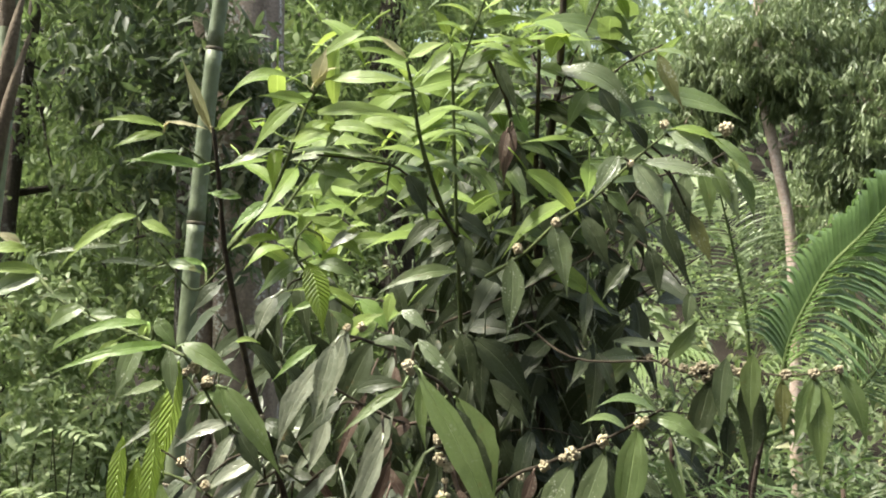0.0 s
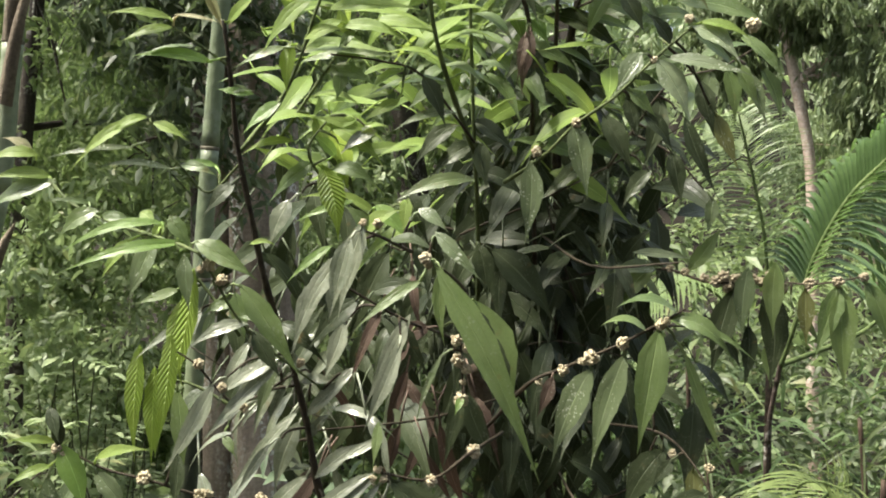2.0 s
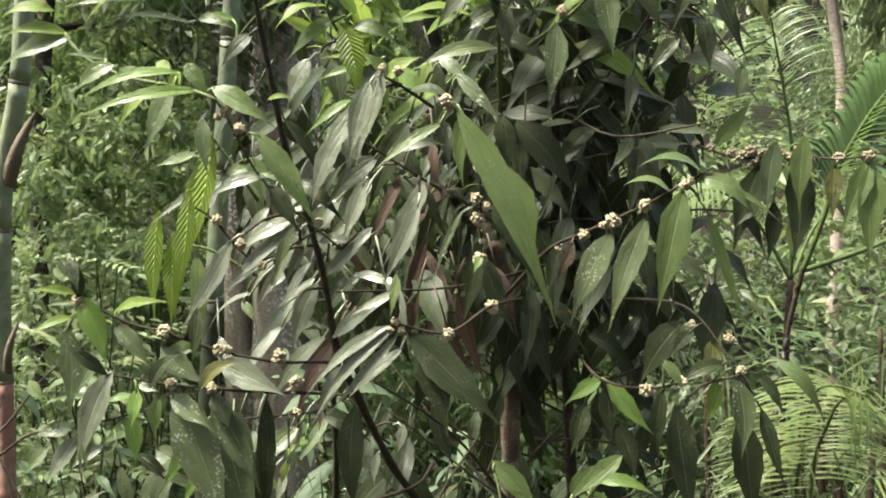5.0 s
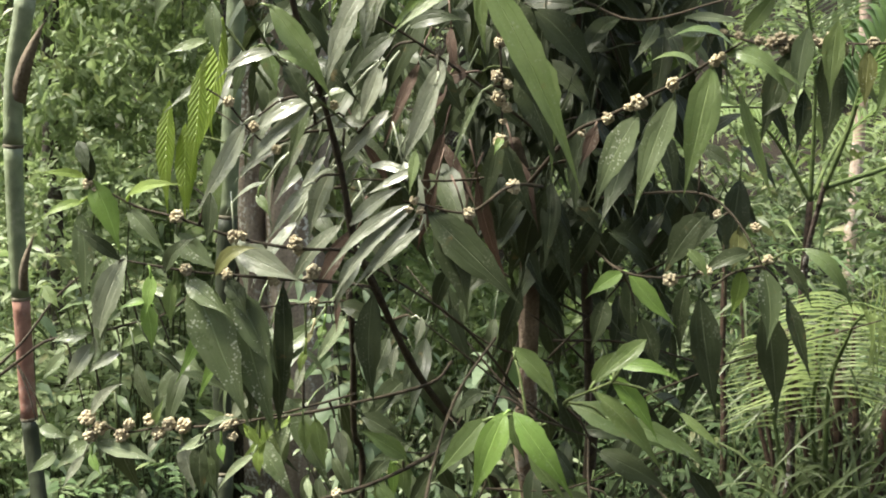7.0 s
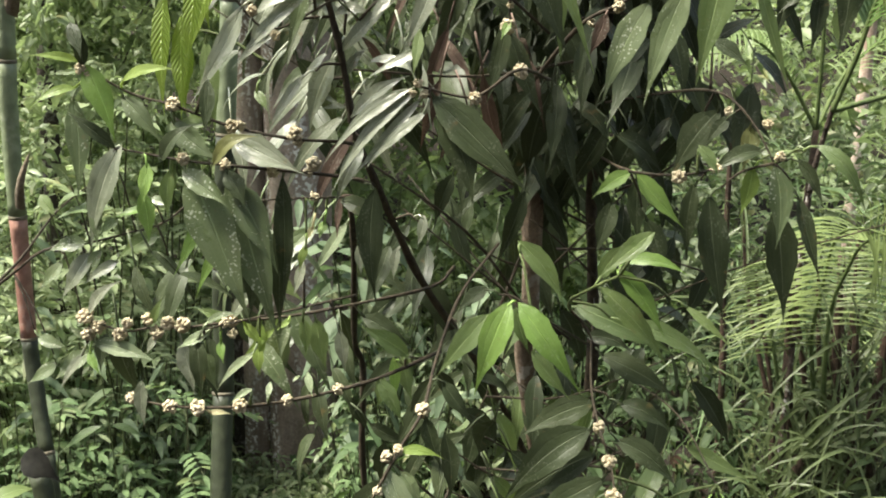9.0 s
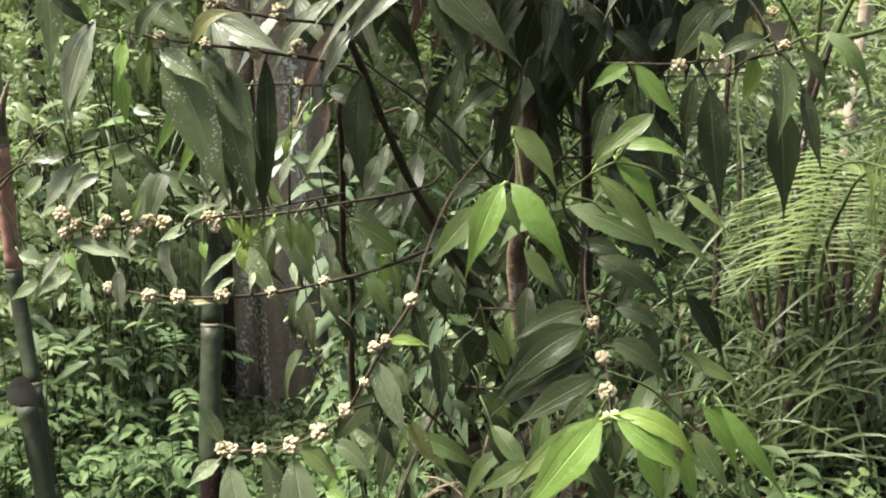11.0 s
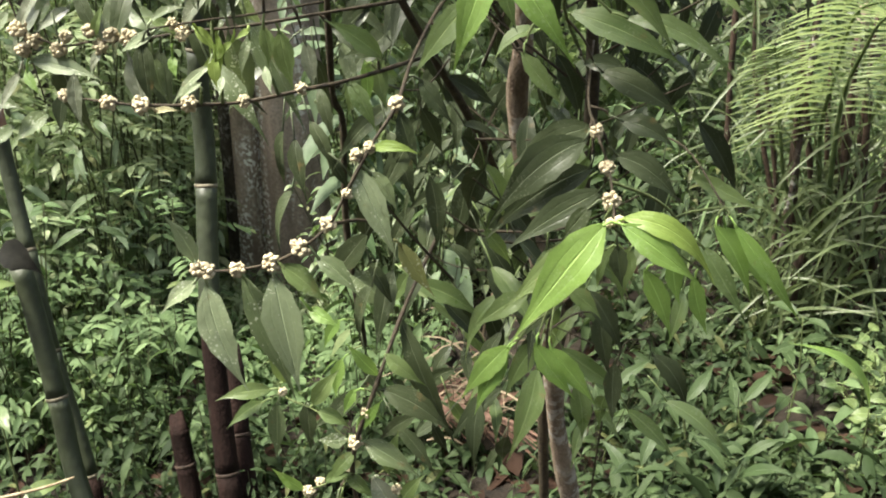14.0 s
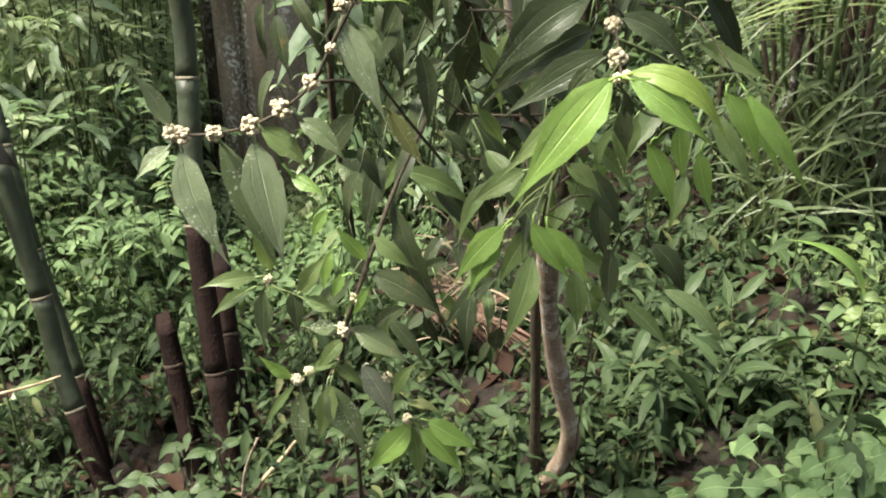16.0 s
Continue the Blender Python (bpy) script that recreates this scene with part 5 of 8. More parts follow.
leaf(b, (0.055, 1.035, 1.911), (0.002, 1.023, 1.891), 0.028, 'y', 'u', 0.16)
leaf(b, (0.055, 1.04, 1.88), (0.095, 1.031, 1.873), 0.027, 'g', 'u', 0.16)
leaf(b, (0.056, 1.042, 1.855), (0.008, 1.035, 1.811), 0.023, 'g', 'f', 0.16)
leaf(b, (0.057, 1.048, 1.824), (0.102, 1.04, 1.787), 0.026, 'd', 'f', 0.16)
leaf(b, (0.058, 1.056, 1.799), (0.008, 1.049, 1.761), 0.026, 'd', 'f', 0.16)
leaf(b, (0.06, 1.069, 1.767), (0.116, 1.061, 1.736), 0.026, 'd', 'f', 0.2)
leaf(b, (0.060, 1.088, 1.760), (-0.038, 1.070, 1.730), 0.019, 'o', 'f', 0.1)
leaf(b, (0.062, 1.100, 1.687), (0.073, 1.089, 1.621), 0.033, 'd', 'f', 0.04)
leaf(b, (0.062, 1.12, 1.679), (0.026, 1.111, 1.612), 0.029, 'd', 'f', 0.12)
b = branch([(0.053, 1.02, 1.965), (0.069, 1, 2.003), (0.089, 0.98, 2.055)], 0.00165, 0.00099, 'green')
leaf(b, (0.088, 0.98, 2.052), (0.051, 0.972, 2.055), 0.034, 'y', 'u', 0.08)
leaf(b, (0.081, 0.992, 2.019), (0.138, 0.980, 2.025), 0.016, 'y', 'f', 0.12)
leaf(b, (0.081, 0.988, 2.033), (0.128, 0.976, 2.051), 0.031, 'y', 'u', 0.08)
leaf(b, (0.072, 0.998, 2.009), (0.028, 0.987, 2.021), 0.028, 'y', 'u', 0.16)
leaf(b, (0.068, 1.002, 1.998), (0.123, 0.99, 1.983), 0.031, 'y', 'u', 0.16)
leaf(b, (0.078, 0.992, 2.025), (0.034, 0.982, 2.04), 0.031, 'y', 'u', 0.16)
b = branch([(0.06, 1.06, 1.786), (0.033, 1, 1.852), (0.018, 0.98, 1.904), (0.011, 0.97, 1.949), (0.005, 0.96, 1.979)], 0.0034, 0.0017, 'green')
leaf(b, (0.007, 0.956, 1.976), (-0.021, 0.944, 1.983), 0.008, 'y', 'f', 0.05)
leaf(b, (0.006, 0.968, 1.940), (-0.012, 0.956, 1.926), 0.016, 'y', 'f', 0.05)
leaf(b, (0.005, 0.960, 1.980), (-0.028, 0.955, 2.004), 0.009, 'p', 'f', 0.03)
leaf(b, (0.003, 0.960, 1.980), (-0.060, 0.945, 1.985), 0.008, 'y', 'f', 0.08)
leaf(b, (0.007, 0.960, 1.981), (0.048, 0.950, 1.995), 0.020, 'y', 'f', 0.06)
leaf(b, (0.016, 0.97, 1.949), (-0.069, 0.95, 1.962), 0.025, 'g', 'u', 0.096)
leaf(b, (0.018, 0.971, 1.948), (0.029, 0.967, 1.922), 0.020, 'y', 'f', 0.03)
leaf(b, (0.02, 0.979, 1.908), (-0.081, 0.956, 1.922), 0.024, 'y', 'u', 0.096)
leaf(b, (0.021, 0.98, 1.904), (-0.041, 0.966, 1.908), 0.022, 'y', 'u', 0.096)
leaf(b, (0.024, 0.985, 1.893), (0.081, 0.972, 1.897), 0.022, 'y', 'u', 0.2)
leaf(b, (0.028, 0.99, 1.875), (-0.036, 0.975, 1.885), 0.025, 'y', 'u', 0.12)
leaf(b, (0.031, 0.998, 1.858), (-0.013, 0.991, 1.828), 0.02, 'g', 'f', 0.16)
leaf(b, (0.025, 0.99, 1.875), (0.07, 0.979, 1.851), 0.025, 'g', 'u', 0.16)
leaf(b, (-0.009, 0.974, 1.947), (-0.041, 0.962, 1.937), 0.010, 'y', 'f', 0.12)
leaf(b, (0.017, 0.976, 1.921), (0.075, 0.963, 1.925), 0.022, 'y', 'u', 0.12)
b = branch([(0.135, 1.2, 1.643), (0.129, 1.18, 1.802), (0.123, 1.15, 1.947), (0.088, 1.12, 2.024)], 0.0034, 0.00255, 'dark')
leaf(b, (0.101, 1.122, 2.014), (0.132, 1.110, 1.937), 0.016, 'd', 'f', 0.06)
leaf(b, (0.118, 1.116, 2.032), (0.158, 1.104, 2.021), 0.013, 'y', 'f', 0.1)
leaf(b, (0.128, 1.146, 1.953), (0.146, 1.134, 1.919), 0.024, 'v', 'f', 0.05)
leaf(b, (0.09, 1.12, 2.02), (0.071, 1.113, 1.968), 0.02, 'g', 'f', 0.12)
leaf(b, (0.105, 1.124, 2.021), (0.149, 1.117, 1.995), 0.028, 'y', 'f', 0.08)
leaf(b, (0.113, 1.146, 1.988), (0.082, 1.140, 1.937), 0.018, 'd', 'f', 0.05)
leaf(b, (0.129, 1.154, 1.921), (0.132, 1.141, 1.834), 0.029, 'd', 'f', 0.02)
leaf(b, (0.123, 1.120, 1.934), (0.112, 1.110, 1.858), 0.022, 'x', 'f', 0.10)
leaf(b, (0.116, 1.110, 1.926), (0.106, 1.100, 1.870), 0.012, 'x', 'f', 0.20)
leaf(b, (0.124, 1.154, 1.926), (0.092, 1.147, 1.877), 0.023, 'd', 'f', 0.12)
leaf(b, (0.127, 1.169, 1.865), (0.177, 1.161, 1.823), 0.027, 'd', 'f', 0.2)
leaf(b, (0.129, 1.176, 1.816), (0.101, 1.167, 1.745), 0.028, 'd', 'f', 0.12)
leaf(b, (0.131, 1.182, 1.773), (0.179, 1.175, 1.731), 0.033, 'd', 'f', 0.16)
leaf(b, (0.132, 1.19, 1.716), (0.073, 1.181, 1.673), 0.032, 'd', 'f', 0.2)
b = branch([(0.165, 1.26, 1.758), (0.161, 1.24, 1.87), (0.16, 1.2, 1.976), (0.16, 1.18, 2.058)], 0.00425, 0.00255, 'dark')
leaf(b, (0.160, 1.180, 2.037), (0.227, 1.169, 2.051), 0.019, 'y', 'f', 0.12)
leaf(b, (0.16, 1.182, 2.052), (0.106, 1.17, 2.056), 0.037, 'y', 'u', 0.16)
leaf(b, (0.16, 1.19, 2.017), (0.2, 1.184, 1.995), 0.027, 'g', 'f', 0.16)
leaf(b, (0.16, 1.198, 1.983), (0.107, 1.185, 1.995), 0.041, 'd', 'u', 0.16)
leaf(b, (0.164, 1.215, 1.927), (0.193, 1.207, 1.870), 0.022, 'd', 'f', 0.05)
leaf(b, (0.159, 1.215, 1.934), (0.123, 1.208, 1.89), 0.027, 'd', 'f', 0.12)
b = branch([(-0.14, 1.35, 0.68), (-0.151, 1.3, 0.902), (-0.146, 1.28, 1.061), (-0.154, 1.26, 1.11), (-0.144, 1.2, 1.259), (-0.145, 1.18, 1.336)], 0.0051, 0.00425, 'dark')
leaf(b, (-0.133, 1.192, 1.274), (-0.131, 1.180, 1.231), 0.016, 's', 'f', 0.04)
leaf(b, (-0.148, 1.184, 1.301), (-0.196, 1.172, 1.226), 0.016, 'l', 'f', 0.08)
leaf(b, (-0.156, 1.176, 1.337), (-0.159, 1.164, 1.281), 0.010, 'x', 'f', 0.04)
leaf(b, (-0.135, 1.232, 1.182), (-0.121, 1.220, 1.112), 0.020, 'l', 'f', 0.04)
leaf(b, (-0.154, 1.316, 0.826), (-0.080, 1.304, 0.756), 0.052, 'o', 'f', 0.08)
leaf(b, (-0.174, 1.336, 0.733), (-0.199, 1.324, 0.685), 0.024, 'v', 'f', 0.06)
leaf(b, (-0.175, 1.346, 0.657), (-0.187, 1.334, 0.586), 0.025, 'v', 'f', 0.04)
b = branch([(-0.122, 1.2, 0.287), (-0.108, 1.1, 0.498), (-0.102, 1, 0.704), (-0.089, 0.963, 0.787), (-0.074, 0.96, 0.835), (-0.058, 0.98, 0.88), (-0.037, 1.02, 0.934), (-0.006, 1.1, 0.987)], 0.0034, 0.002125, 'dark')
leaf(b, (-0.016, 1.096, 1.061), (-0.008, 1.084, 0.969), 0.023, 'd', 'f', 0.02)
leaf(b, (-0.099, 0.963, 0.789), (-0.134, 0.957, 0.791), 0.028, 'o', 'f', 0.06)
leaf(b, (-0.082, 0.963, 0.788), (-0.016, 0.953, 0.748), 0.033, 'o', 'f', 0.1)
leaf(b, (-0.093, 0.972, 0.765), (-0.126, 0.966, 0.72), 0.021, 'g', 'f', 0.13)
leaf(b, (-0.089, 0.962, 0.803), (-0.056, 0.956, 0.852), 0.014, 'v', 'f', 0.13)
leaf(b, (-0.061, 0.972, 0.853), (0.021, 0.962, 0.804), 0.035, 'd', 'f', 0.12)
leaf(b, (-0.043, 1.015, 0.923), (0.027, 0.995, 0.755), 0.023, 'd', 'f', 0.13)
leaf(b, (-0.112, 0.995, 0.715), (-0.072, 0.989, 0.68), 0.02, 'g', 'f', 0.13)
leaf(b, (-0.064, 0.975, 0.868), (-0.097, 0.969, 0.912), 0.018, 'v', 'f', 0.13)
leaf(b, (-0.088, 0.965, 0.857), (-0.102, 0.958, 0.825), 0.015, 'v', 'f', 0.05)
leaf(b, (-0.058, 0.985, 0.891), (-0.01, 0.978, 0.855), 0.02, 'g', 'f', 0.13)
cluster(b, (-0.09, 0.963, 0.786), 0.0075)
cluster(b, (-0.076, 0.96, 0.829), 0.0061)
cluster(b, (-0.11, 0.991, 0.725), 0.006)
cluster(b, (-0.142, 1, 0.696), 0.0062)
b = branch([(-0.131, 0.93, 1.605), (-0.139, 0.9, 1.654), (-0.148, 0.88, 1.721), (-0.155, 0.86, 1.784), (-0.155, 0.84, 1.84), (-0.157, 0.825, 1.891)], 0.003825, 0.0017, 'dark')
leaf(b, (-0.151, 0.884, 1.696), (-0.123, 0.872, 1.695), 0.006, 'y', 'f', 0.1)
leaf(b, (-0.159, 0.864, 1.753), (-0.185, 0.852, 1.722), 0.019, 'd', 'f', 0.12)
leaf(b, (-0.159, 0.827, 1.888), (-0.184, 0.818, 1.953), 0.009, 'p', 'f', 0.04)
leaf(b, (-0.158, 0.827, 1.886), (-0.178, 0.82, 1.932), 0.005, 'p', 'f', 0.04)
leaf(b, (-0.154, 0.825, 1.887), (-0.121, 0.818, 1.916), 0.012, 'y', 'f', 0.06)
leaf(b, (-0.169, 0.834, 1.856), (-0.233, 0.813, 1.859), 0.013, 'v', 'f', 0.14)
leaf(b, (-0.162, 0.842, 1.832), (-0.135, 0.839, 1.832), 0.013, 'g', 'f', 0.16)
leaf(b, (-0.135, 0.840, 1.830), (-0.168, 0.837, 1.834), 0.010, 'v', 'f', 0.06)
b = branch([(-0.158, 0.84, 1.855), (-0.174, 0.83, 1.867), (-0.199, 0.82, 1.885)], 0.00132, 0.000792, 'green')
leaf(b, (-0.199, 0.820, 1.891), (-0.253, 0.806, 1.893), 0.009, 'y', 'f', 0.12)
leaf(b, (-0.199, 0.820, 1.884), (-0.241, 0.809, 1.870), 0.011, 'y', 'f', 0.1)
leaf(b, (-0.181, 0.827, 1.869), (-0.235, 0.814, 1.853), 0.01, 'g', 'u', 0.096)
leaf(b, (-0.198, 0.82, 1.895), (-0.155, 0.815, 1.886), 0.004, 'p', 'f', 0.04)
b = branch([(-0.161, 0.89, 1.782), (-0.129, 0.9, 1.823), (-0.107, 0.9, 1.866), (-0.087, 0.89, 1.916), (-0.071, 0.88, 1.939)], 0.00231, 0.001188, 'green')
leaf(b, (-0.075, 0.881, 1.936), (-0.064, 0.876, 1.974), 0.024, 'p', 'f', 0.02)
leaf(b, (-0.064, 0.880, 1.944), (0.019, 0.859, 1.937), 0.016, 'y', 'f', 0.06)
leaf(b, (-0.097, 0.884, 1.945), (-0.160, 0.866, 1.914), 0.010, 'y', 'f', 0.25)
leaf(b, (-0.091, 0.885, 1.923), (-0.136, 0.877, 1.870), 0.017, 'y', 'f', 0.08)
leaf(b, (-0.082, 0.889, 1.924), (-0.129, 0.871, 1.926), 0.013, 'y', 'f', 0.12)
leaf(b, (-0.079, 0.891, 1.913), (0.012, 0.869, 1.907), 0.017, 'y', 'f', 0.07)
leaf(b, (-0.118, 0.899, 1.880), (-0.167, 0.891, 1.859), 0.010, 'g', 'f', 0.1)
leaf(b, (-0.113, 0.900, 1.886), (-0.117, 0.894, 1.834), 0.016, 'c', 'f', 0.04)
leaf(b, (-0.101, 0.896, 1.887), (-0.06, 0.891, 1.895), 0.019, 'y', 'f', 0.16)
leaf(b, (-0.081, 0.884, 1.934), (-0.048, 0.875, 1.954), 0.014, 'p', 'u', 0.16)
leaf(b, (-0.123, 0.900, 1.830), (-0.159, 0.889, 1.797), 0.014, 'v', 'f', 0.06)
b = branch([(-0.151, 0.94, 1.773), (-0.117, 0.95, 1.825), (-0.085, 0.95, 1.871), (-0.062, 0.95, 1.9)], 0.00198, 0.001188, 'green')
leaf(b, (-0.073, 0.946, 1.914), (-0.108, 0.934, 1.883), 0.017, 'y', 'f', 0.1)
leaf(b, (-0.039, 0.946, 1.914), (0.020, 0.934, 1.900), 0.014, 'y', 'f', 0.1)
leaf(b, (-0.075, 0.946, 1.865), (-0.077, 0.934, 1.834), 0.024, 'g', 'f', 0.04)
leaf(b, (-0.088, 0.95, 1.865), (-0.038, 0.944, 1.848), 0.022, 'g', 'f', 0.16)
leaf(b, (-0.061, 0.950, 1.906), (-0.078, 0.942, 1.883), 0.016, 'g', 'f', 0.06)
leaf(b, (-0.096, 0.95, 1.817), (-0.172, 0.931, 1.785), 0.023, 'y', 'u', 0.2)
leaf(b, (-0.102, 0.95, 1.819), (-0.084, 0.945, 1.779), 0.019, 'y', 'f', 0.08)
leaf(b, (-0.108, 0.95, 1.837), (-0.049, 0.937, 1.825), 0.025, 'y', 'u', 0.16)
leaf(b, (-0.113, 0.950, 1.874), (-0.003, 0.936, 1.872), 0.011, 'g', 'f', 0.06)
leaf(b, (-0.077, 0.950, 1.908), (-0.003, 0.936, 1.889), 0.015, 'y', 'f', 0.12)
leaf(b, (-0.119, 0.944, 1.795), (-0.173, 0.935, 1.780), 0.010, 'y', 'f', 0.1)
leaf(b, (-0.068, 0.95, 1.9), (-0.076, 0.946, 1.928), 0.017, 'y', 'f', 0.08)
b = branch([(-0.044, 1, 1.713), (-0.086, 0.96, 1.75), (-0.104, 0.93, 1.785), (-0.08, 0.92, 1.818)], 0.00198, 0.001056, 'green')
leaf(b, (-0.125, 0.950, 1.738), (-0.145, 0.938, 1.690), 0.026, 's', 'f', 0.05)
leaf(b, (-0.011, 0.996, 1.739), (-0.015, 0.984, 1.703), 0.017, 'y', 'f', 0.04)
leaf(b, (-0.043, 0.916, 1.804), (-0.098, 0.904, 1.817), 0.012, 'y', 'f', 0.08)
leaf(b, (-0.054, 0.916, 1.815), (-0.082, 0.904, 1.800), 0.011, 'y', 'f', 0.12)
leaf(b, (-0.035, 0.916, 1.804), (-0.069, 0.904, 1.780), 0.018, 's', 'f', 0.1)
leaf(b, (-0.077, 0.938, 1.779), (-0.101, 0.926, 1.802), 0.017, 'v', 'f', 0.06)
leaf(b, (-0.043, 0.996, 1.722), (-0.124, 0.984, 1.739), 0.013, 'y', 'f', 0.15)
leaf(b, (-0.064, 0.972, 1.736), (-0.126, 0.960, 1.713), 0.010, 'v', 'f', 0.14)
leaf(b, (-0.044, 0.988, 1.732), (-0.011, 0.976, 1.696), 0.024, 'v', 'f', 0.06)
leaf(b, (-0.092, 0.941, 1.772), (-0.075, 0.931, 1.697), 0.032, 'c', 'f', 0.05)
leaf(b, (-0.112, 0.93, 1.785), (-0.152, 0.919, 1.762), 0.026, 'y', 'u', 0.16)
leaf(b, (-0.081, 0.923, 1.807), (-0.029, 0.915, 1.769), 0.02, 'y', 'f', 0.16)
leaf(b, (-0.058, 0.921, 1.796), (-0.024, 0.913, 1.807), 0.028, 'y', 'u', 0.16)
leaf(b, (-0.064, 0.925, 1.785), (-0.036, 0.92, 1.813), 0.021, 'y', 'f', 0.08)
leaf(b, (-0.084, 0.949, 1.768), (-0.038, 0.943, 1.751), 0.021, 'g', 'f', 0.16)
leaf(b, (-0.1, 0.938, 1.774), (-0.143, 0.93, 1.734), 0.019, 'g', 'f', 0.16)
b = branch([(0.058, 1.03, 1.799), (0.005, 0.98, 1.863), (-0.034, 0.95, 1.874), (-0.082, 0.93, 1.878)], 0.00165, 0.00099, 'dark')
leaf(b, (-0.016, 0.964, 1.838), (-0.055, 0.952, 1.813), 0.013, 'y', 'f', 0.08)
leaf(b, (0.066, 1.026, 1.799), (0.072, 1.014, 1.748), 0.025, 'd', 'f', 0.04)
leaf(b, (-0.034, 0.95, 1.874), (-0.127, 0.928, 1.874), 0.019, 'g', 'u', 0.096)
leaf(b, (-0.012, 0.969, 1.867), (-0.051, 0.958, 1.837), 0.026, 'y', 'u', 0.16)
leaf(b, (0.005, 0.98, 1.863), (0.029, 0.973, 1.809), 0.021, 'd', 'f', 0.12)
leaf(b, (0.038, 0.999, 1.828), (-0.025, 0.983, 1.808), 0.012, 'o', 'f', 0.1)
leaf(b, (-0.006, 0.972, 1.868), (-0.063, 0.959, 1.855), 0.022, 'y', 'u', 0.16)
leaf(b, (0.04, 1.018, 1.817), (-0.008, 1.009, 1.768), 0.02, 'd', 'f', 0.16)
b = branch([(0.186, 1.22, 1.979), (0.202, 1.2, 2.027), (0.217, 1.18, 2.058), (0.233, 1.16, 2.096)], 0.00165, 0.00099, 'dark')
leaf(b, (0.213, 1.156, 2.112), (0.213, 1.144, 2.070), 0.015, 'y', 'f', 0.03)
leaf(b, (0.232, 1.165, 2.086), (0.278, 1.156, 2.030), 0.020, 'g', 'f', 0.08)
leaf(b, (0.232, 1.162, 2.093), (0.259, 1.158, 2.116), 0.022, 'y', 'f', 0.04)
leaf(b, (0.234, 1.178, 2.029), (0.295, 1.155, 2.027), 0.013, 'g', 'f', 0.12)
leaf(b, (0.211, 1.188, 2.046), (0.289, 1.166, 1.999), 0.037, 'd', 'u', 0.24)
leaf(b, (0.256, 1.160, 2.104), (0.270, 1.154, 2.062), 0.017, 'y', 'f', 0.03)
leaf(b, (0.235, 1.16, 2.096), (0.296, 1.144, 2.071), 0.033, 'g', 'u', 0.12)
b = branch([(0.185, 1.18, 1.973), (0.229, 1.14, 1.987), (0.256, 1.1, 2.006), (0.288, 1.06, 2.017)], 0.00165, 0.00099, 'dark')
leaf(b, (0.284, 1.065, 2.008), (0.312, 1.056, 1.942), 0.020, 'b', 'f', 0.05)
leaf(b, (0.276, 1.085, 1.993), (0.282, 1.079, 1.965), 0.021, 'c', 'f', 0.03)
leaf(b, (0.256, 1.1, 2.003), (0.306, 1.087, 1.984), 0.031, 'g', 'u', 0.16)
leaf(b, (0.176, 1.125, 1.998), (0.280, 1.114, 1.921), 0.031, 'o', 'f', 0.25)
leaf(b, (0.230, 1.140, 1.983), (0.256, 1.129, 1.932), 0.033, 'd', 'f', 0.06)
leaf(b, (0.217, 1.15, 1.982), (0.188, 1.142, 1.925), 0.027, 'g', 'f', 0.16)
leaf(b, (0.277, 1.075, 2.011), (0.331, 1.061, 1.992), 0.025, 'g', 'u', 0.16)
b = branch([(0.089, 1, 1.756), (0.125, 0.96, 1.78), (0.156, 0.93, 1.811), (0.19, 0.915, 1.835), (0.224, 0.905, 1.868), (0.255, 0.9, 1.895)], 0.00231, 0.001056, 'green')
leaf(b, (0.212, 0.901, 1.875), (0.186, 0.889, 1.833), 0.026, 'o', 'f', 0.06)
leaf(b, (0.226, 0.904, 1.869), (0.257, 0.896, 1.809), 0.031, 'l', 'f', 0.05)
leaf(b, (0.203, 0.913, 1.842), (0.228, 0.908, 1.815), 0.021, 'g', 'f', 0.08)
leaf(b, (0.257, 0.900, 1.899), (0.299, 0.887, 1.862), 0.031, 'l', 'f', 0.08)
leaf(b, (0.263, 0.900, 1.901), (0.311, 0.887, 1.881), 0.010, 'y', 'f', 0.12)
leaf(b, (0.235, 0.903, 1.870), (0.312, 0.882, 1.849), 0.015, 'o', 'f', 0.1)
leaf(b, (0.314, 0.950, 1.898), (0.357, 0.932, 1.847), 0.014, 'g', 'f', 0.15)
leaf(b, (0.314, 0.950, 1.872), (0.335, 0.940, 1.820), 0.015, 'g', 'f', 0.08)
leaf(b, (0.153, 0.930, 1.812), (0.166, 0.920, 1.738), 0.028, 'o', 'f', 0.03)
leaf(b, (0.180, 0.919, 1.819), (0.208, 0.911, 1.762), 0.027, 'd', 'f', 0.08)
leaf(b, (0.114, 0.965, 1.777), (0.108, 0.955, 1.693), 0.024, 'o', 'f', 0.03)
leaf(b, (0.217, 0.913, 1.819), (0.243, 0.907, 1.784), 0.025, 'd', 'f', 0.12)
leaf(b, (0.277, 0.95, 1.855), (0.291, 0.943, 1.798), 0.025, 'd', 'f', 0.08)
leaf(b, (0.293, 0.950, 1.823), (0.315, 0.941, 1.766), 0.019, 'b', 'f', 0.05)
leaf(b, (0.211, 0.909, 1.852), (0.183, 0.905, 1.868), 0.018, 'g', 'f', 0.08)
leaf(b, (0.239, 0.903, 1.881), (0.214, 0.898, 1.91), 0.02, 'd', 'f', 0.08)
leaf(b, (0.201, 0.914, 1.836), (0.211, 0.908, 1.792), 0.02, 'd', 'f', 0.08)
cluster(b, (0.156, 0.93, 1.812), 0.0051)
cluster(b, (0.12, 0.96, 1.786), 0.0052)
cluster(b, (0.224, 0.905, 1.868), 0.0033)
cluster(b, (0.255, 0.9, 1.908), 0.0045)
cluster(b, (0.328, 0.95, 1.908), 0.0072)
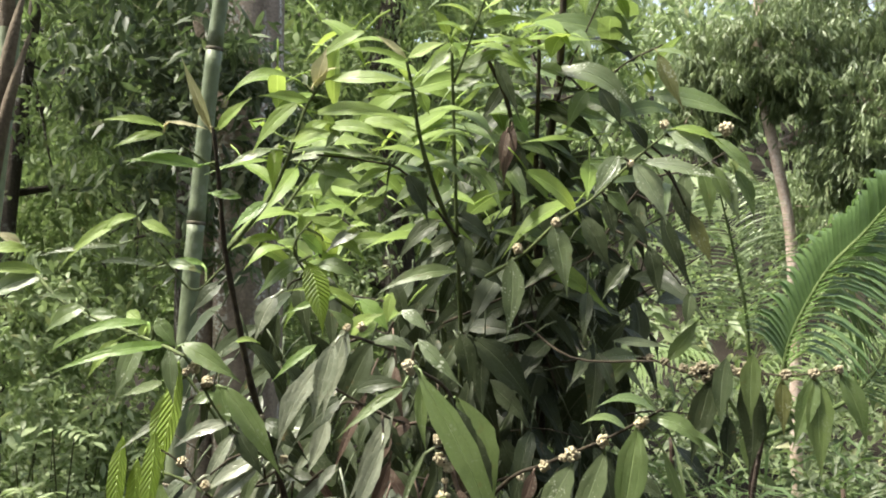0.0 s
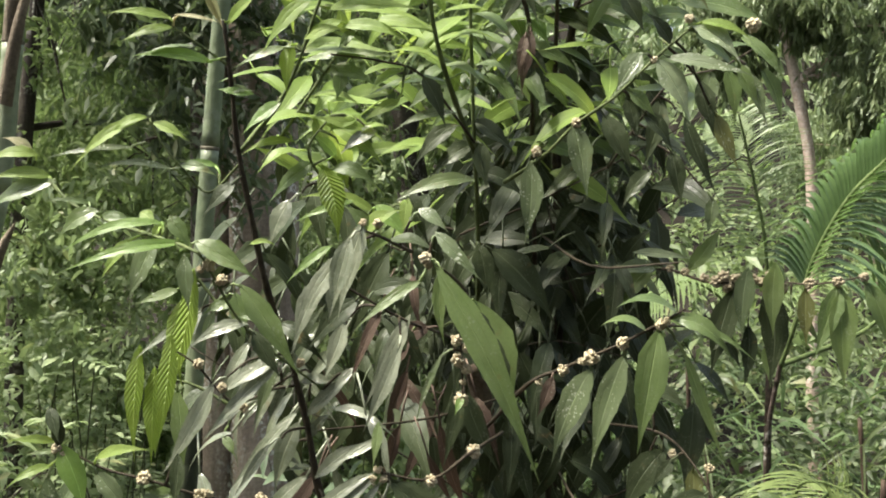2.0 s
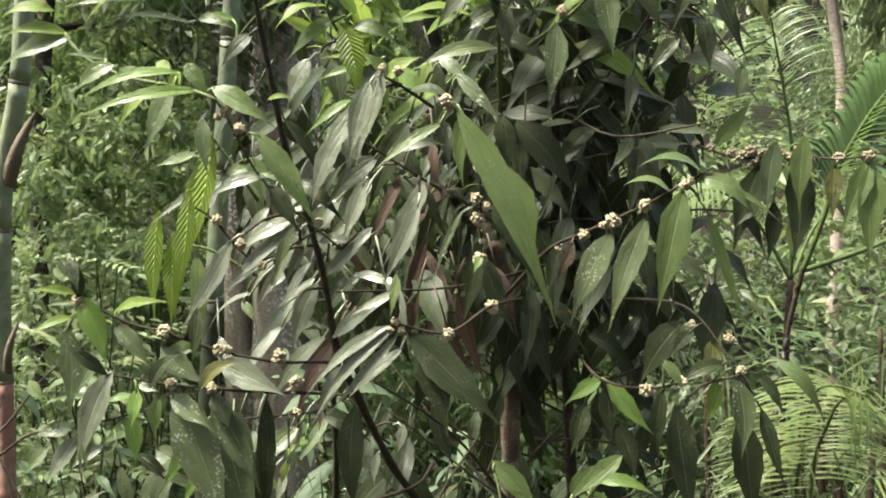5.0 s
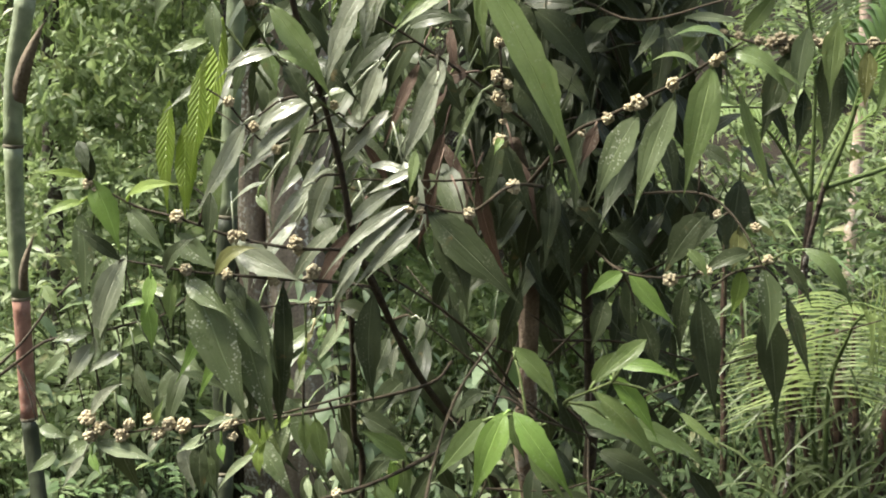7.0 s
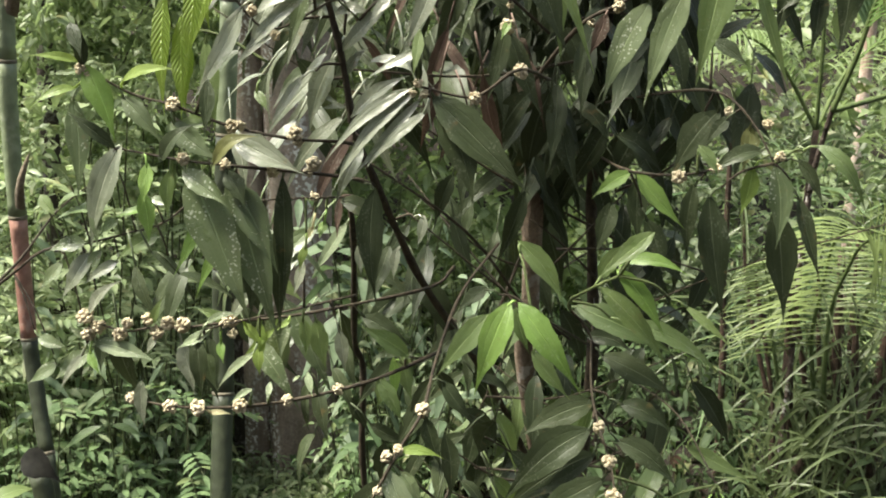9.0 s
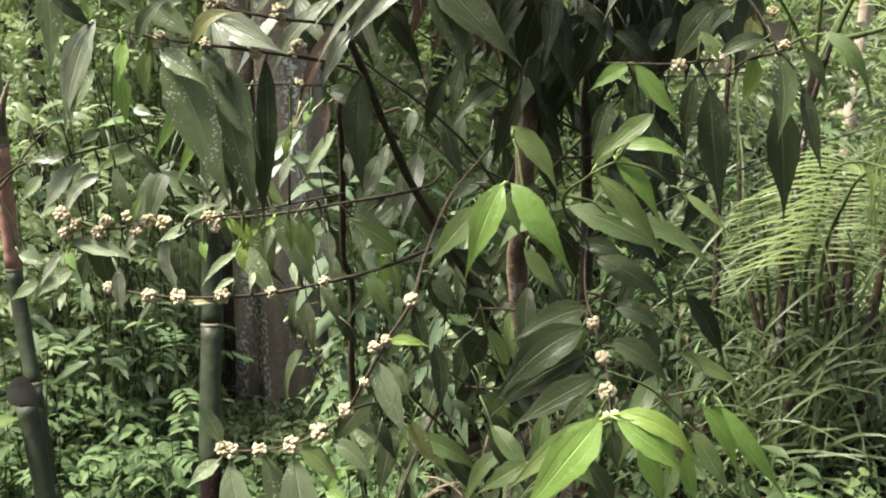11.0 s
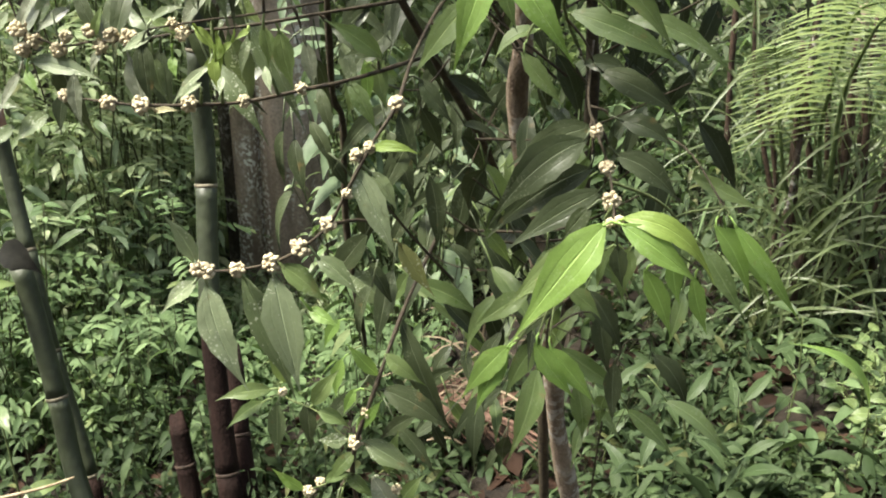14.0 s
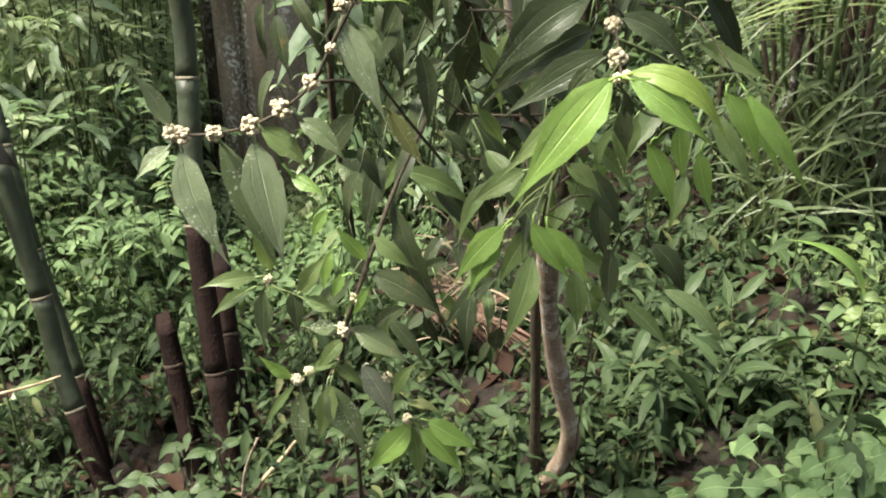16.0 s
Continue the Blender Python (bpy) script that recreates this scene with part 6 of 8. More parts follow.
b = branch([(0.211, 1.1, 1.774), (0.23, 1.02, 1.818), (0.258, 0.98, 1.858), (0.3, 0.96, 1.868), (0.337, 0.95, 1.89)], 0.00132, 0.000924, 'dark')
leaf(b, (0.336, 0.948, 1.867), (0.353, 0.936, 1.811), 0.015, 'g', 'f', 0.08)
leaf(b, (0.328, 0.950, 1.861), (0.340, 0.938, 1.809), 0.014, 'o', 'f', 0.06)
leaf(b, (0.265, 1.016, 1.790), (0.274, 1.004, 1.731), 0.024, 'd', 'f', 0.04)
leaf(b, (0.253, 1.064, 1.771), (0.220, 1.052, 1.728), 0.022, 'd', 'f', 0.06)
leaf(b, (0.331, 0.951, 1.884), (0.353, 0.947, 1.861), 0.015, 'g', 'f', 0.16)
leaf(b, (0.305, 0.959, 1.868), (0.312, 0.951, 1.81), 0.017, 'g', 'f', 0.08)
leaf(b, (0.292, 0.965, 1.865), (0.287, 0.956, 1.817), 0.025, 'o', 'f', 0.03)
leaf(b, (0.249, 0.995, 1.841), (0.23, 0.986, 1.769), 0.025, 'd', 'f', 0.08)
leaf(b, (0.273, 0.995, 1.823), (0.306, 0.984, 1.74), 0.018, 'd', 'f', 0.08)
leaf(b, (0.309, 1.015, 1.741), (0.302, 1.010, 1.701), 0.019, 'o', 'f', 0.04)
b = branch([(-0.397, 0.95, 1.775), (-0.373, 0.95, 1.759), (-0.338, 0.93, 1.733), (-0.289, 0.9, 1.716), (-0.23, 0.84, 1.707), (-0.178, 0.79, 1.697), (-0.164, 0.79, 1.684), (-0.143, 0.84, 1.622), (-0.086, 0.9, 1.557)], 0.002112, 0.001056, 'green')
leaf(b, (-0.056, 0.896, 1.579), (-0.076, 0.884, 1.551), 0.010, 's', 'f', 0.05)
leaf(b, (-0.240, 0.848, 1.727), (-0.222, 0.836, 1.714), 0.016, 'y', 'f', 0.05)
leaf(b, (-0.220, 0.826, 1.703), (-0.240, 0.814, 1.648), 0.024, 'o', 'f', 0.05)
leaf(b, (-0.379, 0.950, 1.781), (-0.430, 0.940, 1.772), 0.014, 'y', 'f', 0.2)
leaf(b, (-0.366, 0.950, 1.759), (-0.428, 0.939, 1.755), 0.014, 'y', 'f', 0.15)
leaf(b, (-0.362, 0.948, 1.756), (-0.434, 0.940, 1.724), 0.024, 'g', 'f', 0.1)
leaf(b, (-0.386, 0.950, 1.786), (-0.415, 0.946, 1.799), 0.012, 'p', 'f', 0.1)
leaf(b, (-0.317, 0.930, 1.733), (-0.358, 0.918, 1.737), 0.007, 'g', 'f', 0.1)
leaf(b, (-0.301, 0.904, 1.727), (-0.339, 0.898, 1.700), 0.026, 'g', 'f', 0.1)
leaf(b, (-0.214, 0.840, 1.717), (-0.305, 0.821, 1.688), 0.010, 'v', 'f', 0.14)
leaf(b, (-0.184, 0.809, 1.701), (-0.289, 0.784, 1.675), 0.011, 'v', 'f', 0.14)
leaf(b, (-0.216, 0.834, 1.717), (-0.221, 0.831, 1.696), 0.018, 'y', 'f', 0.04)
leaf(b, (-0.201, 0.809, 1.724), (-0.180, 0.804, 1.697), 0.020, 'g', 'f', 0.06)
leaf(b, (-0.174, 0.790, 1.704), (-0.119, 0.782, 1.671), 0.018, 'g', 'f', 0.1)
leaf(b, (-0.140, 0.802, 1.667), (-0.086, 0.789, 1.589), 0.020, 'g', 'f', 0.06)
leaf(b, (-0.241, 0.828, 1.703), (-0.266, 0.820, 1.668), 0.013, 'y', 'f', 0.15)
leaf(b, (-0.303, 0.908, 1.718), (-0.266, 0.903, 1.718), 0.021, 'g', 'f', 0.08)
leaf(b, (-0.141, 0.834, 1.629), (-0.194, 0.826, 1.605), 0.013, 's', 'f', 0.16)
leaf(b, (-0.138, 0.84, 1.622), (-0.111, 0.833, 1.579), 0.019, 'd', 'f', 0.08)
cluster(b, (-0.162, 0.79, 1.684), 0.005)
cluster(b, (-0.169, 0.79, 1.68), 0.0035)
cluster(b, (-0.155, 0.802, 1.67), 0.005)
cluster(b, (-0.159, 0.79, 1.689), 0.0035)
b = branch([(-0.157, 0.87, 1.769), (-0.194, 0.9, 1.744), (-0.219, 0.9, 1.768), (-0.239, 0.9, 1.792), (-0.249, 0.9, 1.814)], 0.00132, 0.000792, 'green')
leaf(b, (-0.250, 0.900, 1.816), (-0.238, 0.897, 1.831), 0.006, 'l', 'f', 0.05)
leaf(b, (-0.250, 0.900, 1.815), (-0.285, 0.888, 1.788), 0.010, 'y', 'f', 0.2)
leaf(b, (-0.253, 0.900, 1.814), (-0.318, 0.878, 1.761), 0.013, 'y', 'f', 0.1)
leaf(b, (-0.246, 0.900, 1.810), (-0.210, 0.895, 1.792), 0.011, 'y', 'f', 0.1)
leaf(b, (-0.263, 0.900, 1.787), (-0.341, 0.879, 1.775), 0.007, 'o', 'f', 0.1)
leaf(b, (-0.226, 0.900, 1.765), (-0.300, 0.882, 1.765), 0.007, 'o', 'f', 0.08)
leaf(b, (-0.220, 0.900, 1.769), (-0.180, 0.891, 1.758), 0.011, 'g', 'f', 0.2)
leaf(b, (-0.183, 0.900, 1.768), (-0.220, 0.896, 1.773), 0.007, 'v', 'f', 0.08)
b = branch([(-0.191, 1, 1.592), (-0.231, 1, 1.648), (-0.253, 1, 1.67)], 0.00198, 0.00132, 'green')
leaf(b, (-0.248, 0.996, 1.679), (-0.240, 0.984, 1.619), 0.019, 'o', 'f', 0.04)
leaf(b, (-0.239, 1, 1.665), (-0.277, 0.979, 1.505), 0.023, 'c', 'f', 0.039)
leaf(b, (-0.254, 1.000, 1.630), (-0.249, 0.984, 1.541), 0.023, 'c', 'f', 0.04)
leaf(b, (-0.254, 1.000, 1.642), (-0.302, 0.989, 1.626), 0.011, 'g', 'f', 0.08)
leaf(b, (-0.242, 1.000, 1.612), (-0.302, 0.989, 1.567), 0.010, 's', 'f', 0.06)
leaf(b, (-0.217, 1.000, 1.620), (-0.229, 0.992, 1.579), 0.011, 'l', 'f', 0.05)
leaf(b, (-0.196, 1, 1.626), (-0.23, 0.995, 1.614), 0.02, 'g', 'f', 0.13)
leaf(b, (-0.196, 1.000, 1.639), (-0.183, 0.991, 1.590), 0.029, 'g', 'f', 0.05)
b = branch([(-0.199, 1.02, 1.508), (-0.253, 1.02, 1.537), (-0.302, 1.02, 1.542)], 0.00198, 0.00132, 'green')
leaf(b, (-0.215, 1.016, 1.481), (-0.198, 1.004, 1.459), 0.013, 'g', 'f', 0.05)
leaf(b, (-0.290, 1.020, 1.556), (-0.291, 1.006, 1.447), 0.020, 'c', 'f', 0.04)
leaf(b, (-0.306, 1.020, 1.580), (-0.310, 1.008, 1.452), 0.021, 'c', 'f', 0.04)
leaf(b, (-0.266, 1.02, 1.531), (-0.257, 1.008, 1.435), 0.021, 'g', 'f', 0.065)
leaf(b, (-0.282, 1.020, 1.528), (-0.289, 1.014, 1.455), 0.019, 'c', 'f', 0.04)
b = branch([(0.062, 0.95, 1.605), (0.05, 0.85, 1.657), (0.023, 0.74, 1.693)], 0.00231, 0.001188, 'dark')
leaf(b, (0.028, 0.736, 1.714), (0.065, 0.724, 1.676), 0.012, 'o', 'f', 0.1)
leaf(b, (0.028, 0.730, 1.689), (0.107, 0.708, 1.528), 0.023, 'g', 'f', 0.08)
leaf(b, (0.034, 0.730, 1.687), (0.036, 0.722, 1.628), 0.011, 'g', 'f', 0.04)
leaf(b, (0.020, 0.730, 1.678), (-0.033, 0.715, 1.639), 0.009, 'g', 'f', 0.07)
leaf(b, (0.056, 0.85, 1.642), (0.081, 0.842, 1.578), 0.029, 'd', 'f', 0.08)
leaf(b, (0.061, 0.88, 1.624), (0.098, 0.868, 1.532), 0.034, 'd', 'f', 0.064)
cluster(b, (0.021, 0.73, 1.694), 0.0047)
cluster(b, (0.023, 0.73, 1.684), 0.003)
leaf(b, (0.015, 0.930, 1.612), (-0.029, 0.920, 1.592), 0.030, 'x', 'f', 0.20)
b = branch([(0.002, 0.86, 1.691), (-0.02, 0.8, 1.707), (-0.033, 0.77, 1.714)], 0.00165, 0.001056, 'dark')
leaf(b, (-0.031, 0.772, 1.721), (-0.050, 0.760, 1.644), 0.018, 's', 'f', 0.05)
leaf(b, (0.009, 0.832, 1.730), (0.036, 0.820, 1.710), 0.015, 'o', 'f', 0.08)
leaf(b, (-0.040, 0.760, 1.709), (-0.055, 0.751, 1.645), 0.018, 's', 'f', 0.05)
leaf(b, (-0.044, 0.8, 1.697), (-0.094, 0.788, 1.608), 0.017, 's', 'f', 0.12)
leaf(b, (-0.039, 0.8, 1.707), (-0.001, 0.795, 1.73), 0.017, 'y', 'f', 0.08)
leaf(b, (-0.025, 0.8, 1.707), (-0.052, 0.795, 1.734), 0.015, 'g', 'f', 0.08)
leaf(b, (-0.017, 0.82, 1.702), (0.027, 0.81, 1.693), 0.024, 'd', 'u', 0.16)
cluster(b, (-0.031, 0.77, 1.72), 0.0036)
cluster(b, (-0.02, 0.8, 1.728), 0.0047)
b = branch([(0.041, 0.86, 1.665), (0.046, 0.86, 1.613), (0.048, 0.87, 1.554)], 0.001452, 0.000924, 'dark')
leaf(b, (0.048, 0.866, 1.559), (0.041, 0.854, 1.544), 0.010, 'v', 'f', 0.04)
leaf(b, (0.031, 0.860, 1.601), (0.005, 0.848, 1.532), 0.006, 'o', 'f', 0.05)
leaf(b, (0.059, 0.900, 1.643), (0.093, 0.882, 1.526), 0.039, 'g', 'f', 0.06)
leaf(b, (0.045, 0.9, 1.557), (0.029, 0.891, 1.485), 0.016, 'd', 'f', 0.065)
leaf(b, (0.048, 0.95, 1.547), (0.083, 0.939, 1.467), 0.021, 'd', 'f', 0.065)
cluster(b, (0.044, 0.86, 1.639), 0.0054)
cluster(b, (0.042, 0.86, 1.611), 0.0054)
cluster(b, (0.051, 0.861, 1.604), 0.0049)
cluster(b, (0.044, 0.864, 1.592), 0.006)
cluster(b, (0.051, 0.865, 1.584), 0.005)
cluster(b, (0.048, 0.867, 1.572), 0.0035)
cluster(b, (0.047, 0.87, 1.555), 0.0065)
b = branch([(-0.101, 0.91, 1.543), (-0.104, 0.905, 1.575), (-0.162, 0.88, 1.548), (-0.199, 0.87, 1.586), (-0.224, 0.87, 1.601)], 0.00132, 0.000858, 'dark')
leaf(b, (-0.220, 0.866, 1.617), (-0.232, 0.854, 1.507), 0.018, 'c', 'f', 0.04)
leaf(b, (-0.123, 0.881, 1.585), (-0.195, 0.869, 1.512), 0.015, 's', 'f', 0.1)
b = branch([(0.091, 1.1, 1.541), (0.029, 1, 1.594), (-0.004, 0.9, 1.622), (-0.047, 0.87, 1.651), (-0.084, 0.86, 1.674)], 0.00165, 0.001056, 'dark')
leaf(b, (-0.069, 0.856, 1.697), (-0.109, 0.844, 1.663), 0.009, 'v', 'f', 0.08)
leaf(b, (-0.008, 0.860, 1.607), (-0.042, 0.848, 1.528), 0.016, 's', 'f', 0.05)
leaf(b, (-0.002, 0.900, 1.630), (-0.046, 0.890, 1.540), 0.017, 's', 'f', 0.06)
leaf(b, (-0.048, 0.88, 1.646), (-0.097, 0.871, 1.597), 0.023, 'd', 'f', 0.13)
leaf(b, (-0.038, 0.88, 1.651), (0.017, 0.873, 1.656), 0.019, 'd', 'f', 0.195)
leaf(b, (-0.032, 0.92, 1.627), (0.016, 0.91, 1.566), 0.02, 'd', 'f', 0.13)
leaf(b, (-0.069, 0.930, 1.620), (-0.090, 0.922, 1.558), 0.018, 's', 'f', 0.05)
leaf(b, (-0.078, 0.862, 1.671), (-0.105, 0.854, 1.599), 0.019, 's', 'f', 0.05)
leaf(b, (-0.07, 0.862, 1.672), (-0.074, 0.857, 1.627), 0.015, 's', 'f', 0.13)
leaf(b, (-0.004, 0.912, 1.605), (-0.028, 0.904, 1.560), 0.019, 'x', 'f', 0.05)
b = branch([(0.087, 0.95, 1.504), (0.056, 0.81, 1.523), (0.022, 0.8, 1.502), (-0.022, 0.793, 1.51)], 0.001716, 0.001056, 'dark')
leaf(b, (-0.021, 0.789, 1.554), (-0.025, 0.777, 1.518), 0.009, 'g', 'f', 0.04)
leaf(b, (-0.014, 0.790, 1.491), (-0.063, 0.778, 1.445), 0.009, 's', 'f', 0.08)
leaf(b, (-0.022, 0.793, 1.506), (-0.091, 0.781, 1.423), 0.011, 's', 'f', 0.08)
leaf(b, (-0.025, 0.794, 1.509), (-0.097, 0.783, 1.447), 0.011, 's', 'f', 0.08)
leaf(b, (-0.019, 0.795, 1.501), (-0.078, 0.786, 1.432), 0.009, 's', 'f', 0.08)
leaf(b, (-0.012, 0.796, 1.503), (0.069, 0.783, 1.427), 0.031, 'd', 'f', 0.06)
leaf(b, (-0.006, 0.796, 1.495), (0.024, 0.781, 1.415), 0.030, 'd', 'f', 0.05)
leaf(b, (-0.021, 0.793, 1.513), (-0.022, 0.789, 1.545), 0.009, 'd', 'f', 0.03)
leaf(b, (-0.019, 0.793, 1.539), (-0.064, 0.787, 1.515), 0.008, 's', 'f', 0.08)
cluster(b, (-0.022, 0.793, 1.512), 0.0041)
cluster(b, (-0.017, 0.794, 1.504), 0.0037)
cluster(b, (-0.027, 0.793, 1.504), 0.0037)
cluster(b, (0.022, 0.8, 1.501), 0.0046)
cluster(b, (0.058, 0.82, 1.521), 0.0057)
b = branch([(0.072, 1, 1.497), (0.113, 0.95, 1.554), (0.142, 0.93, 1.572), (0.17, 0.91, 1.589), (0.196, 0.89, 1.605), (0.227, 0.87, 1.627), (0.247, 0.86, 1.641)], 0.002244, 0.00099, 'dark')
leaf(b, (0.172, 0.913, 1.578), (0.132, 0.900, 1.487), 0.026, 'o', 'f', 0.05)
leaf(b, (0.200, 0.893, 1.595), (0.166, 0.878, 1.488), 0.024, 'o', 'f', 0.05)
leaf(b, (0.226, 0.872, 1.622), (0.205, 0.857, 1.509), 0.029, 'g', 'f', 0.05)
leaf(b, (0.248, 0.870, 1.602), (0.283, 0.852, 1.500), 0.011, 'g', 'f', 0.05)
leaf(b, (0.235, 0.866, 1.631), (0.29, 0.857, 1.592), 0.017, 'g', 'f', 0.26)
leaf(b, (0.241, 0.862, 1.636), (0.182, 0.849, 1.642), 0.019, 'g', 'u', 0.195)
leaf(b, (0.252, 0.861, 1.629), (0.309, 0.853, 1.594), 0.006, 'g', 'f', 0.08)
leaf(b, (0.135, 0.930, 1.566), (0.119, 0.923, 1.526), 0.015, 'x', 'f', 0.04)
leaf(b, (0.217, 0.878, 1.617), (0.172, 0.867, 1.624), 0.02, 'g', 'u', 0.195)
cluster(b, (0.145, 0.928, 1.572), 0.0059)
cluster(b, (0.17, 0.91, 1.588), 0.0069)
cluster(b, (0.162, 0.915, 1.583), 0.0043)
cluster(b, (0.196, 0.89, 1.605), 0.0057)
cluster(b, (0.227, 0.87, 1.625), 0.0051)
cluster(b, (0.232, 0.867, 1.629), 0.0036)
cluster(b, (0.123, 0.945, 1.557), 0.0049)
b = branch([(0.164, 1.25, 1.63), (0.196, 1.2, 1.643), (0.249, 1.17, 1.653), (0.292, 1.14, 1.654), (0.33, 1.1, 1.643), (0.399, 1.09, 1.645), (0.437, 1.07, 1.644), (0.486, 1.05, 1.655)], 0.002244, 0.001056, 'dark')
leaf(b, (0.399, 1.086, 1.668), (0.394, 1.074, 1.583), 0.026, 'g', 'f', 0.04)
leaf(b, (0.370, 1.090, 1.662), (0.361, 1.078, 1.581), 0.025, 'o', 'f', 0.04)
leaf(b, (0.353, 1.094, 1.600), (0.327, 1.082, 1.565), 0.023, 'd', 'f', 0.05)
leaf(b, (0.395, 1.088, 1.577), (0.393, 1.076, 1.527), 0.022, 'g', 'f', 0.04)
leaf(b, (0.250, 1.160, 1.674), (0.323, 1.148, 1.666), 0.012, 'l', 'f', 0.1)
leaf(b, (0.278, 1.142, 1.656), (0.212, 1.130, 1.647), 0.022, 'o', 'f', 0.08)
leaf(b, (0.355, 1.096, 1.636), (0.327, 1.083, 1.535), 0.033, 'd', 'f', 0.04)
leaf(b, (0.391, 1.091, 1.643), (0.391, 1.076, 1.524), 0.034, 'd', 'f', 0.024)
leaf(b, (0.429, 1.075, 1.639), (0.428, 1.066, 1.574), 0.022, 'b', 'f', 0.024)
leaf(b, (0.462, 1.06, 1.643), (0.462, 1.045, 1.529), 0.031, 'g', 'f', 0.04)
leaf(b, (0.484, 1.052, 1.649), (0.51, 1.041, 1.568), 0.029, 'g', 'f', 0.08)
leaf(b, (0.415, 1.082, 1.619), (0.449, 1.072, 1.570), 0.011, 'o', 'f', 0.08)
leaf(b, (0.373, 1.098, 1.595), (0.365, 1.083, 1.523), 0.019, 'd', 'f', 0.04)
leaf(b, (0.319, 1.11, 1.648), (0.362, 1.097, 1.617), 0.026, 'g', 'u', 0.16)
leaf(b, (0.261, 1.162, 1.648), (0.289, 1.153, 1.609), 0.010, 'l', 'f', 0.05)
leaf(b, (0.236, 1.178, 1.65), (0.277, 1.169, 1.704), 0.024, 'd', 'f', 0.08)
leaf(b, (0.274, 1.151, 1.656), (0.224, 1.142, 1.595), 0.029, 'g', 'f', 0.12)
leaf(b, (0.309, 1.125, 1.653), (0.347, 1.117, 1.708), 0.02, 'g', 'f', 0.08)
leaf(b, (0.46, 1.062, 1.644), (0.431, 1.051, 1.562), 0.025, 'g', 'f', 0.08)
cluster(b, (0.292, 1.14, 1.656), 0.0051, True)
cluster(b, (0.306, 1.125, 1.653), 0.0050, True)
cluster(b, (0.324, 1.105, 1.647), 0.0061, True)
cluster(b, (0.335, 1.099, 1.644), 0.0066, True)
cluster(b, (0.344, 1.098, 1.65), 0.0061, True)
cluster(b, (0.349, 1.098, 1.638), 0.0061, True)
cluster(b, (0.356, 1.096, 1.647), 0.0066, True)
cluster(b, (0.368, 1.095, 1.642), 0.0061, True)
cluster(b, (0.377, 1.092, 1.647), 0.0055, True)
cluster(b, (0.386, 1.091, 1.644), 0.0061, True)
cluster(b, (0.395, 1.09, 1.652), 0.0055, True)
cluster(b, (0.401, 1.088, 1.645), 0.0061, True)
cluster(b, (0.407, 1.085, 1.64), 0.0050, True)
cluster(b, (0.409, 1.085, 1.626), 0.0045, True)
cluster(b, (0.432, 1.072, 1.645), 0.0055, True)
cluster(b, (0.459, 1.06, 1.648), 0.0055, True)
cluster(b, (0.483, 1.05, 1.654), 0.0050, True)
b = branch([(0.167, 1.2, 1.457), (0.23, 1.05, 1.487), (0.261, 1, 1.489), (0.284, 0.97, 1.466), (0.303, 0.95, 1.43)], 0.001716, 0.00099, 'dark')
leaf(b, (0.249, 1.016, 1.541), (0.283, 1.004, 1.516), 0.022, 'd', 'f', 0.06)
leaf(b, (0.247, 0.960, 1.397), (0.268, 0.942, 1.272), 0.031, 'd', 'f', 0.04)
leaf(b, (0.284, 0.978, 1.461), (0.278, 0.968, 1.418), 0.026, 'b', 'f', 0.04)
leaf(b, (0.285, 0.955, 1.425), (0.275, 0.948, 1.377), 0.020, 'y', 'f', 0.04)
leaf(b, (0.303, 0.950, 1.429), (0.310, 0.939, 1.348), 0.025, 'o', 'f', 0.04)
leaf(b, (0.315, 0.970, 1.384), (0.331, 0.956, 1.268), 0.033, 'd', 'f', 0.04)
leaf(b, (0.329, 0.950, 1.399), (0.355, 0.937, 1.318), 0.016, 'd', 'f', 0.05)
leaf(b, (0.324, 0.950, 1.435), (0.351, 0.943, 1.391), 0.013, 'd', 'f', 0.05)
leaf(b, (0.339, 0.95, 1.448), (0.39, 0.939, 1.385), 0.016, 'g', 'f', 0.26)
leaf(b, (0.262, 1.012, 1.472), (0.217, 1.006, 1.401), 0.045, 'd', 'f', 0.08)
leaf(b, (0.265, 0.985, 1.468), (0.243, 0.98, 1.44), 0.018, 'd', 'f', 0.13)
leaf(b, (0.294, 0.958, 1.44), (0.239, 0.95, 1.412), 0.016, 'd', 'f', 0.195)
cluster(b, (0.265, 0.989, 1.473), 0.0048)
cluster(b, (0.3, 0.968, 1.466), 0.0053)
cluster(b, (0.308, 0.95, 1.436), 0.0047)
b = branch([(0.167, 1.24, 1.384), (0.174, 1, 1.41), (0.213, 0.94, 1.418), (0.255, 0.95, 1.424)], 0.001716, 0.00099, 'dark')
leaf(b, (0.229, 0.942, 1.447), (0.248, 0.930, 1.418), 0.015, 'g', 'f', 0.05)
leaf(b, (0.176, 1.000, 1.409), (0.137, 0.994, 1.381), 0.020, 'v', 'f', 0.08)
leaf(b, (0.180, 0.992, 1.411), (0.231, 0.983, 1.355), 0.020, 'v', 'f', 0.06)
leaf(b, (0.165, 1.050, 1.368), (0.149, 1.038, 1.308), 0.028, 'd', 'f', 0.04)
leaf(b, (0.191, 1.050, 1.395), (0.194, 1.038, 1.323), 0.027, 'd', 'f', 0.03)
leaf(b, (0.194, 1.000, 1.361), (0.215, 0.988, 1.301), 0.027, 'd', 'f', 0.05)
leaf(b, (0.241, 1, 1.4), (0.238, 0.99, 1.317), 0.018, 'd', 'f', 0.065)
cluster(b, (0.213, 0.94, 1.416), 0.0062)
cluster(b, (0.249, 0.949, 1.424), 0.0052)
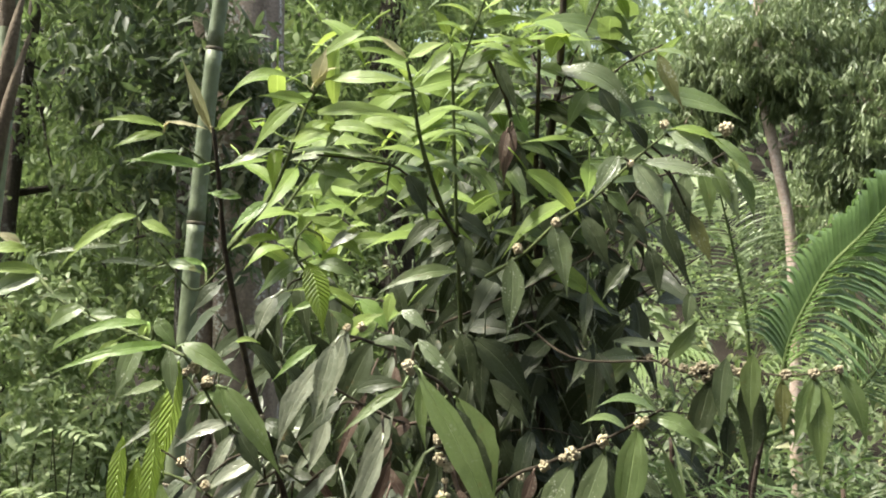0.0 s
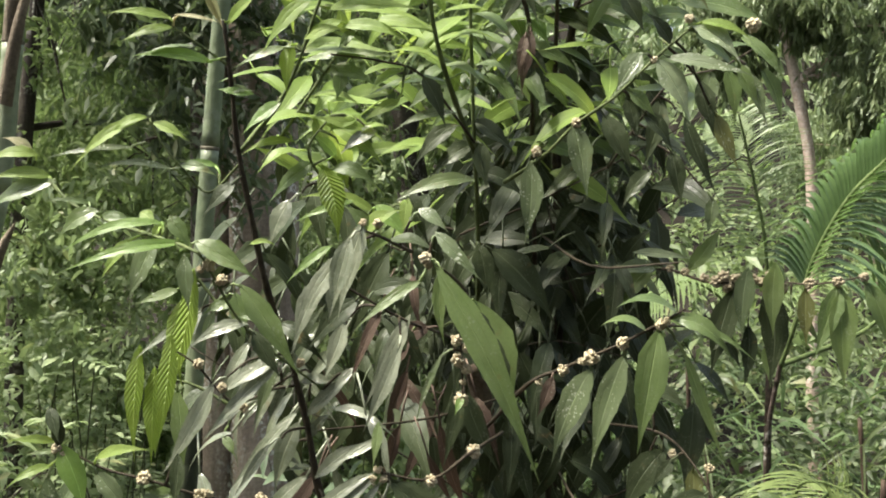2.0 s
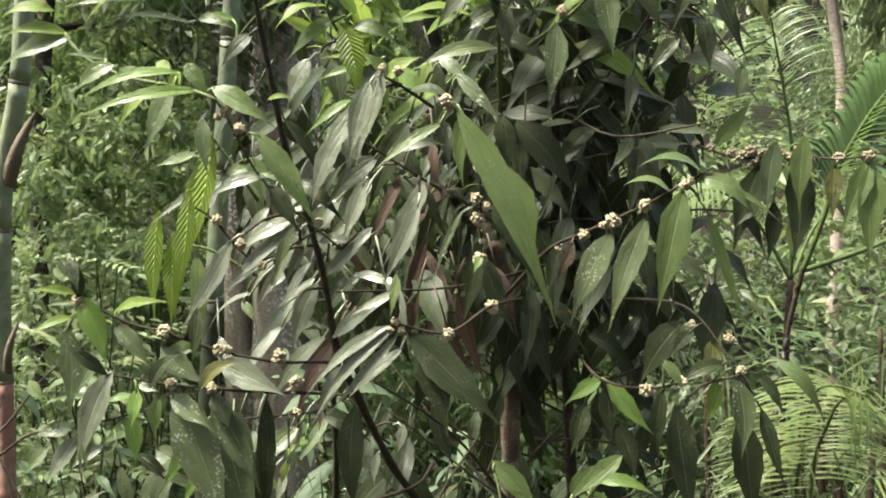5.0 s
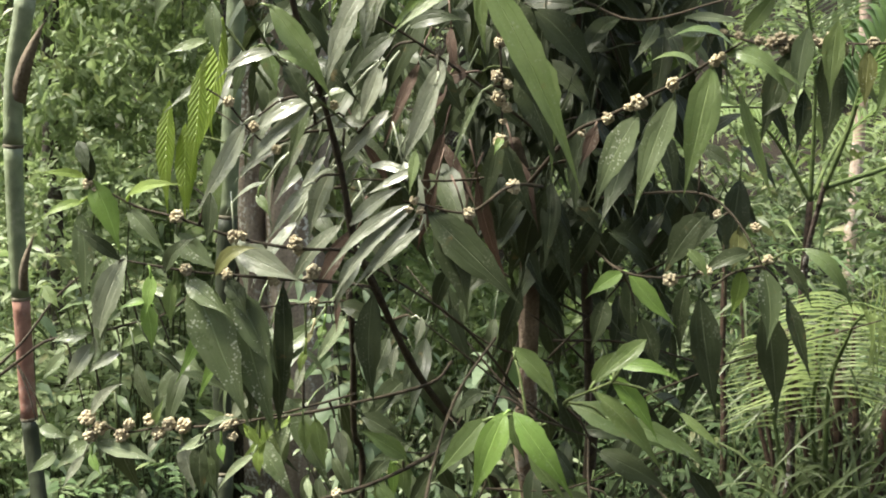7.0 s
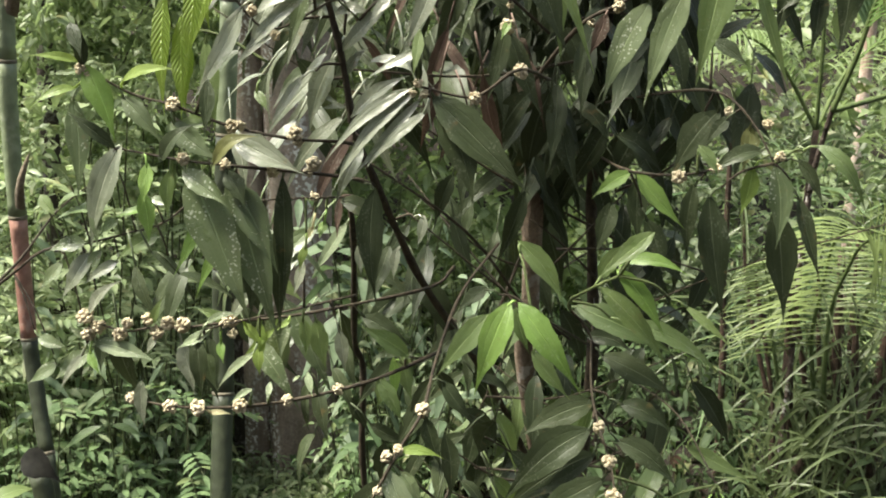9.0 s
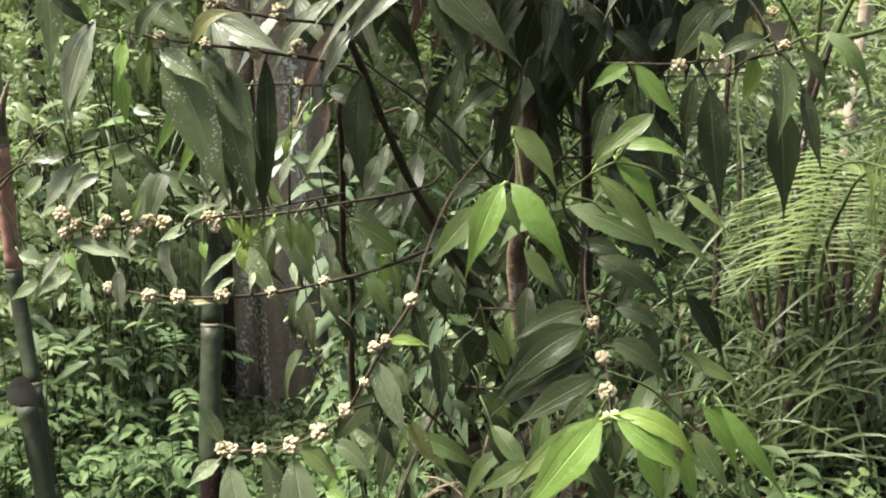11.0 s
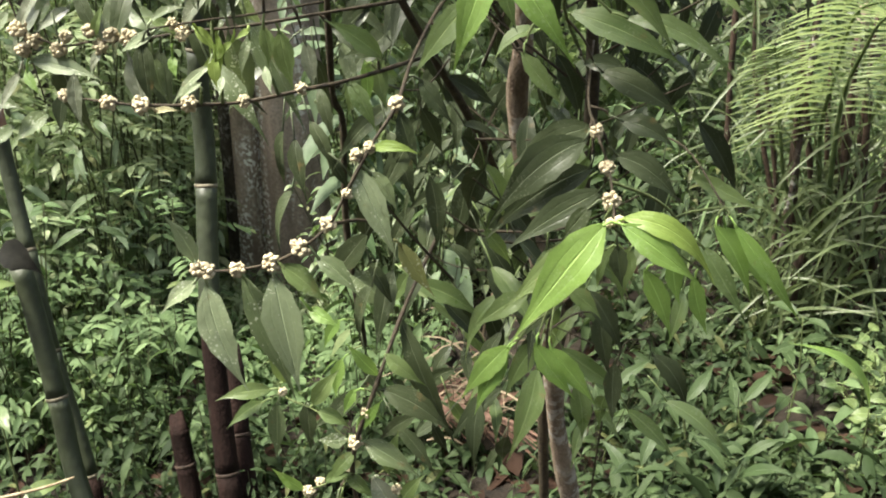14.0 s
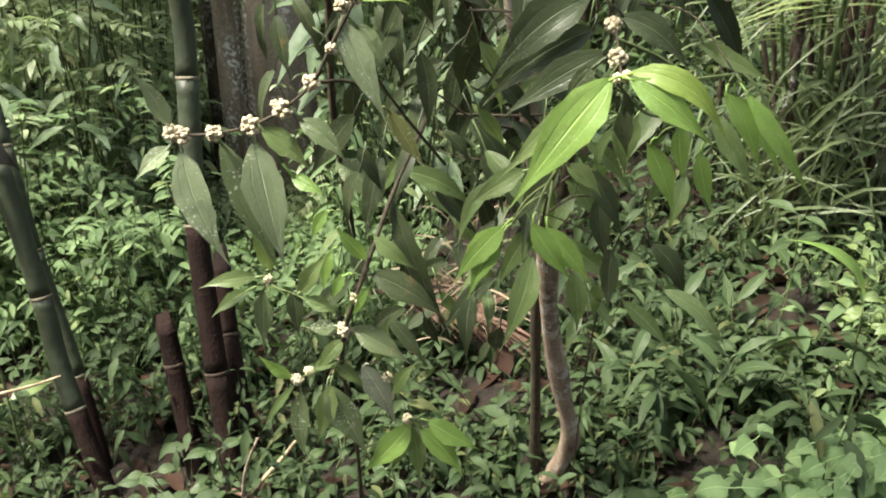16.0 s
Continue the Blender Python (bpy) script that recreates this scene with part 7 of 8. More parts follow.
b = branch([(-0.088, 0.93, 1.425), (-0.094, 0.9, 1.446), (-0.14, 0.868, 1.454), (-0.195, 0.865, 1.464), (-0.242, 0.852, 1.483), (-0.279, 0.85, 1.493), (-0.315, 0.84, 1.516)], 0.00198, 0.00099, 'dark')
leaf(b, (-0.321, 0.836, 1.553), (-0.308, 0.824, 1.523), 0.016, 'd', 'f', 0.04)
leaf(b, (-0.211, 0.853, 1.507), (-0.213, 0.841, 1.457), 0.015, 'd', 'f', 0.04)
leaf(b, (-0.316, 0.840, 1.520), (-0.354, 0.821, 1.525), 0.008, 'y', 'f', 0.12)
leaf(b, (-0.321, 0.841, 1.498), (-0.355, 0.818, 1.482), 0.009, 'y', 'f', 0.08)
leaf(b, (-0.315, 0.841, 1.518), (-0.288, 0.832, 1.452), 0.026, 'v', 'f', 0.08)
leaf(b, (-0.315, 0.84, 1.514), (-0.316, 0.835, 1.556), 0.015, 'd', 'f', 0.065)
leaf(b, (-0.284, 0.845, 1.503), (-0.226, 0.831, 1.515), 0.010, 'y', 'f', 0.18)
leaf(b, (-0.287, 0.849, 1.491), (-0.250, 0.841, 1.451), 0.019, 'o', 'f', 0.06)
leaf(b, (-0.327, 0.841, 1.490), (-0.325, 0.829, 1.400), 0.021, 'o', 'f', 0.04)
leaf(b, (-0.195, 0.865, 1.454), (-0.128, 0.854, 1.425), 0.033, 's', 'f', 0.08)
leaf(b, (-0.246, 0.852, 1.469), (-0.201, 0.847, 1.435), 0.029, 'o', 'f', 0.06)
leaf(b, (-0.211, 0.86, 1.467), (-0.252, 0.855, 1.454), 0.014, 'g', 'f', 0.13)
leaf(b, (-0.316, 0.844, 1.510), (-0.346, 0.835, 1.508), 0.005, 'g', 'f', 0.05)
cluster(b, (-0.317, 0.84, 1.514), 0.0054)
cluster(b, (-0.311, 0.841, 1.509), 0.0038)
cluster(b, (-0.242, 0.852, 1.484), 0.0063)
cluster(b, (-0.195, 0.865, 1.464), 0.0064)
cluster(b, (-0.187, 0.865, 1.465), 0.0042)
cluster(b, (-0.139, 0.868, 1.459), 0.0063)
cluster(b, (-0.137, 0.872, 1.451), 0.0047)
b = branch([(-0.08, 0.95, 1.398), (-0.105, 0.9, 1.415), (-0.158, 0.86, 1.427), (-0.196, 0.85, 1.432), (-0.232, 0.84, 1.437), (-0.287, 0.83, 1.448)], 0.00198, 0.00099, 'dark')
leaf(b, (-0.260, 0.830, 1.436), (-0.263, 0.818, 1.400), 0.017, 'v', 'f', 0.04)
leaf(b, (-0.232, 0.836, 1.429), (-0.189, 0.824, 1.400), 0.024, 'o', 'f', 0.06)
leaf(b, (-0.197, 0.846, 1.428), (-0.177, 0.834, 1.396), 0.025, 'd', 'f', 0.05)
leaf(b, (-0.306, 0.826, 1.404), (-0.304, 0.814, 1.362), 0.013, 'o', 'f', 0.05)
leaf(b, (-0.213, 0.844, 1.398), (-0.245, 0.832, 1.332), 0.014, 'v', 'f', 0.06)
leaf(b, (-0.193, 0.848, 1.420), (-0.150, 0.836, 1.337), 0.033, 'o', 'f', 0.06)
leaf(b, (-0.282, 0.831, 1.452), (-0.312, 0.818, 1.356), 0.025, 's', 'f', 0.08)
leaf(b, (-0.269, 0.835, 1.409), (-0.262, 0.825, 1.364), 0.020, 'v', 'f', 0.05)
leaf(b, (-0.243, 0.837, 1.429), (-0.245, 0.832, 1.385), 0.015, 'g', 'f', 0.03)
leaf(b, (-0.228, 0.841, 1.434), (-0.174, 0.824, 1.295), 0.040, 'o', 'f', 0.06)
leaf(b, (-0.193, 0.850, 1.428), (-0.151, 0.832, 1.278), 0.039, 'o', 'f', 0.05)
leaf(b, (-0.151, 0.865, 1.422), (-0.151, 0.85, 1.299), 0.018, 'd', 'f', 0.039)
leaf(b, (-0.208, 0.846, 1.431), (-0.164, 0.84, 1.459), 0.014, 'b', 'f', 0.26)
leaf(b, (-0.072, 0.900, 1.406), (-0.069, 0.885, 1.295), 0.026, 'd', 'f', 0.04)
leaf(b, (-0.287, 0.83, 1.447), (-0.325, 0.823, 1.479), 0.012, 'd', 'f', 0.13)
leaf(b, (-0.251, 0.836, 1.435), (-0.217, 0.831, 1.47), 0.016, 'd', 'f', 0.13)
leaf(b, (-0.240, 0.840, 1.432), (-0.248, 0.835, 1.396), 0.015, 'g', 'f', 0.04)
cluster(b, (-0.232, 0.84, 1.438), 0.0058)
cluster(b, (-0.198, 0.85, 1.432), 0.0053)
cluster(b, (-0.158, 0.86, 1.426), 0.0058)
cluster(b, (-0.127, 0.885, 1.429), 0.007)
cluster(b, (-0.131, 0.88, 1.422), 0.0043)
b = branch([(-0.053, 1.02, 1.323), (-0.092, 0.95, 1.38), (-0.127, 0.9, 1.394), (-0.18, 0.87, 1.396)], 0.001452, 0.000924, 'dark')
leaf(b, (-0.200, 0.866, 1.373), (-0.234, 0.854, 1.304), 0.013, 'v', 'f', 0.06)
leaf(b, (-0.152, 0.884, 1.387), (-0.159, 0.872, 1.267), 0.024, 'd', 'f', 0.04)
leaf(b, (-0.179, 0.866, 1.381), (-0.183, 0.854, 1.286), 0.026, 'd', 'f', 0.04)
leaf(b, (-0.121, 0.906, 1.370), (-0.125, 0.894, 1.356), 0.015, 'v', 'f', 0.04)
leaf(b, (-0.136, 0.890, 1.350), (-0.141, 0.878, 1.327), 0.010, 'y', 'f', 0.05)
leaf(b, (-0.130, 0.896, 1.368), (-0.137, 0.892, 1.352), 0.007, 'p', 'f', 0.04)
leaf(b, (-0.11, 0.925, 1.386), (-0.059, 0.918, 1.36), 0.021, 'd', 'f', 0.195)
leaf(b, (-0.157, 0.885, 1.393), (-0.146, 0.881, 1.363), 0.014, 's', 'f', 0.13)
leaf(b, (-0.177, 0.87, 1.396), (-0.22, 0.86, 1.384), 0.014, 'g', 'u', 0.195)
cluster(b, (-0.157, 0.885, 1.394), 0.0044)
cluster(b, (-0.13, 0.9, 1.395), 0.0044)
b = branch([(-0.007, 1.08, 1.278), (-0.028, 1.02, 1.272), (-0.108, 0.97, 1.265), (-0.17, 0.95, 1.257), (-0.228, 0.94, 1.252), (-0.276, 0.94, 1.244), (-0.312, 0.937, 1.243), (-0.342, 0.935, 1.239), (-0.38, 0.935, 1.252)], 0.00198, 0.00099, 'dark')
leaf(b, (-0.378, 0.931, 1.217), (-0.362, 0.919, 1.196), 0.012, 'v', 'f', 0.05)
leaf(b, (-0.239, 0.936, 1.232), (-0.233, 0.924, 1.212), 0.013, 'v', 'f', 0.04)
leaf(b, (-0.167, 0.946, 1.255), (-0.180, 0.934, 1.246), 0.007, 'y', 'f', 0.05)
leaf(b, (-0.377, 0.935, 1.254), (-0.334, 0.928, 1.296), 0.012, 's', 'f', 0.13)
leaf(b, (-0.384, 0.935, 1.230), (-0.397, 0.933, 1.241), 0.010, 'l', 'f', 0.05)
leaf(b, (-0.385, 0.935, 1.213), (-0.411, 0.928, 1.173), 0.010, 's', 'f', 0.05)
leaf(b, (-0.375, 0.935, 1.225), (-0.303, 0.928, 1.208), 0.018, 'l', 'f', 0.06)
leaf(b, (-0.282, 0.940, 1.229), (-0.267, 0.931, 1.171), 0.022, 's', 'f', 0.04)
leaf(b, (-0.251, 0.94, 1.237), (-0.242, 0.931, 1.165), 0.025, 'd', 'f', 0.065)
leaf(b, (-0.182, 0.946, 1.245), (-0.222, 0.935, 1.207), 0.008, 'y', 'f', 0.06)
leaf(b, (-0.199, 0.945, 1.253), (-0.198, 0.939, 1.202), 0.013, 'y', 'f', 0.065)
leaf(b, (-0.170, 0.955, 1.247), (-0.180, 0.949, 1.207), 0.010, 'l', 'f', 0.04)
leaf(b, (-0.144, 0.962, 1.251), (-0.132, 0.955, 1.195), 0.027, 'g', 'f', 0.05)
leaf(b, (-0.228, 0.94, 1.25), (-0.265, 0.935, 1.267), 0.012, 'g', 'f', 0.13)
leaf(b, (-0.228, 0.94, 1.254), (-0.189, 0.934, 1.291), 0.014, 's', 'f', 0.13)
leaf(b, (-0.305, 0.936, 1.236), (-0.317, 0.931, 1.213), 0.011, 's', 'f', 0.05)
leaf(b, (-0.097, 0.970, 1.253), (-0.043, 0.963, 1.222), 0.027, 'd', 'f', 0.12)
leaf(b, (-0.063, 0.995, 1.267), (-0.099, 0.989, 1.229), 0.024, 'd', 'f', 0.195)
leaf(b, (-0.312, 0.937, 1.245), (-0.296, 0.933, 1.279), 0.01, 'g', 'f', 0.065)
cluster(b, (-0.38, 0.935, 1.253), 0.0077)
cluster(b, (-0.367, 0.935, 1.243), 0.0071)
cluster(b, (-0.345, 0.935, 1.235), 0.0064)
cluster(b, (-0.336, 0.936, 1.247), 0.0064)
cluster(b, (-0.314, 0.937, 1.252), 0.0063)
cluster(b, (-0.306, 0.937, 1.238), 0.0076)
cluster(b, (-0.294, 0.938, 1.249), 0.0069)
cluster(b, (-0.279, 0.94, 1.246), 0.0075)
cluster(b, (-0.228, 0.94, 1.254), 0.0068)
cluster(b, (-0.38, 0.93, 1.224), 0.0065)
b = branch([(-0.01, 0.92, 1.237), (-0.06, 0.86, 1.233), (-0.097, 0.83, 1.231), (-0.141, 0.817, 1.224), (-0.177, 0.795, 1.227), (-0.212, 0.785, 1.229), (-0.234, 0.777, 1.233), (-0.271, 0.785, 1.235)], 0.00198, 0.00099, 'dark')
leaf(b, (-0.152, 0.804, 1.248), (-0.153, 0.792, 1.234), 0.007, 'l', 'f', 0.04)
leaf(b, (-0.122, 0.818, 1.253), (-0.115, 0.806, 1.233), 0.008, 'l', 'f', 0.04)
leaf(b, (-0.037, 0.880, 1.246), (-0.084, 0.868, 1.280), 0.020, 'g', 'f', 0.08)
leaf(b, (-0.041, 0.880, 1.250), (-0.073, 0.868, 1.246), 0.011, 'o', 'f', 0.08)
leaf(b, (-0.044, 0.892, 1.244), (-0.034, 0.880, 1.200), 0.023, 'g', 'f', 0.04)
leaf(b, (-0.204, 0.786, 1.224), (-0.181, 0.781, 1.226), 0.005, 'p', 'f', 0.05)
leaf(b, (-0.260, 0.783, 1.254), (-0.258, 0.779, 1.209), 0.013, 's', 'f', 0.04)
leaf(b, (-0.166, 0.795, 1.245), (-0.186, 0.793, 1.230), 0.006, 'l', 'f', 0.06)
leaf(b, (-0.064, 0.856, 1.232), (-0.039, 0.85, 1.188), 0.017, 'g', 'f', 0.13)
leaf(b, (-0.06, 0.86, 1.234), (-0.065, 0.856, 1.201), 0.017, 'g', 'f', 0.13)
leaf(b, (-0.053, 0.883, 1.244), (-0.052, 0.878, 1.198), 0.011, 'v', 'f', 0.04)
cluster(b, (-0.271, 0.785, 1.235), 0.0049)
cluster(b, (-0.234, 0.777, 1.233), 0.0058)
cluster(b, (-0.212, 0.785, 1.229), 0.0063)
cluster(b, (-0.178, 0.795, 1.228), 0.0058)
cluster(b, (-0.141, 0.817, 1.225), 0.0059)
cluster(b, (-0.097, 0.83, 1.232), 0.0049)
b = branch([(-0.103, 0.97, 1.276), (-0.161, 0.93, 1.271), (-0.195, 0.9, 1.271), (-0.233, 0.87, 1.269)], 0.00132, 0.000858, 'dark')
leaf(b, (-0.149, 0.934, 1.321), (-0.158, 0.922, 1.287), 0.010, 's', 'f', 0.04)
leaf(b, (-0.231, 0.870, 1.275), (-0.193, 0.865, 1.288), 0.007, 'l', 'f', 0.1)
leaf(b, (-0.239, 0.87, 1.261), (-0.235, 0.862, 1.2), 0.021, 'd', 'f', 0.065)
leaf(b, (-0.234, 0.878, 1.246), (-0.222, 0.870, 1.205), 0.019, 'o', 'f', 0.05)
leaf(b, (-0.203, 0.900, 1.266), (-0.183, 0.896, 1.243), 0.012, 'y', 'f', 0.06)
leaf(b, (-0.197, 0.919, 1.228), (-0.236, 0.908, 1.189), 0.009, 'l', 'f', 0.06)
leaf(b, (-0.191, 0.911, 1.237), (-0.190, 0.906, 1.208), 0.016, 'y', 'f', 0.04)
leaf(b, (-0.152, 0.935, 1.261), (-0.149, 0.930, 1.222), 0.017, 'g', 'f', 0.04)
leaf(b, (-0.119, 0.955, 1.243), (-0.112, 0.947, 1.196), 0.017, 's', 'f', 0.04)
leaf(b, (-0.228, 0.874, 1.266), (-0.262, 0.871, 1.247), 0.011, 'l', 'f', 0.1)
cluster(b, (-0.21, 0.885, 1.26), 0.0048)
cluster(b, (-0.217, 0.885, 1.271), 0.0043)
b = branch([(0.043, 1.1, 1.302), (0.006, 1, 1.273), (-0.01, 0.87, 1.251), (-0.016, 0.797, 1.231), (-0.034, 0.775, 1.204), (-0.051, 0.76, 1.173), (-0.065, 0.755, 1.147), (-0.087, 0.75, 1.128), (-0.111, 0.75, 1.115), (-0.139, 0.75, 1.108), (-0.168, 0.753, 1.104)], 0.001716, 0.00099, 'dark')
leaf(b, (-0.084, 0.746, 1.077), (-0.056, 0.734, 1.068), 0.015, 'v', 'f', 0.08)
leaf(b, (-0.172, 0.753, 1.110), (-0.192, 0.747, 1.155), 0.015, 'l', 'f', 0.05)
leaf(b, (-0.173, 0.753, 1.095), (-0.204, 0.748, 1.067), 0.016, 'l', 'f', 0.05)
leaf(b, (-0.165, 0.750, 1.096), (-0.135, 0.736, 1.004), 0.027, 'l', 'f', 0.05)
leaf(b, (-0.139, 0.762, 1.098), (-0.099, 0.748, 0.987), 0.024, 'o', 'f', 0.06)
leaf(b, (-0.110, 0.748, 1.106), (-0.091, 0.733, 1.004), 0.034, 'l', 'f', 0.04)
leaf(b, (-0.104, 0.750, 1.114), (-0.068, 0.745, 1.082), 0.023, 'g', 'f', 0.06)
leaf(b, (-0.076, 0.751, 1.121), (-0.041, 0.740, 1.092), 0.020, 'o', 'f', 0.08)
leaf(b, (-0.046, 0.768, 1.191), (-0.013, 0.757, 1.116), 0.021, 'l', 'f', 0.04)
leaf(b, (-0.036, 0.771, 1.185), (-0.013, 0.766, 1.153), 0.017, 'o', 'f', 0.08)
leaf(b, (-0.023, 0.850, 1.090), (0.010, 0.840, 1.041), 0.017, 'b', 'f', 0.06)
leaf(b, (-0.035, 0.775, 1.201), (0.005, 0.768, 1.200), 0.009, 'y', 'f', 0.12)
leaf(b, (-0.014, 0.794, 1.227), (0.002, 0.788, 1.178), 0.014, 'd', 'f', 0.065)
leaf(b, (-0.003, 0.843, 1.239), (0.027, 0.837, 1.201), 0.017, 'd', 'f', 0.13)
leaf(b, (0.01, 0.935, 1.255), (-0.032, 0.928, 1.217), 0.02, 'd', 'f', 0.13)
cluster(b, (-0.171, 0.753, 1.106), 0.0063)
cluster(b, (-0.164, 0.753, 1.104), 0.0063)
cluster(b, (-0.139, 0.75, 1.108), 0.0067)
cluster(b, (-0.111, 0.75, 1.115), 0.0066)
cluster(b, (-0.087, 0.75, 1.128), 0.0075)
cluster(b, (-0.092, 0.75, 1.132), 0.0037)
cluster(b, (-0.066, 0.755, 1.147), 0.006)
cluster(b, (-0.051, 0.76, 1.171), 0.0041)
cluster(b, (-0.045, 0.771, 1.198), 0.0055)
cluster(b, (-0.035, 0.775, 1.203), 0.0046)
cluster(b, (-0.016, 0.797, 1.231), 0.0069)
b = branch([(0.166, 1.2, 1.141), (0.101, 0.95, 1.26), (0.075, 0.82, 1.315), (0.06, 0.772, 1.342)], 0.001584, 0.001056, 'dark')
leaf(b, (0.056, 0.770, 1.342), (0.029, 0.755, 1.265), 0.026, 'v', 'f', 0.14)
leaf(b, (0.062, 0.770, 1.342), (0.115, 0.755, 1.271), 0.022, 'v', 'f', 0.16)
leaf(b, (0.061, 0.850, 1.372), (0.104, 0.841, 1.317), 0.020, 'g', 'f', 0.06)
leaf(b, (0.061, 0.8, 1.328), (0.074, 0.795, 1.287), 0.015, 'g', 'f', 0.104)
leaf(b, (0.079, 0.900, 1.249), (0.118, 0.893, 1.203), 0.016, 'g', 'f', 0.06)
leaf(b, (0.038, 0.860, 1.299), (-0.009, 0.853, 1.238), 0.024, 'g', 'f', 0.12)
leaf(b, (0.036, 0.9, 1.311), (0.007, 0.895, 1.286), 0.019, 'd', 'f', 0.156)
leaf(b, (0.096, 0.95, 1.257), (0.054, 0.938, 1.228), 0.021, 'g', 'u', 0.195)
b = branch([(0.17, 1.25, 1.148), (0.116, 0.95, 1.28), (0.131, 0.85, 1.332), (0.149, 0.83, 1.349)], 0.001848, 0.001056, 'green')
leaf(b, (0.176, 0.826, 1.390), (0.130, 0.814, 1.351), 0.016, 'g', 'f', 0.08)
leaf(b, (0.205, 0.826, 1.326), (0.247, 0.814, 1.292), 0.008, 'g', 'f', 0.08)
leaf(b, (0.134, 0.850, 1.339), (0.161, 0.843, 1.376), 0.019, 'g', 'f', 0.1)
leaf(b, (0.152, 0.845, 1.357), (0.209, 0.829, 1.350), 0.012, 'v', 'f', 0.14)
leaf(b, (0.146, 0.835, 1.354), (0.191, 0.827, 1.295), 0.017, 'v', 'f', 0.08)
leaf(b, (0.133, 0.847, 1.334), (0.199, 0.837, 1.261), 0.019, 'g', 'f', 0.07)
leaf(b, (0.124, 0.987, 1.267), (0.234, 0.973, 1.22), 0.028, 'g', 'f', 0.156)
leaf(b, (0.166, 0.92, 1.275), (0.265, 0.906, 1.226), 0.018, 'g', 'f', 0.195)
leaf(b, (0.149, 1.1, 1.191), (0.206, 1.093, 1.175), 0.025, 'd', 'f', 0.195)
leaf(b, (0.157, 1, 1.208), (0.24, 0.989, 1.166), 0.027, 'd', 'f', 0.195)
b = branch([(0.178, 1.3, 1.173), (0.148, 1, 1.183), (0.143, 0.85, 1.196), (0.153, 0.832, 1.171), (0.153, 0.79, 1.159), (0.148, 0.732, 1.165)], 0.001518, 0.000924, 'dark')
leaf(b, (0.152, 0.728, 1.166), (0.212, 0.716, 1.124), 0.021, 'v', 'f', 0.15)
leaf(b, (0.142, 0.730, 1.166), (0.077, 0.716, 1.072), 0.033, 'v', 'f', 0.16)
leaf(b, (0.152, 0.735, 1.167), (0.223, 0.723, 1.122), 0.017, 'y', 'f', 0.3)
leaf(b, (0.143, 0.78, 1.135), (0.068, 0.768, 1.068), 0.022, 'g', 'f', 0.156)
leaf(b, (0.161, 0.8, 1.117), (0.168, 0.796, 1.079), 0.021, 'd', 'f', 0.065)
leaf(b, (0.139, 0.88, 1.179), (0.055, 0.867, 1.1), 0.04, 'd', 'f', 0.182)
leaf(b, (0.145, 0.880, 1.153), (0.054, 0.867, 1.088), 0.033, 'd', 'f', 0.12)
leaf(b, (0.152, 0.850, 1.144), (0.071, 0.839, 1.090), 0.026, 'd', 'f', 0.12)
leaf(b, (0.174, 0.950, 1.175), (0.225, 0.932, 1.154), 0.027, 'd', 'f', 0.12)
leaf(b, (0.165, 0.900, 1.159), (0.227, 0.889, 1.115), 0.027, 'd', 'f', 0.12)
leaf(b, (0.240, 0.850, 1.096), (0.283, 0.838, 1.031), 0.019, 'g', 'f', 0.08)
leaf(b, (0.155, 1.000, 1.153), (0.071, 0.984, 1.113), 0.035, 'd', 'f', 0.12)
leaf(b, (0.138, 0.800, 1.150), (0.114, 0.795, 1.117), 0.018, 'd', 'f', 0.1)
cluster(b, (0.143, 0.85, 1.196), 0.006)
cluster(b, (0.152, 0.832, 1.171), 0.0069)
cluster(b, (0.152, 0.79, 1.159), 0.0067)
cluster(b, (0.146, 0.739, 1.162), 0.0036)
cluster(b, (0.152, 0.739, 1.164), 0.0036)
b = branch([(0.234, 1.25, 1.073), (0.255, 1.05, 1.119), (0.273, 0.92, 1.104)], 0.00132, 0.000858, 'dark')
leaf(b, (0.260, 0.900, 1.095), (0.301, 0.888, 1.021), 0.018, 'v', 'f', 0.08)
leaf(b, (0.278, 0.900, 1.095), (0.351, 0.888, 1.000), 0.017, 'v', 'f', 0.16)
leaf(b, (0.274, 0.920, 1.085), (0.326, 0.908, 1.009), 0.019, 'v', 'f', 0.08)
leaf(b, (0.255, 1.000, 1.106), (0.329, 0.988, 1.072), 0.018, 'g', 'f', 0.06)
leaf(b, (0.182, 0.870, 1.084), (0.180, 0.865, 1.036), 0.026, 'g', 'f', 0.03)
b = branch([(0.161, 1.4, 0.601), (0.128, 1.1, 0.848), (0.127, 0.95, 0.993), (0.134, 0.9, 1.045)], 0.001518, 0.000924, 'dark')
leaf(b, (0.104, 0.920, 0.950), (0.148, 0.912, 0.890), 0.025, 'v', 'f', 0.08)
leaf(b, (0.119, 0.930, 0.940), (0.170, 0.920, 0.879), 0.023, 'v', 'f', 0.1)
leaf(b, (0.080, 0.950, 0.929), (0.030, 0.941, 0.865), 0.030, 'v', 'f', 0.08)
leaf(b, (0.079, 0.950, 0.924), (0.045, 0.939, 0.846), 0.023, 'v', 'f', 0.08)
leaf(b, (0.133, 0.920, 1.013), (0.168, 0.914, 0.983), 0.023, 'g', 'f', 0.1)
leaf(b, (0.098, 0.950, 0.992), (0.040, 0.938, 0.953), 0.026, 'g', 'f', 0.1)
leaf(b, (0.163, 1, 0.971), (0.204, 0.991, 0.898), 0.024, 'd', 'f', 0.104)
leaf(b, (0.176, 0.9, 1.073), (0.184, 0.893, 1.014), 0.024, 'g', 'f', 0.065)
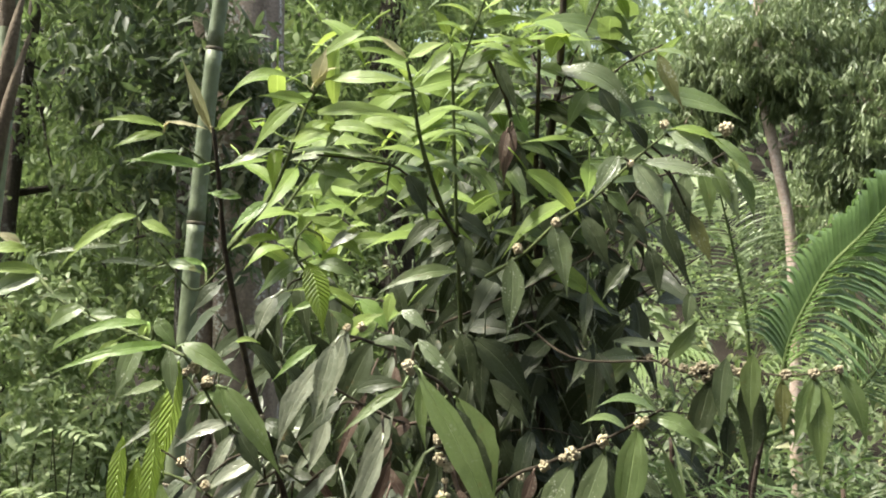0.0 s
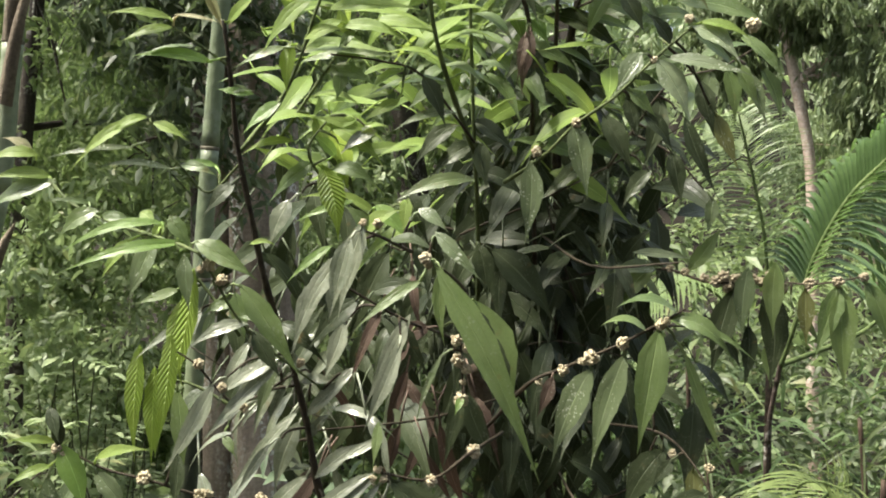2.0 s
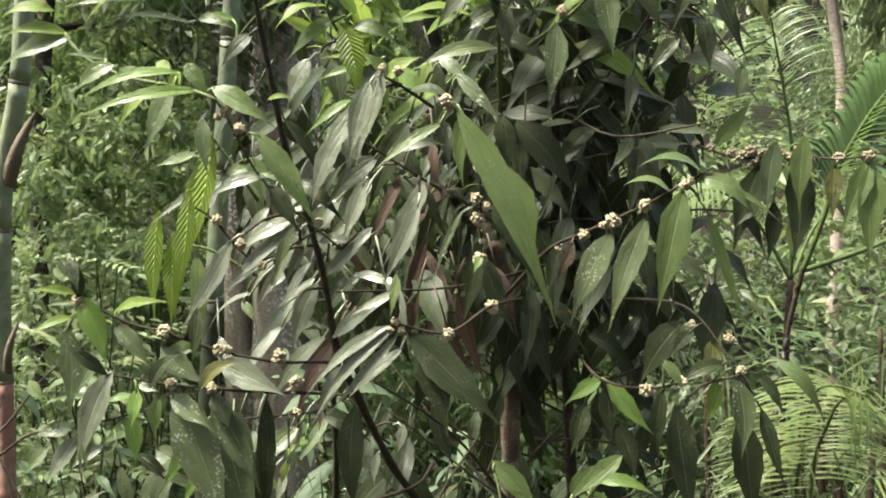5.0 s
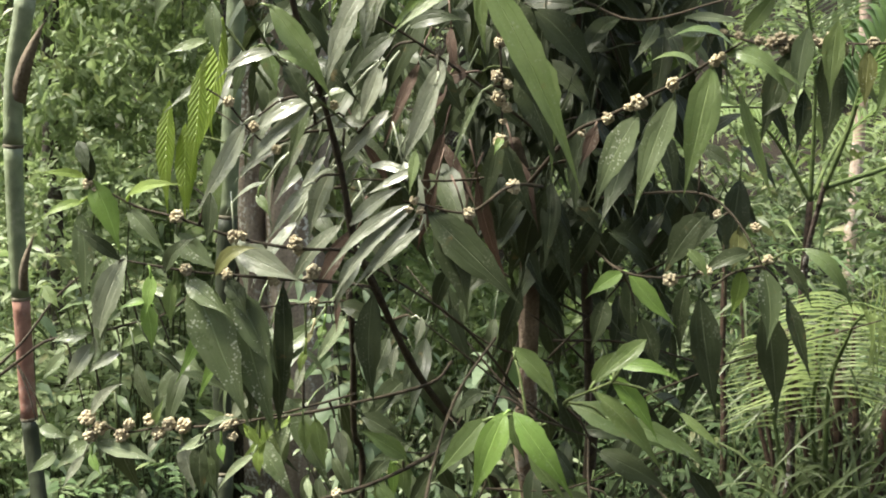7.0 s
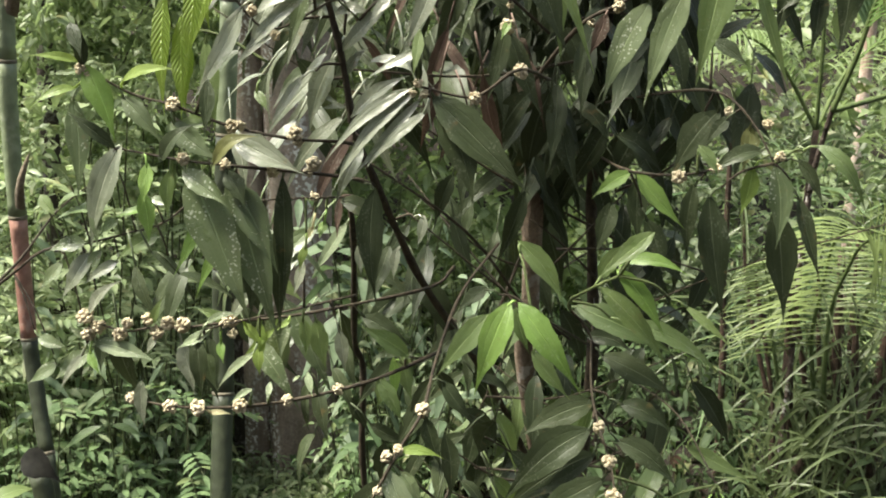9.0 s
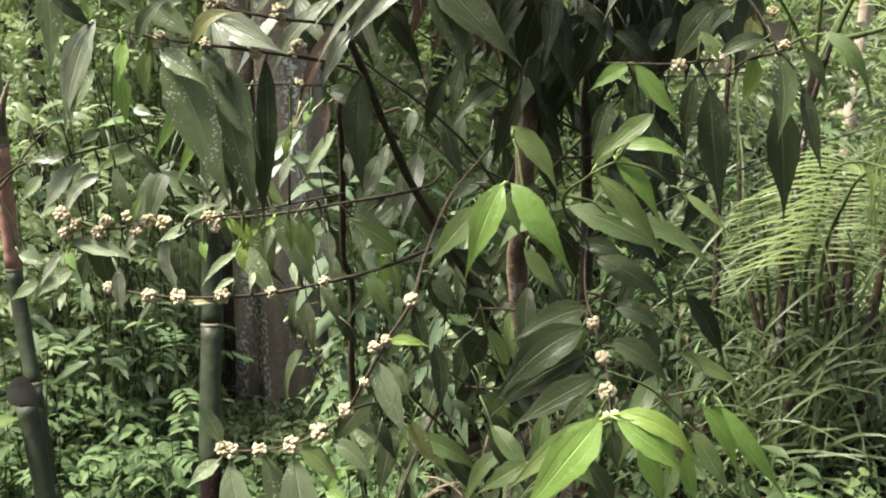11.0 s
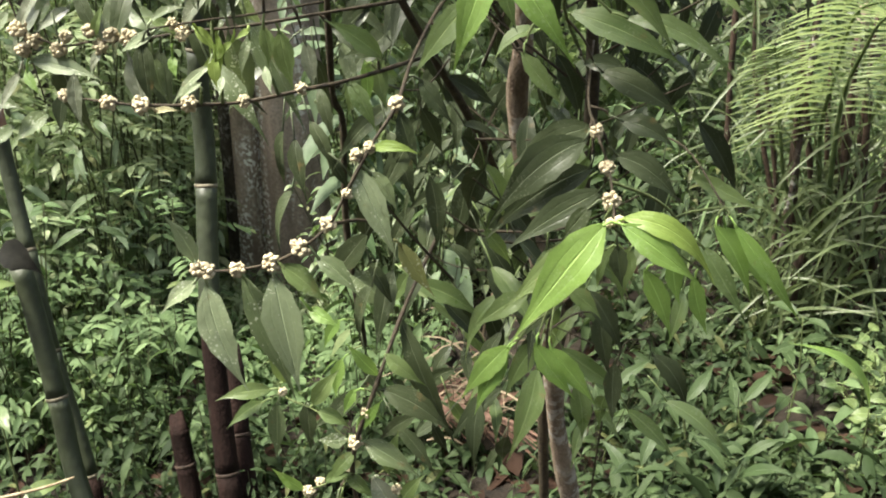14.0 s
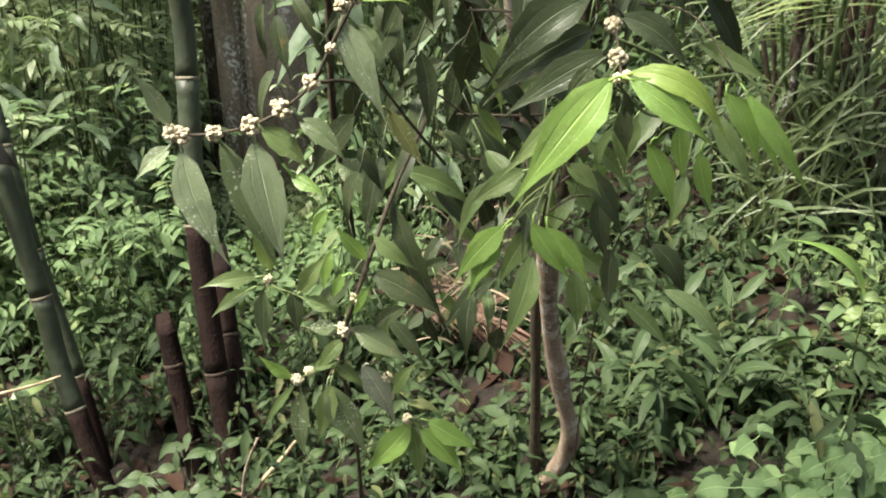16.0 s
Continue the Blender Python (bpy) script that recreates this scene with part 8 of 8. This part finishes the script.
leaf(b, (0.135, 1.000, 0.968), (0.090, 0.992, 0.907), 0.026, 'd', 'f', 0.08)
leaf(b, (0.19, 1.1, 0.895), (0.208, 1.09, 0.803), 0.025, 'd', 'f', 0.065)
leaf(b, (0.172, 1.15, 0.756), (0.185, 1.14, 0.666), 0.033, 'g', 'f', 0.065)
b = branch([(0.146, 0.76, 1.154), (0.185, 0.84, 1.098), (0.225, 0.9, 1.067), (0.257, 0.92, 1.04)], 0.00132, 0.000858, 'green')
leaf(b, (0.205, 0.920, 1.037), (0.237, 0.912, 0.966), 0.021, 'v', 'f', 0.05)
leaf(b, (0.228, 0.900, 1.065), (0.238, 0.893, 1.012), 0.020, 'v', 'f', 0.03)
leaf(b, (0.253, 0.920, 1.031), (0.272, 0.912, 0.971), 0.018, 'v', 'f', 0.05)
b = branch([(0.249, 1.5, 0.038), (0.227, 1.3, 0.5), (0.225, 1.15, 0.8), (0.263, 1.18, 0.809)], 0.00165, 0.000924, 'dark')
leaf(b, (0.220, 1.150, 0.791), (0.223, 1.135, 0.704), 0.025, 'd', 'f', 0.02)
leaf(b, (0.277, 1.2, 0.773), (0.331, 1.189, 0.685), 0.029, 'd', 'f', 0.195)
b = branch([(-0.102, 1, 0.704), (-0.12, 0.97, 0.722), (-0.148, 0.96, 0.716)], 0.00132, 0.000792, 'green')
leaf(b, (-0.119, 0.978, 0.695), (-0.071, 0.967, 0.596), 0.044, 'o', 'f', 0.06)
leaf(b, (-0.144, 0.960, 0.700), (-0.142, 0.948, 0.600), 0.022, 'o', 'f', 0.02)
leaf(b, (-0.152, 0.960, 0.715), (-0.188, 0.954, 0.751), 0.014, 'v', 'f', 0.08)
leaf(b, (-0.150, 0.960, 0.708), (-0.195, 0.954, 0.636), 0.009, 'g', 'f', 0.08)
leaf(b, (-0.113, 0.978, 0.696), (-0.132, 0.969, 0.611), 0.028, 'g', 'f', 0.104)
leaf(b, (-0.13, 0.968, 0.723), (-0.092, 0.963, 0.741), 0.015, 'g', 'f', 0.13)
cluster(b, (-0.148, 0.96, 0.714), 0.0073)
b = branch([(-0.108, 1.1, 0.498), (-0.047, 1, 0.664), (-0.046, 0.97, 0.718), (-0.061, 0.97, 0.761)], 0.00132, 0.000792, 'green')
leaf(b, (-0.076, 0.98, 0.724), (-0.036, 0.97, 0.644), 0.032, 's', 'f', 0.13)
leaf(b, (-0.047, 1, 0.664), (-0.012, 0.994, 0.721), 0.019, 'g', 'f', 0.13)
leaf(b, (-0.055, 0.97, 0.737), (-0.04, 0.964, 0.804), 0.023, 'g', 'f', 0.13)
cluster(b, (-0.046, 0.974, 0.712), 0.0059)
cluster(b, (-0.047, 1, 0.664), 0.0055)
b = branch([(-0.111, 1.12, 0.458), (-0.051, 1.02, 0.583), (-0.021, 0.98, 0.646)], 0.00132, 0.000792, 'green')
leaf(b, (-0.019, 0.985, 0.635), (-0.082, 0.974, 0.560), 0.036, 'v', 'f', 0.1)
leaf(b, (-0.010, 0.980, 0.633), (0.045, 0.967, 0.567), 0.033, 'v', 'f', 0.1)
leaf(b, (0.000, 0.980, 0.645), (0.064, 0.970, 0.611), 0.034, 'v', 'f', 0.12)
leaf(b, (-0.019, 0.985, 0.63), (-0.01, 0.977, 0.546), 0.023, 'g', 'f', 0.065)
leaf(b, (-0.02, 0.985, 0.634), (-0.047, 0.977, 0.558), 0.021, 'g', 'f', 0.065)
leaf(b, (-0.042, 1.01, 0.593), (0.028, 1.001, 0.632), 0.027, 'd', 'f', 0.156)
cluster(b, (-0.024, 0.985, 0.641), 0.0062)
b = branch([(-0.787, 1.360, 1.091), (-0.679, 1.330, 1.170), (-0.622, 1.320, 1.210), (-0.542, 1.300, 1.230), (-0.485, 1.300, 1.246), (-0.432, 1.300, 1.263), (-0.386, 1.300, 1.300)], 0.0026, 0.0012, 'dark')
leaf(b, (-0.585, 1.300, 1.281), (-0.532, 1.288, 1.304), 0.024, 'g', 'u', 0.1)
leaf(b, (-0.504, 1.300, 1.281), (-0.590, 1.288, 1.261), 0.023, 'g', 'u', 0.12)
leaf(b, (-0.453, 1.300, 1.280), (-0.500, 1.288, 1.269), 0.020, 'v', 'u', 0.12)
leaf(b, (-0.498, 1.300, 1.265), (-0.522, 1.288, 1.244), 0.027, 'g', 'f', 0.08)
leaf(b, (-0.547, 1.300, 1.229), (-0.602, 1.288, 1.217), 0.034, 'o', 'f', 0.06)
leaf(b, (-0.586, 1.300, 1.199), (-0.619, 1.288, 1.158), 0.025, 'o', 'f', 0.06)
leaf(b, (-0.542, 1.300, 1.216), (-0.588, 1.288, 1.144), 0.035, 's', 'f', 0.06)
leaf(b, (-0.527, 1.300, 1.221), (-0.548, 1.288, 1.169), 0.023, 'o', 'f', 0.05)
leaf(b, (-0.501, 1.300, 1.204), (-0.554, 1.288, 1.168), 0.017, 's', 'f', 0.12)
leaf(b, (-0.438, 1.300, 1.245), (-0.502, 1.288, 1.207), 0.032, 'g', 'f', 0.1)
leaf(b, (-0.425, 1.300, 1.202), (-0.372, 1.288, 1.177), 0.046, 'o', 'f', 0.06)
leaf(b, (-0.496, 1.300, 1.350), (-0.545, 1.288, 1.268), 0.024, 'o', 'f', 0.06)
leaf(b, (-0.610, 1.300, 1.298), (-0.583, 1.288, 1.268), 0.026, 'g', 'f', 0.06)
leaf(b, (-0.567, 1.300, 1.325), (-0.588, 1.288, 1.347), 0.022, 'o', 'f', 0.06)
leaf(b, (-0.448, 1.300, 1.298), (-0.413, 1.288, 1.290), 0.019, 'o', 'f', 0.06)
leaf(b, (-0.636, 1.300, 1.080), (-0.582, 1.288, 1.069), 0.024, 'o', 'f', 0.1)
leaf(b, (-0.556, 1.300, 1.062), (-0.611, 1.288, 1.017), 0.037, 'o', 'f', 0.06)
leaf(b, (-0.609, 1.300, 1.043), (-0.653, 1.288, 1.011), 0.028, 'o', 'f', 0.06)
leaf(b, (-0.528, 1.300, 1.092), (-0.538, 1.288, 1.033), 0.029, 'd', 'f', 0.05)
b = branch([(-0.096, 1, 0.745), (-0.145, 1.02, 0.784), (-0.194, 1.05, 0.787), (-0.196, 1.06, 0.827)], 0.00132, 0.000792, 'green')
leaf(b, (-0.207, 1.050, 0.793), (-0.273, 1.032, 0.786), 0.021, 'g', 'f', 0.1)
leaf(b, (-0.218, 1.050, 0.775), (-0.264, 1.034, 0.743), 0.017, 'g', 'f', 0.1)
leaf(b, (-0.202, 1.050, 0.776), (-0.206, 1.041, 0.695), 0.026, 'o', 'f', 0.02)
leaf(b, (-0.191, 1.054, 0.8), (-0.21, 1.046, 0.865), 0.024, 'g', 'f', 0.104)
leaf(b, (-0.145, 1.02, 0.784), (-0.105, 1.015, 0.766), 0.027, 'g', 'f', 0.13)
leaf(b, (-0.16, 1.031, 0.792), (-0.157, 1.024, 0.725), 0.025, 'd', 'f', 0.065)
leaf(b, (-0.152, 1.024, 0.79), (-0.114, 1.017, 0.849), 0.022, 'g', 'f', 0.13)
cluster(b, (-0.194, 1.051, 0.79), 0.0055)


# the dim inside of the shrub: older leaves hanging all round the stems, shade put in their colour
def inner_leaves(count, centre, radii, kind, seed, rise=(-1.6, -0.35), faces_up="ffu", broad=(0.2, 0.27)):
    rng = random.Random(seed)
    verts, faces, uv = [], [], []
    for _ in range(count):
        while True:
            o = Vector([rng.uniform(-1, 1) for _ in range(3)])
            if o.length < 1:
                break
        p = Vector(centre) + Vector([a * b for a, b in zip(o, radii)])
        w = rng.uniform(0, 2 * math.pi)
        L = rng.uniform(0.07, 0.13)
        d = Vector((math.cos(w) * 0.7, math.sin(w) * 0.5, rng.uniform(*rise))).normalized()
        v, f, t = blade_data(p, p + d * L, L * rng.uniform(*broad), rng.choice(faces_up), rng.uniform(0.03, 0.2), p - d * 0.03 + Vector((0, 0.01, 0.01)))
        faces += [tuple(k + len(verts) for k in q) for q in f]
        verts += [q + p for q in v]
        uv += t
    return under(tagged(mesh_object("inner_foliage", verts, faces, LEAF[kind], uv), kind="stuff"), SHRUB, "leaves filling the shrub, the old ones coloured darker for shade")


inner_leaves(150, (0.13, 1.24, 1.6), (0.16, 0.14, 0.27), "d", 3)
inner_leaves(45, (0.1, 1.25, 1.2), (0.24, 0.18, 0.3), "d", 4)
inner_leaves(80, (0.0, 1.16, 1.9), (0.23, 0.14, 0.2), "y", 5, (-0.6, 0.3), "uuf", (0.2, 0.27))
inner_leaves(90, (0.17, 1.28, 1.95), (0.2, 0.14, 0.22), "g", 6, (-0.7, 0.25), "uuf", (0.2, 0.27))
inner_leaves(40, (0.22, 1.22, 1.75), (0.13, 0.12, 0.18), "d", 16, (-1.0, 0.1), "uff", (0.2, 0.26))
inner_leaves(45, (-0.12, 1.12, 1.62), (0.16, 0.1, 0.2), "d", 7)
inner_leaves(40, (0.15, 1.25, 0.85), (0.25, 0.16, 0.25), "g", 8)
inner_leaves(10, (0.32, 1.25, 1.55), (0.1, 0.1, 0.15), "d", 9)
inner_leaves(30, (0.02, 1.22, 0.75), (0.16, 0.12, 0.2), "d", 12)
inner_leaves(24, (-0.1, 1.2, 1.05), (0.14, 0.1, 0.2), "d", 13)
inner_leaves(13, (-0.22, 1.06, 1.27), (0.07, 0.06, 0.1), "o", 41)
inner_leaves(8, (-0.32, 1.02, 1.25), (0.09, 0.05, 0.08), "d", 42)
inner_leaves(9, (-0.17, 1.00, 1.52), (0.13, 0.07, 0.11), "s", 51, (-1.8, -0.5), "ffu", (0.12, 0.18))
inner_leaves(6, (-0.09, 0.95, 1.53), (0.1, 0.06, 0.09), "s", 52, (-1.6, -0.2), "ffu", (0.11, 0.17))
inner_leaves(12, (0.02, 1.02, 1.52), (0.2, 0.08, 0.15), "x", 54, (-2.0, -0.6), "f", (0.1, 0.16))
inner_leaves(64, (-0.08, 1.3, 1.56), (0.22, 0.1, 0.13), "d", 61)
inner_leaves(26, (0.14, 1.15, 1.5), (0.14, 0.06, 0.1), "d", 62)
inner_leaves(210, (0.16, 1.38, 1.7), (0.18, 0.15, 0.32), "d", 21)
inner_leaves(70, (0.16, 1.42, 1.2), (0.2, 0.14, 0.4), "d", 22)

# bare twigs crossing the inside of the shrub
wood = random.Random(31)
for _ in range(46):
    a = Vector((0.12 + wood.uniform(-0.12, 0.12), 1.24 + wood.uniform(-0.12, 0.14), wood.uniform(0.75, 1.85)))
    w = wood.uniform(0, 2 * math.pi)
    d = Vector((math.cos(w), 0.5 * math.sin(w) - 0.2, wood.uniform(-0.1, 0.9))).normalized() * wood.uniform(0.12, 0.36)
    r = wood.uniform(0.0012, 0.0024)
    under(tube("twig", [a, a + d * 0.5 + Vector((wood.uniform(-0.02, 0.02), 0, wood.uniform(-0.03, 0.02))), a + d], lambda s, r=r: r * (1 - 0.5 * s), STEM["dark"], 5, 4), SHRUB)
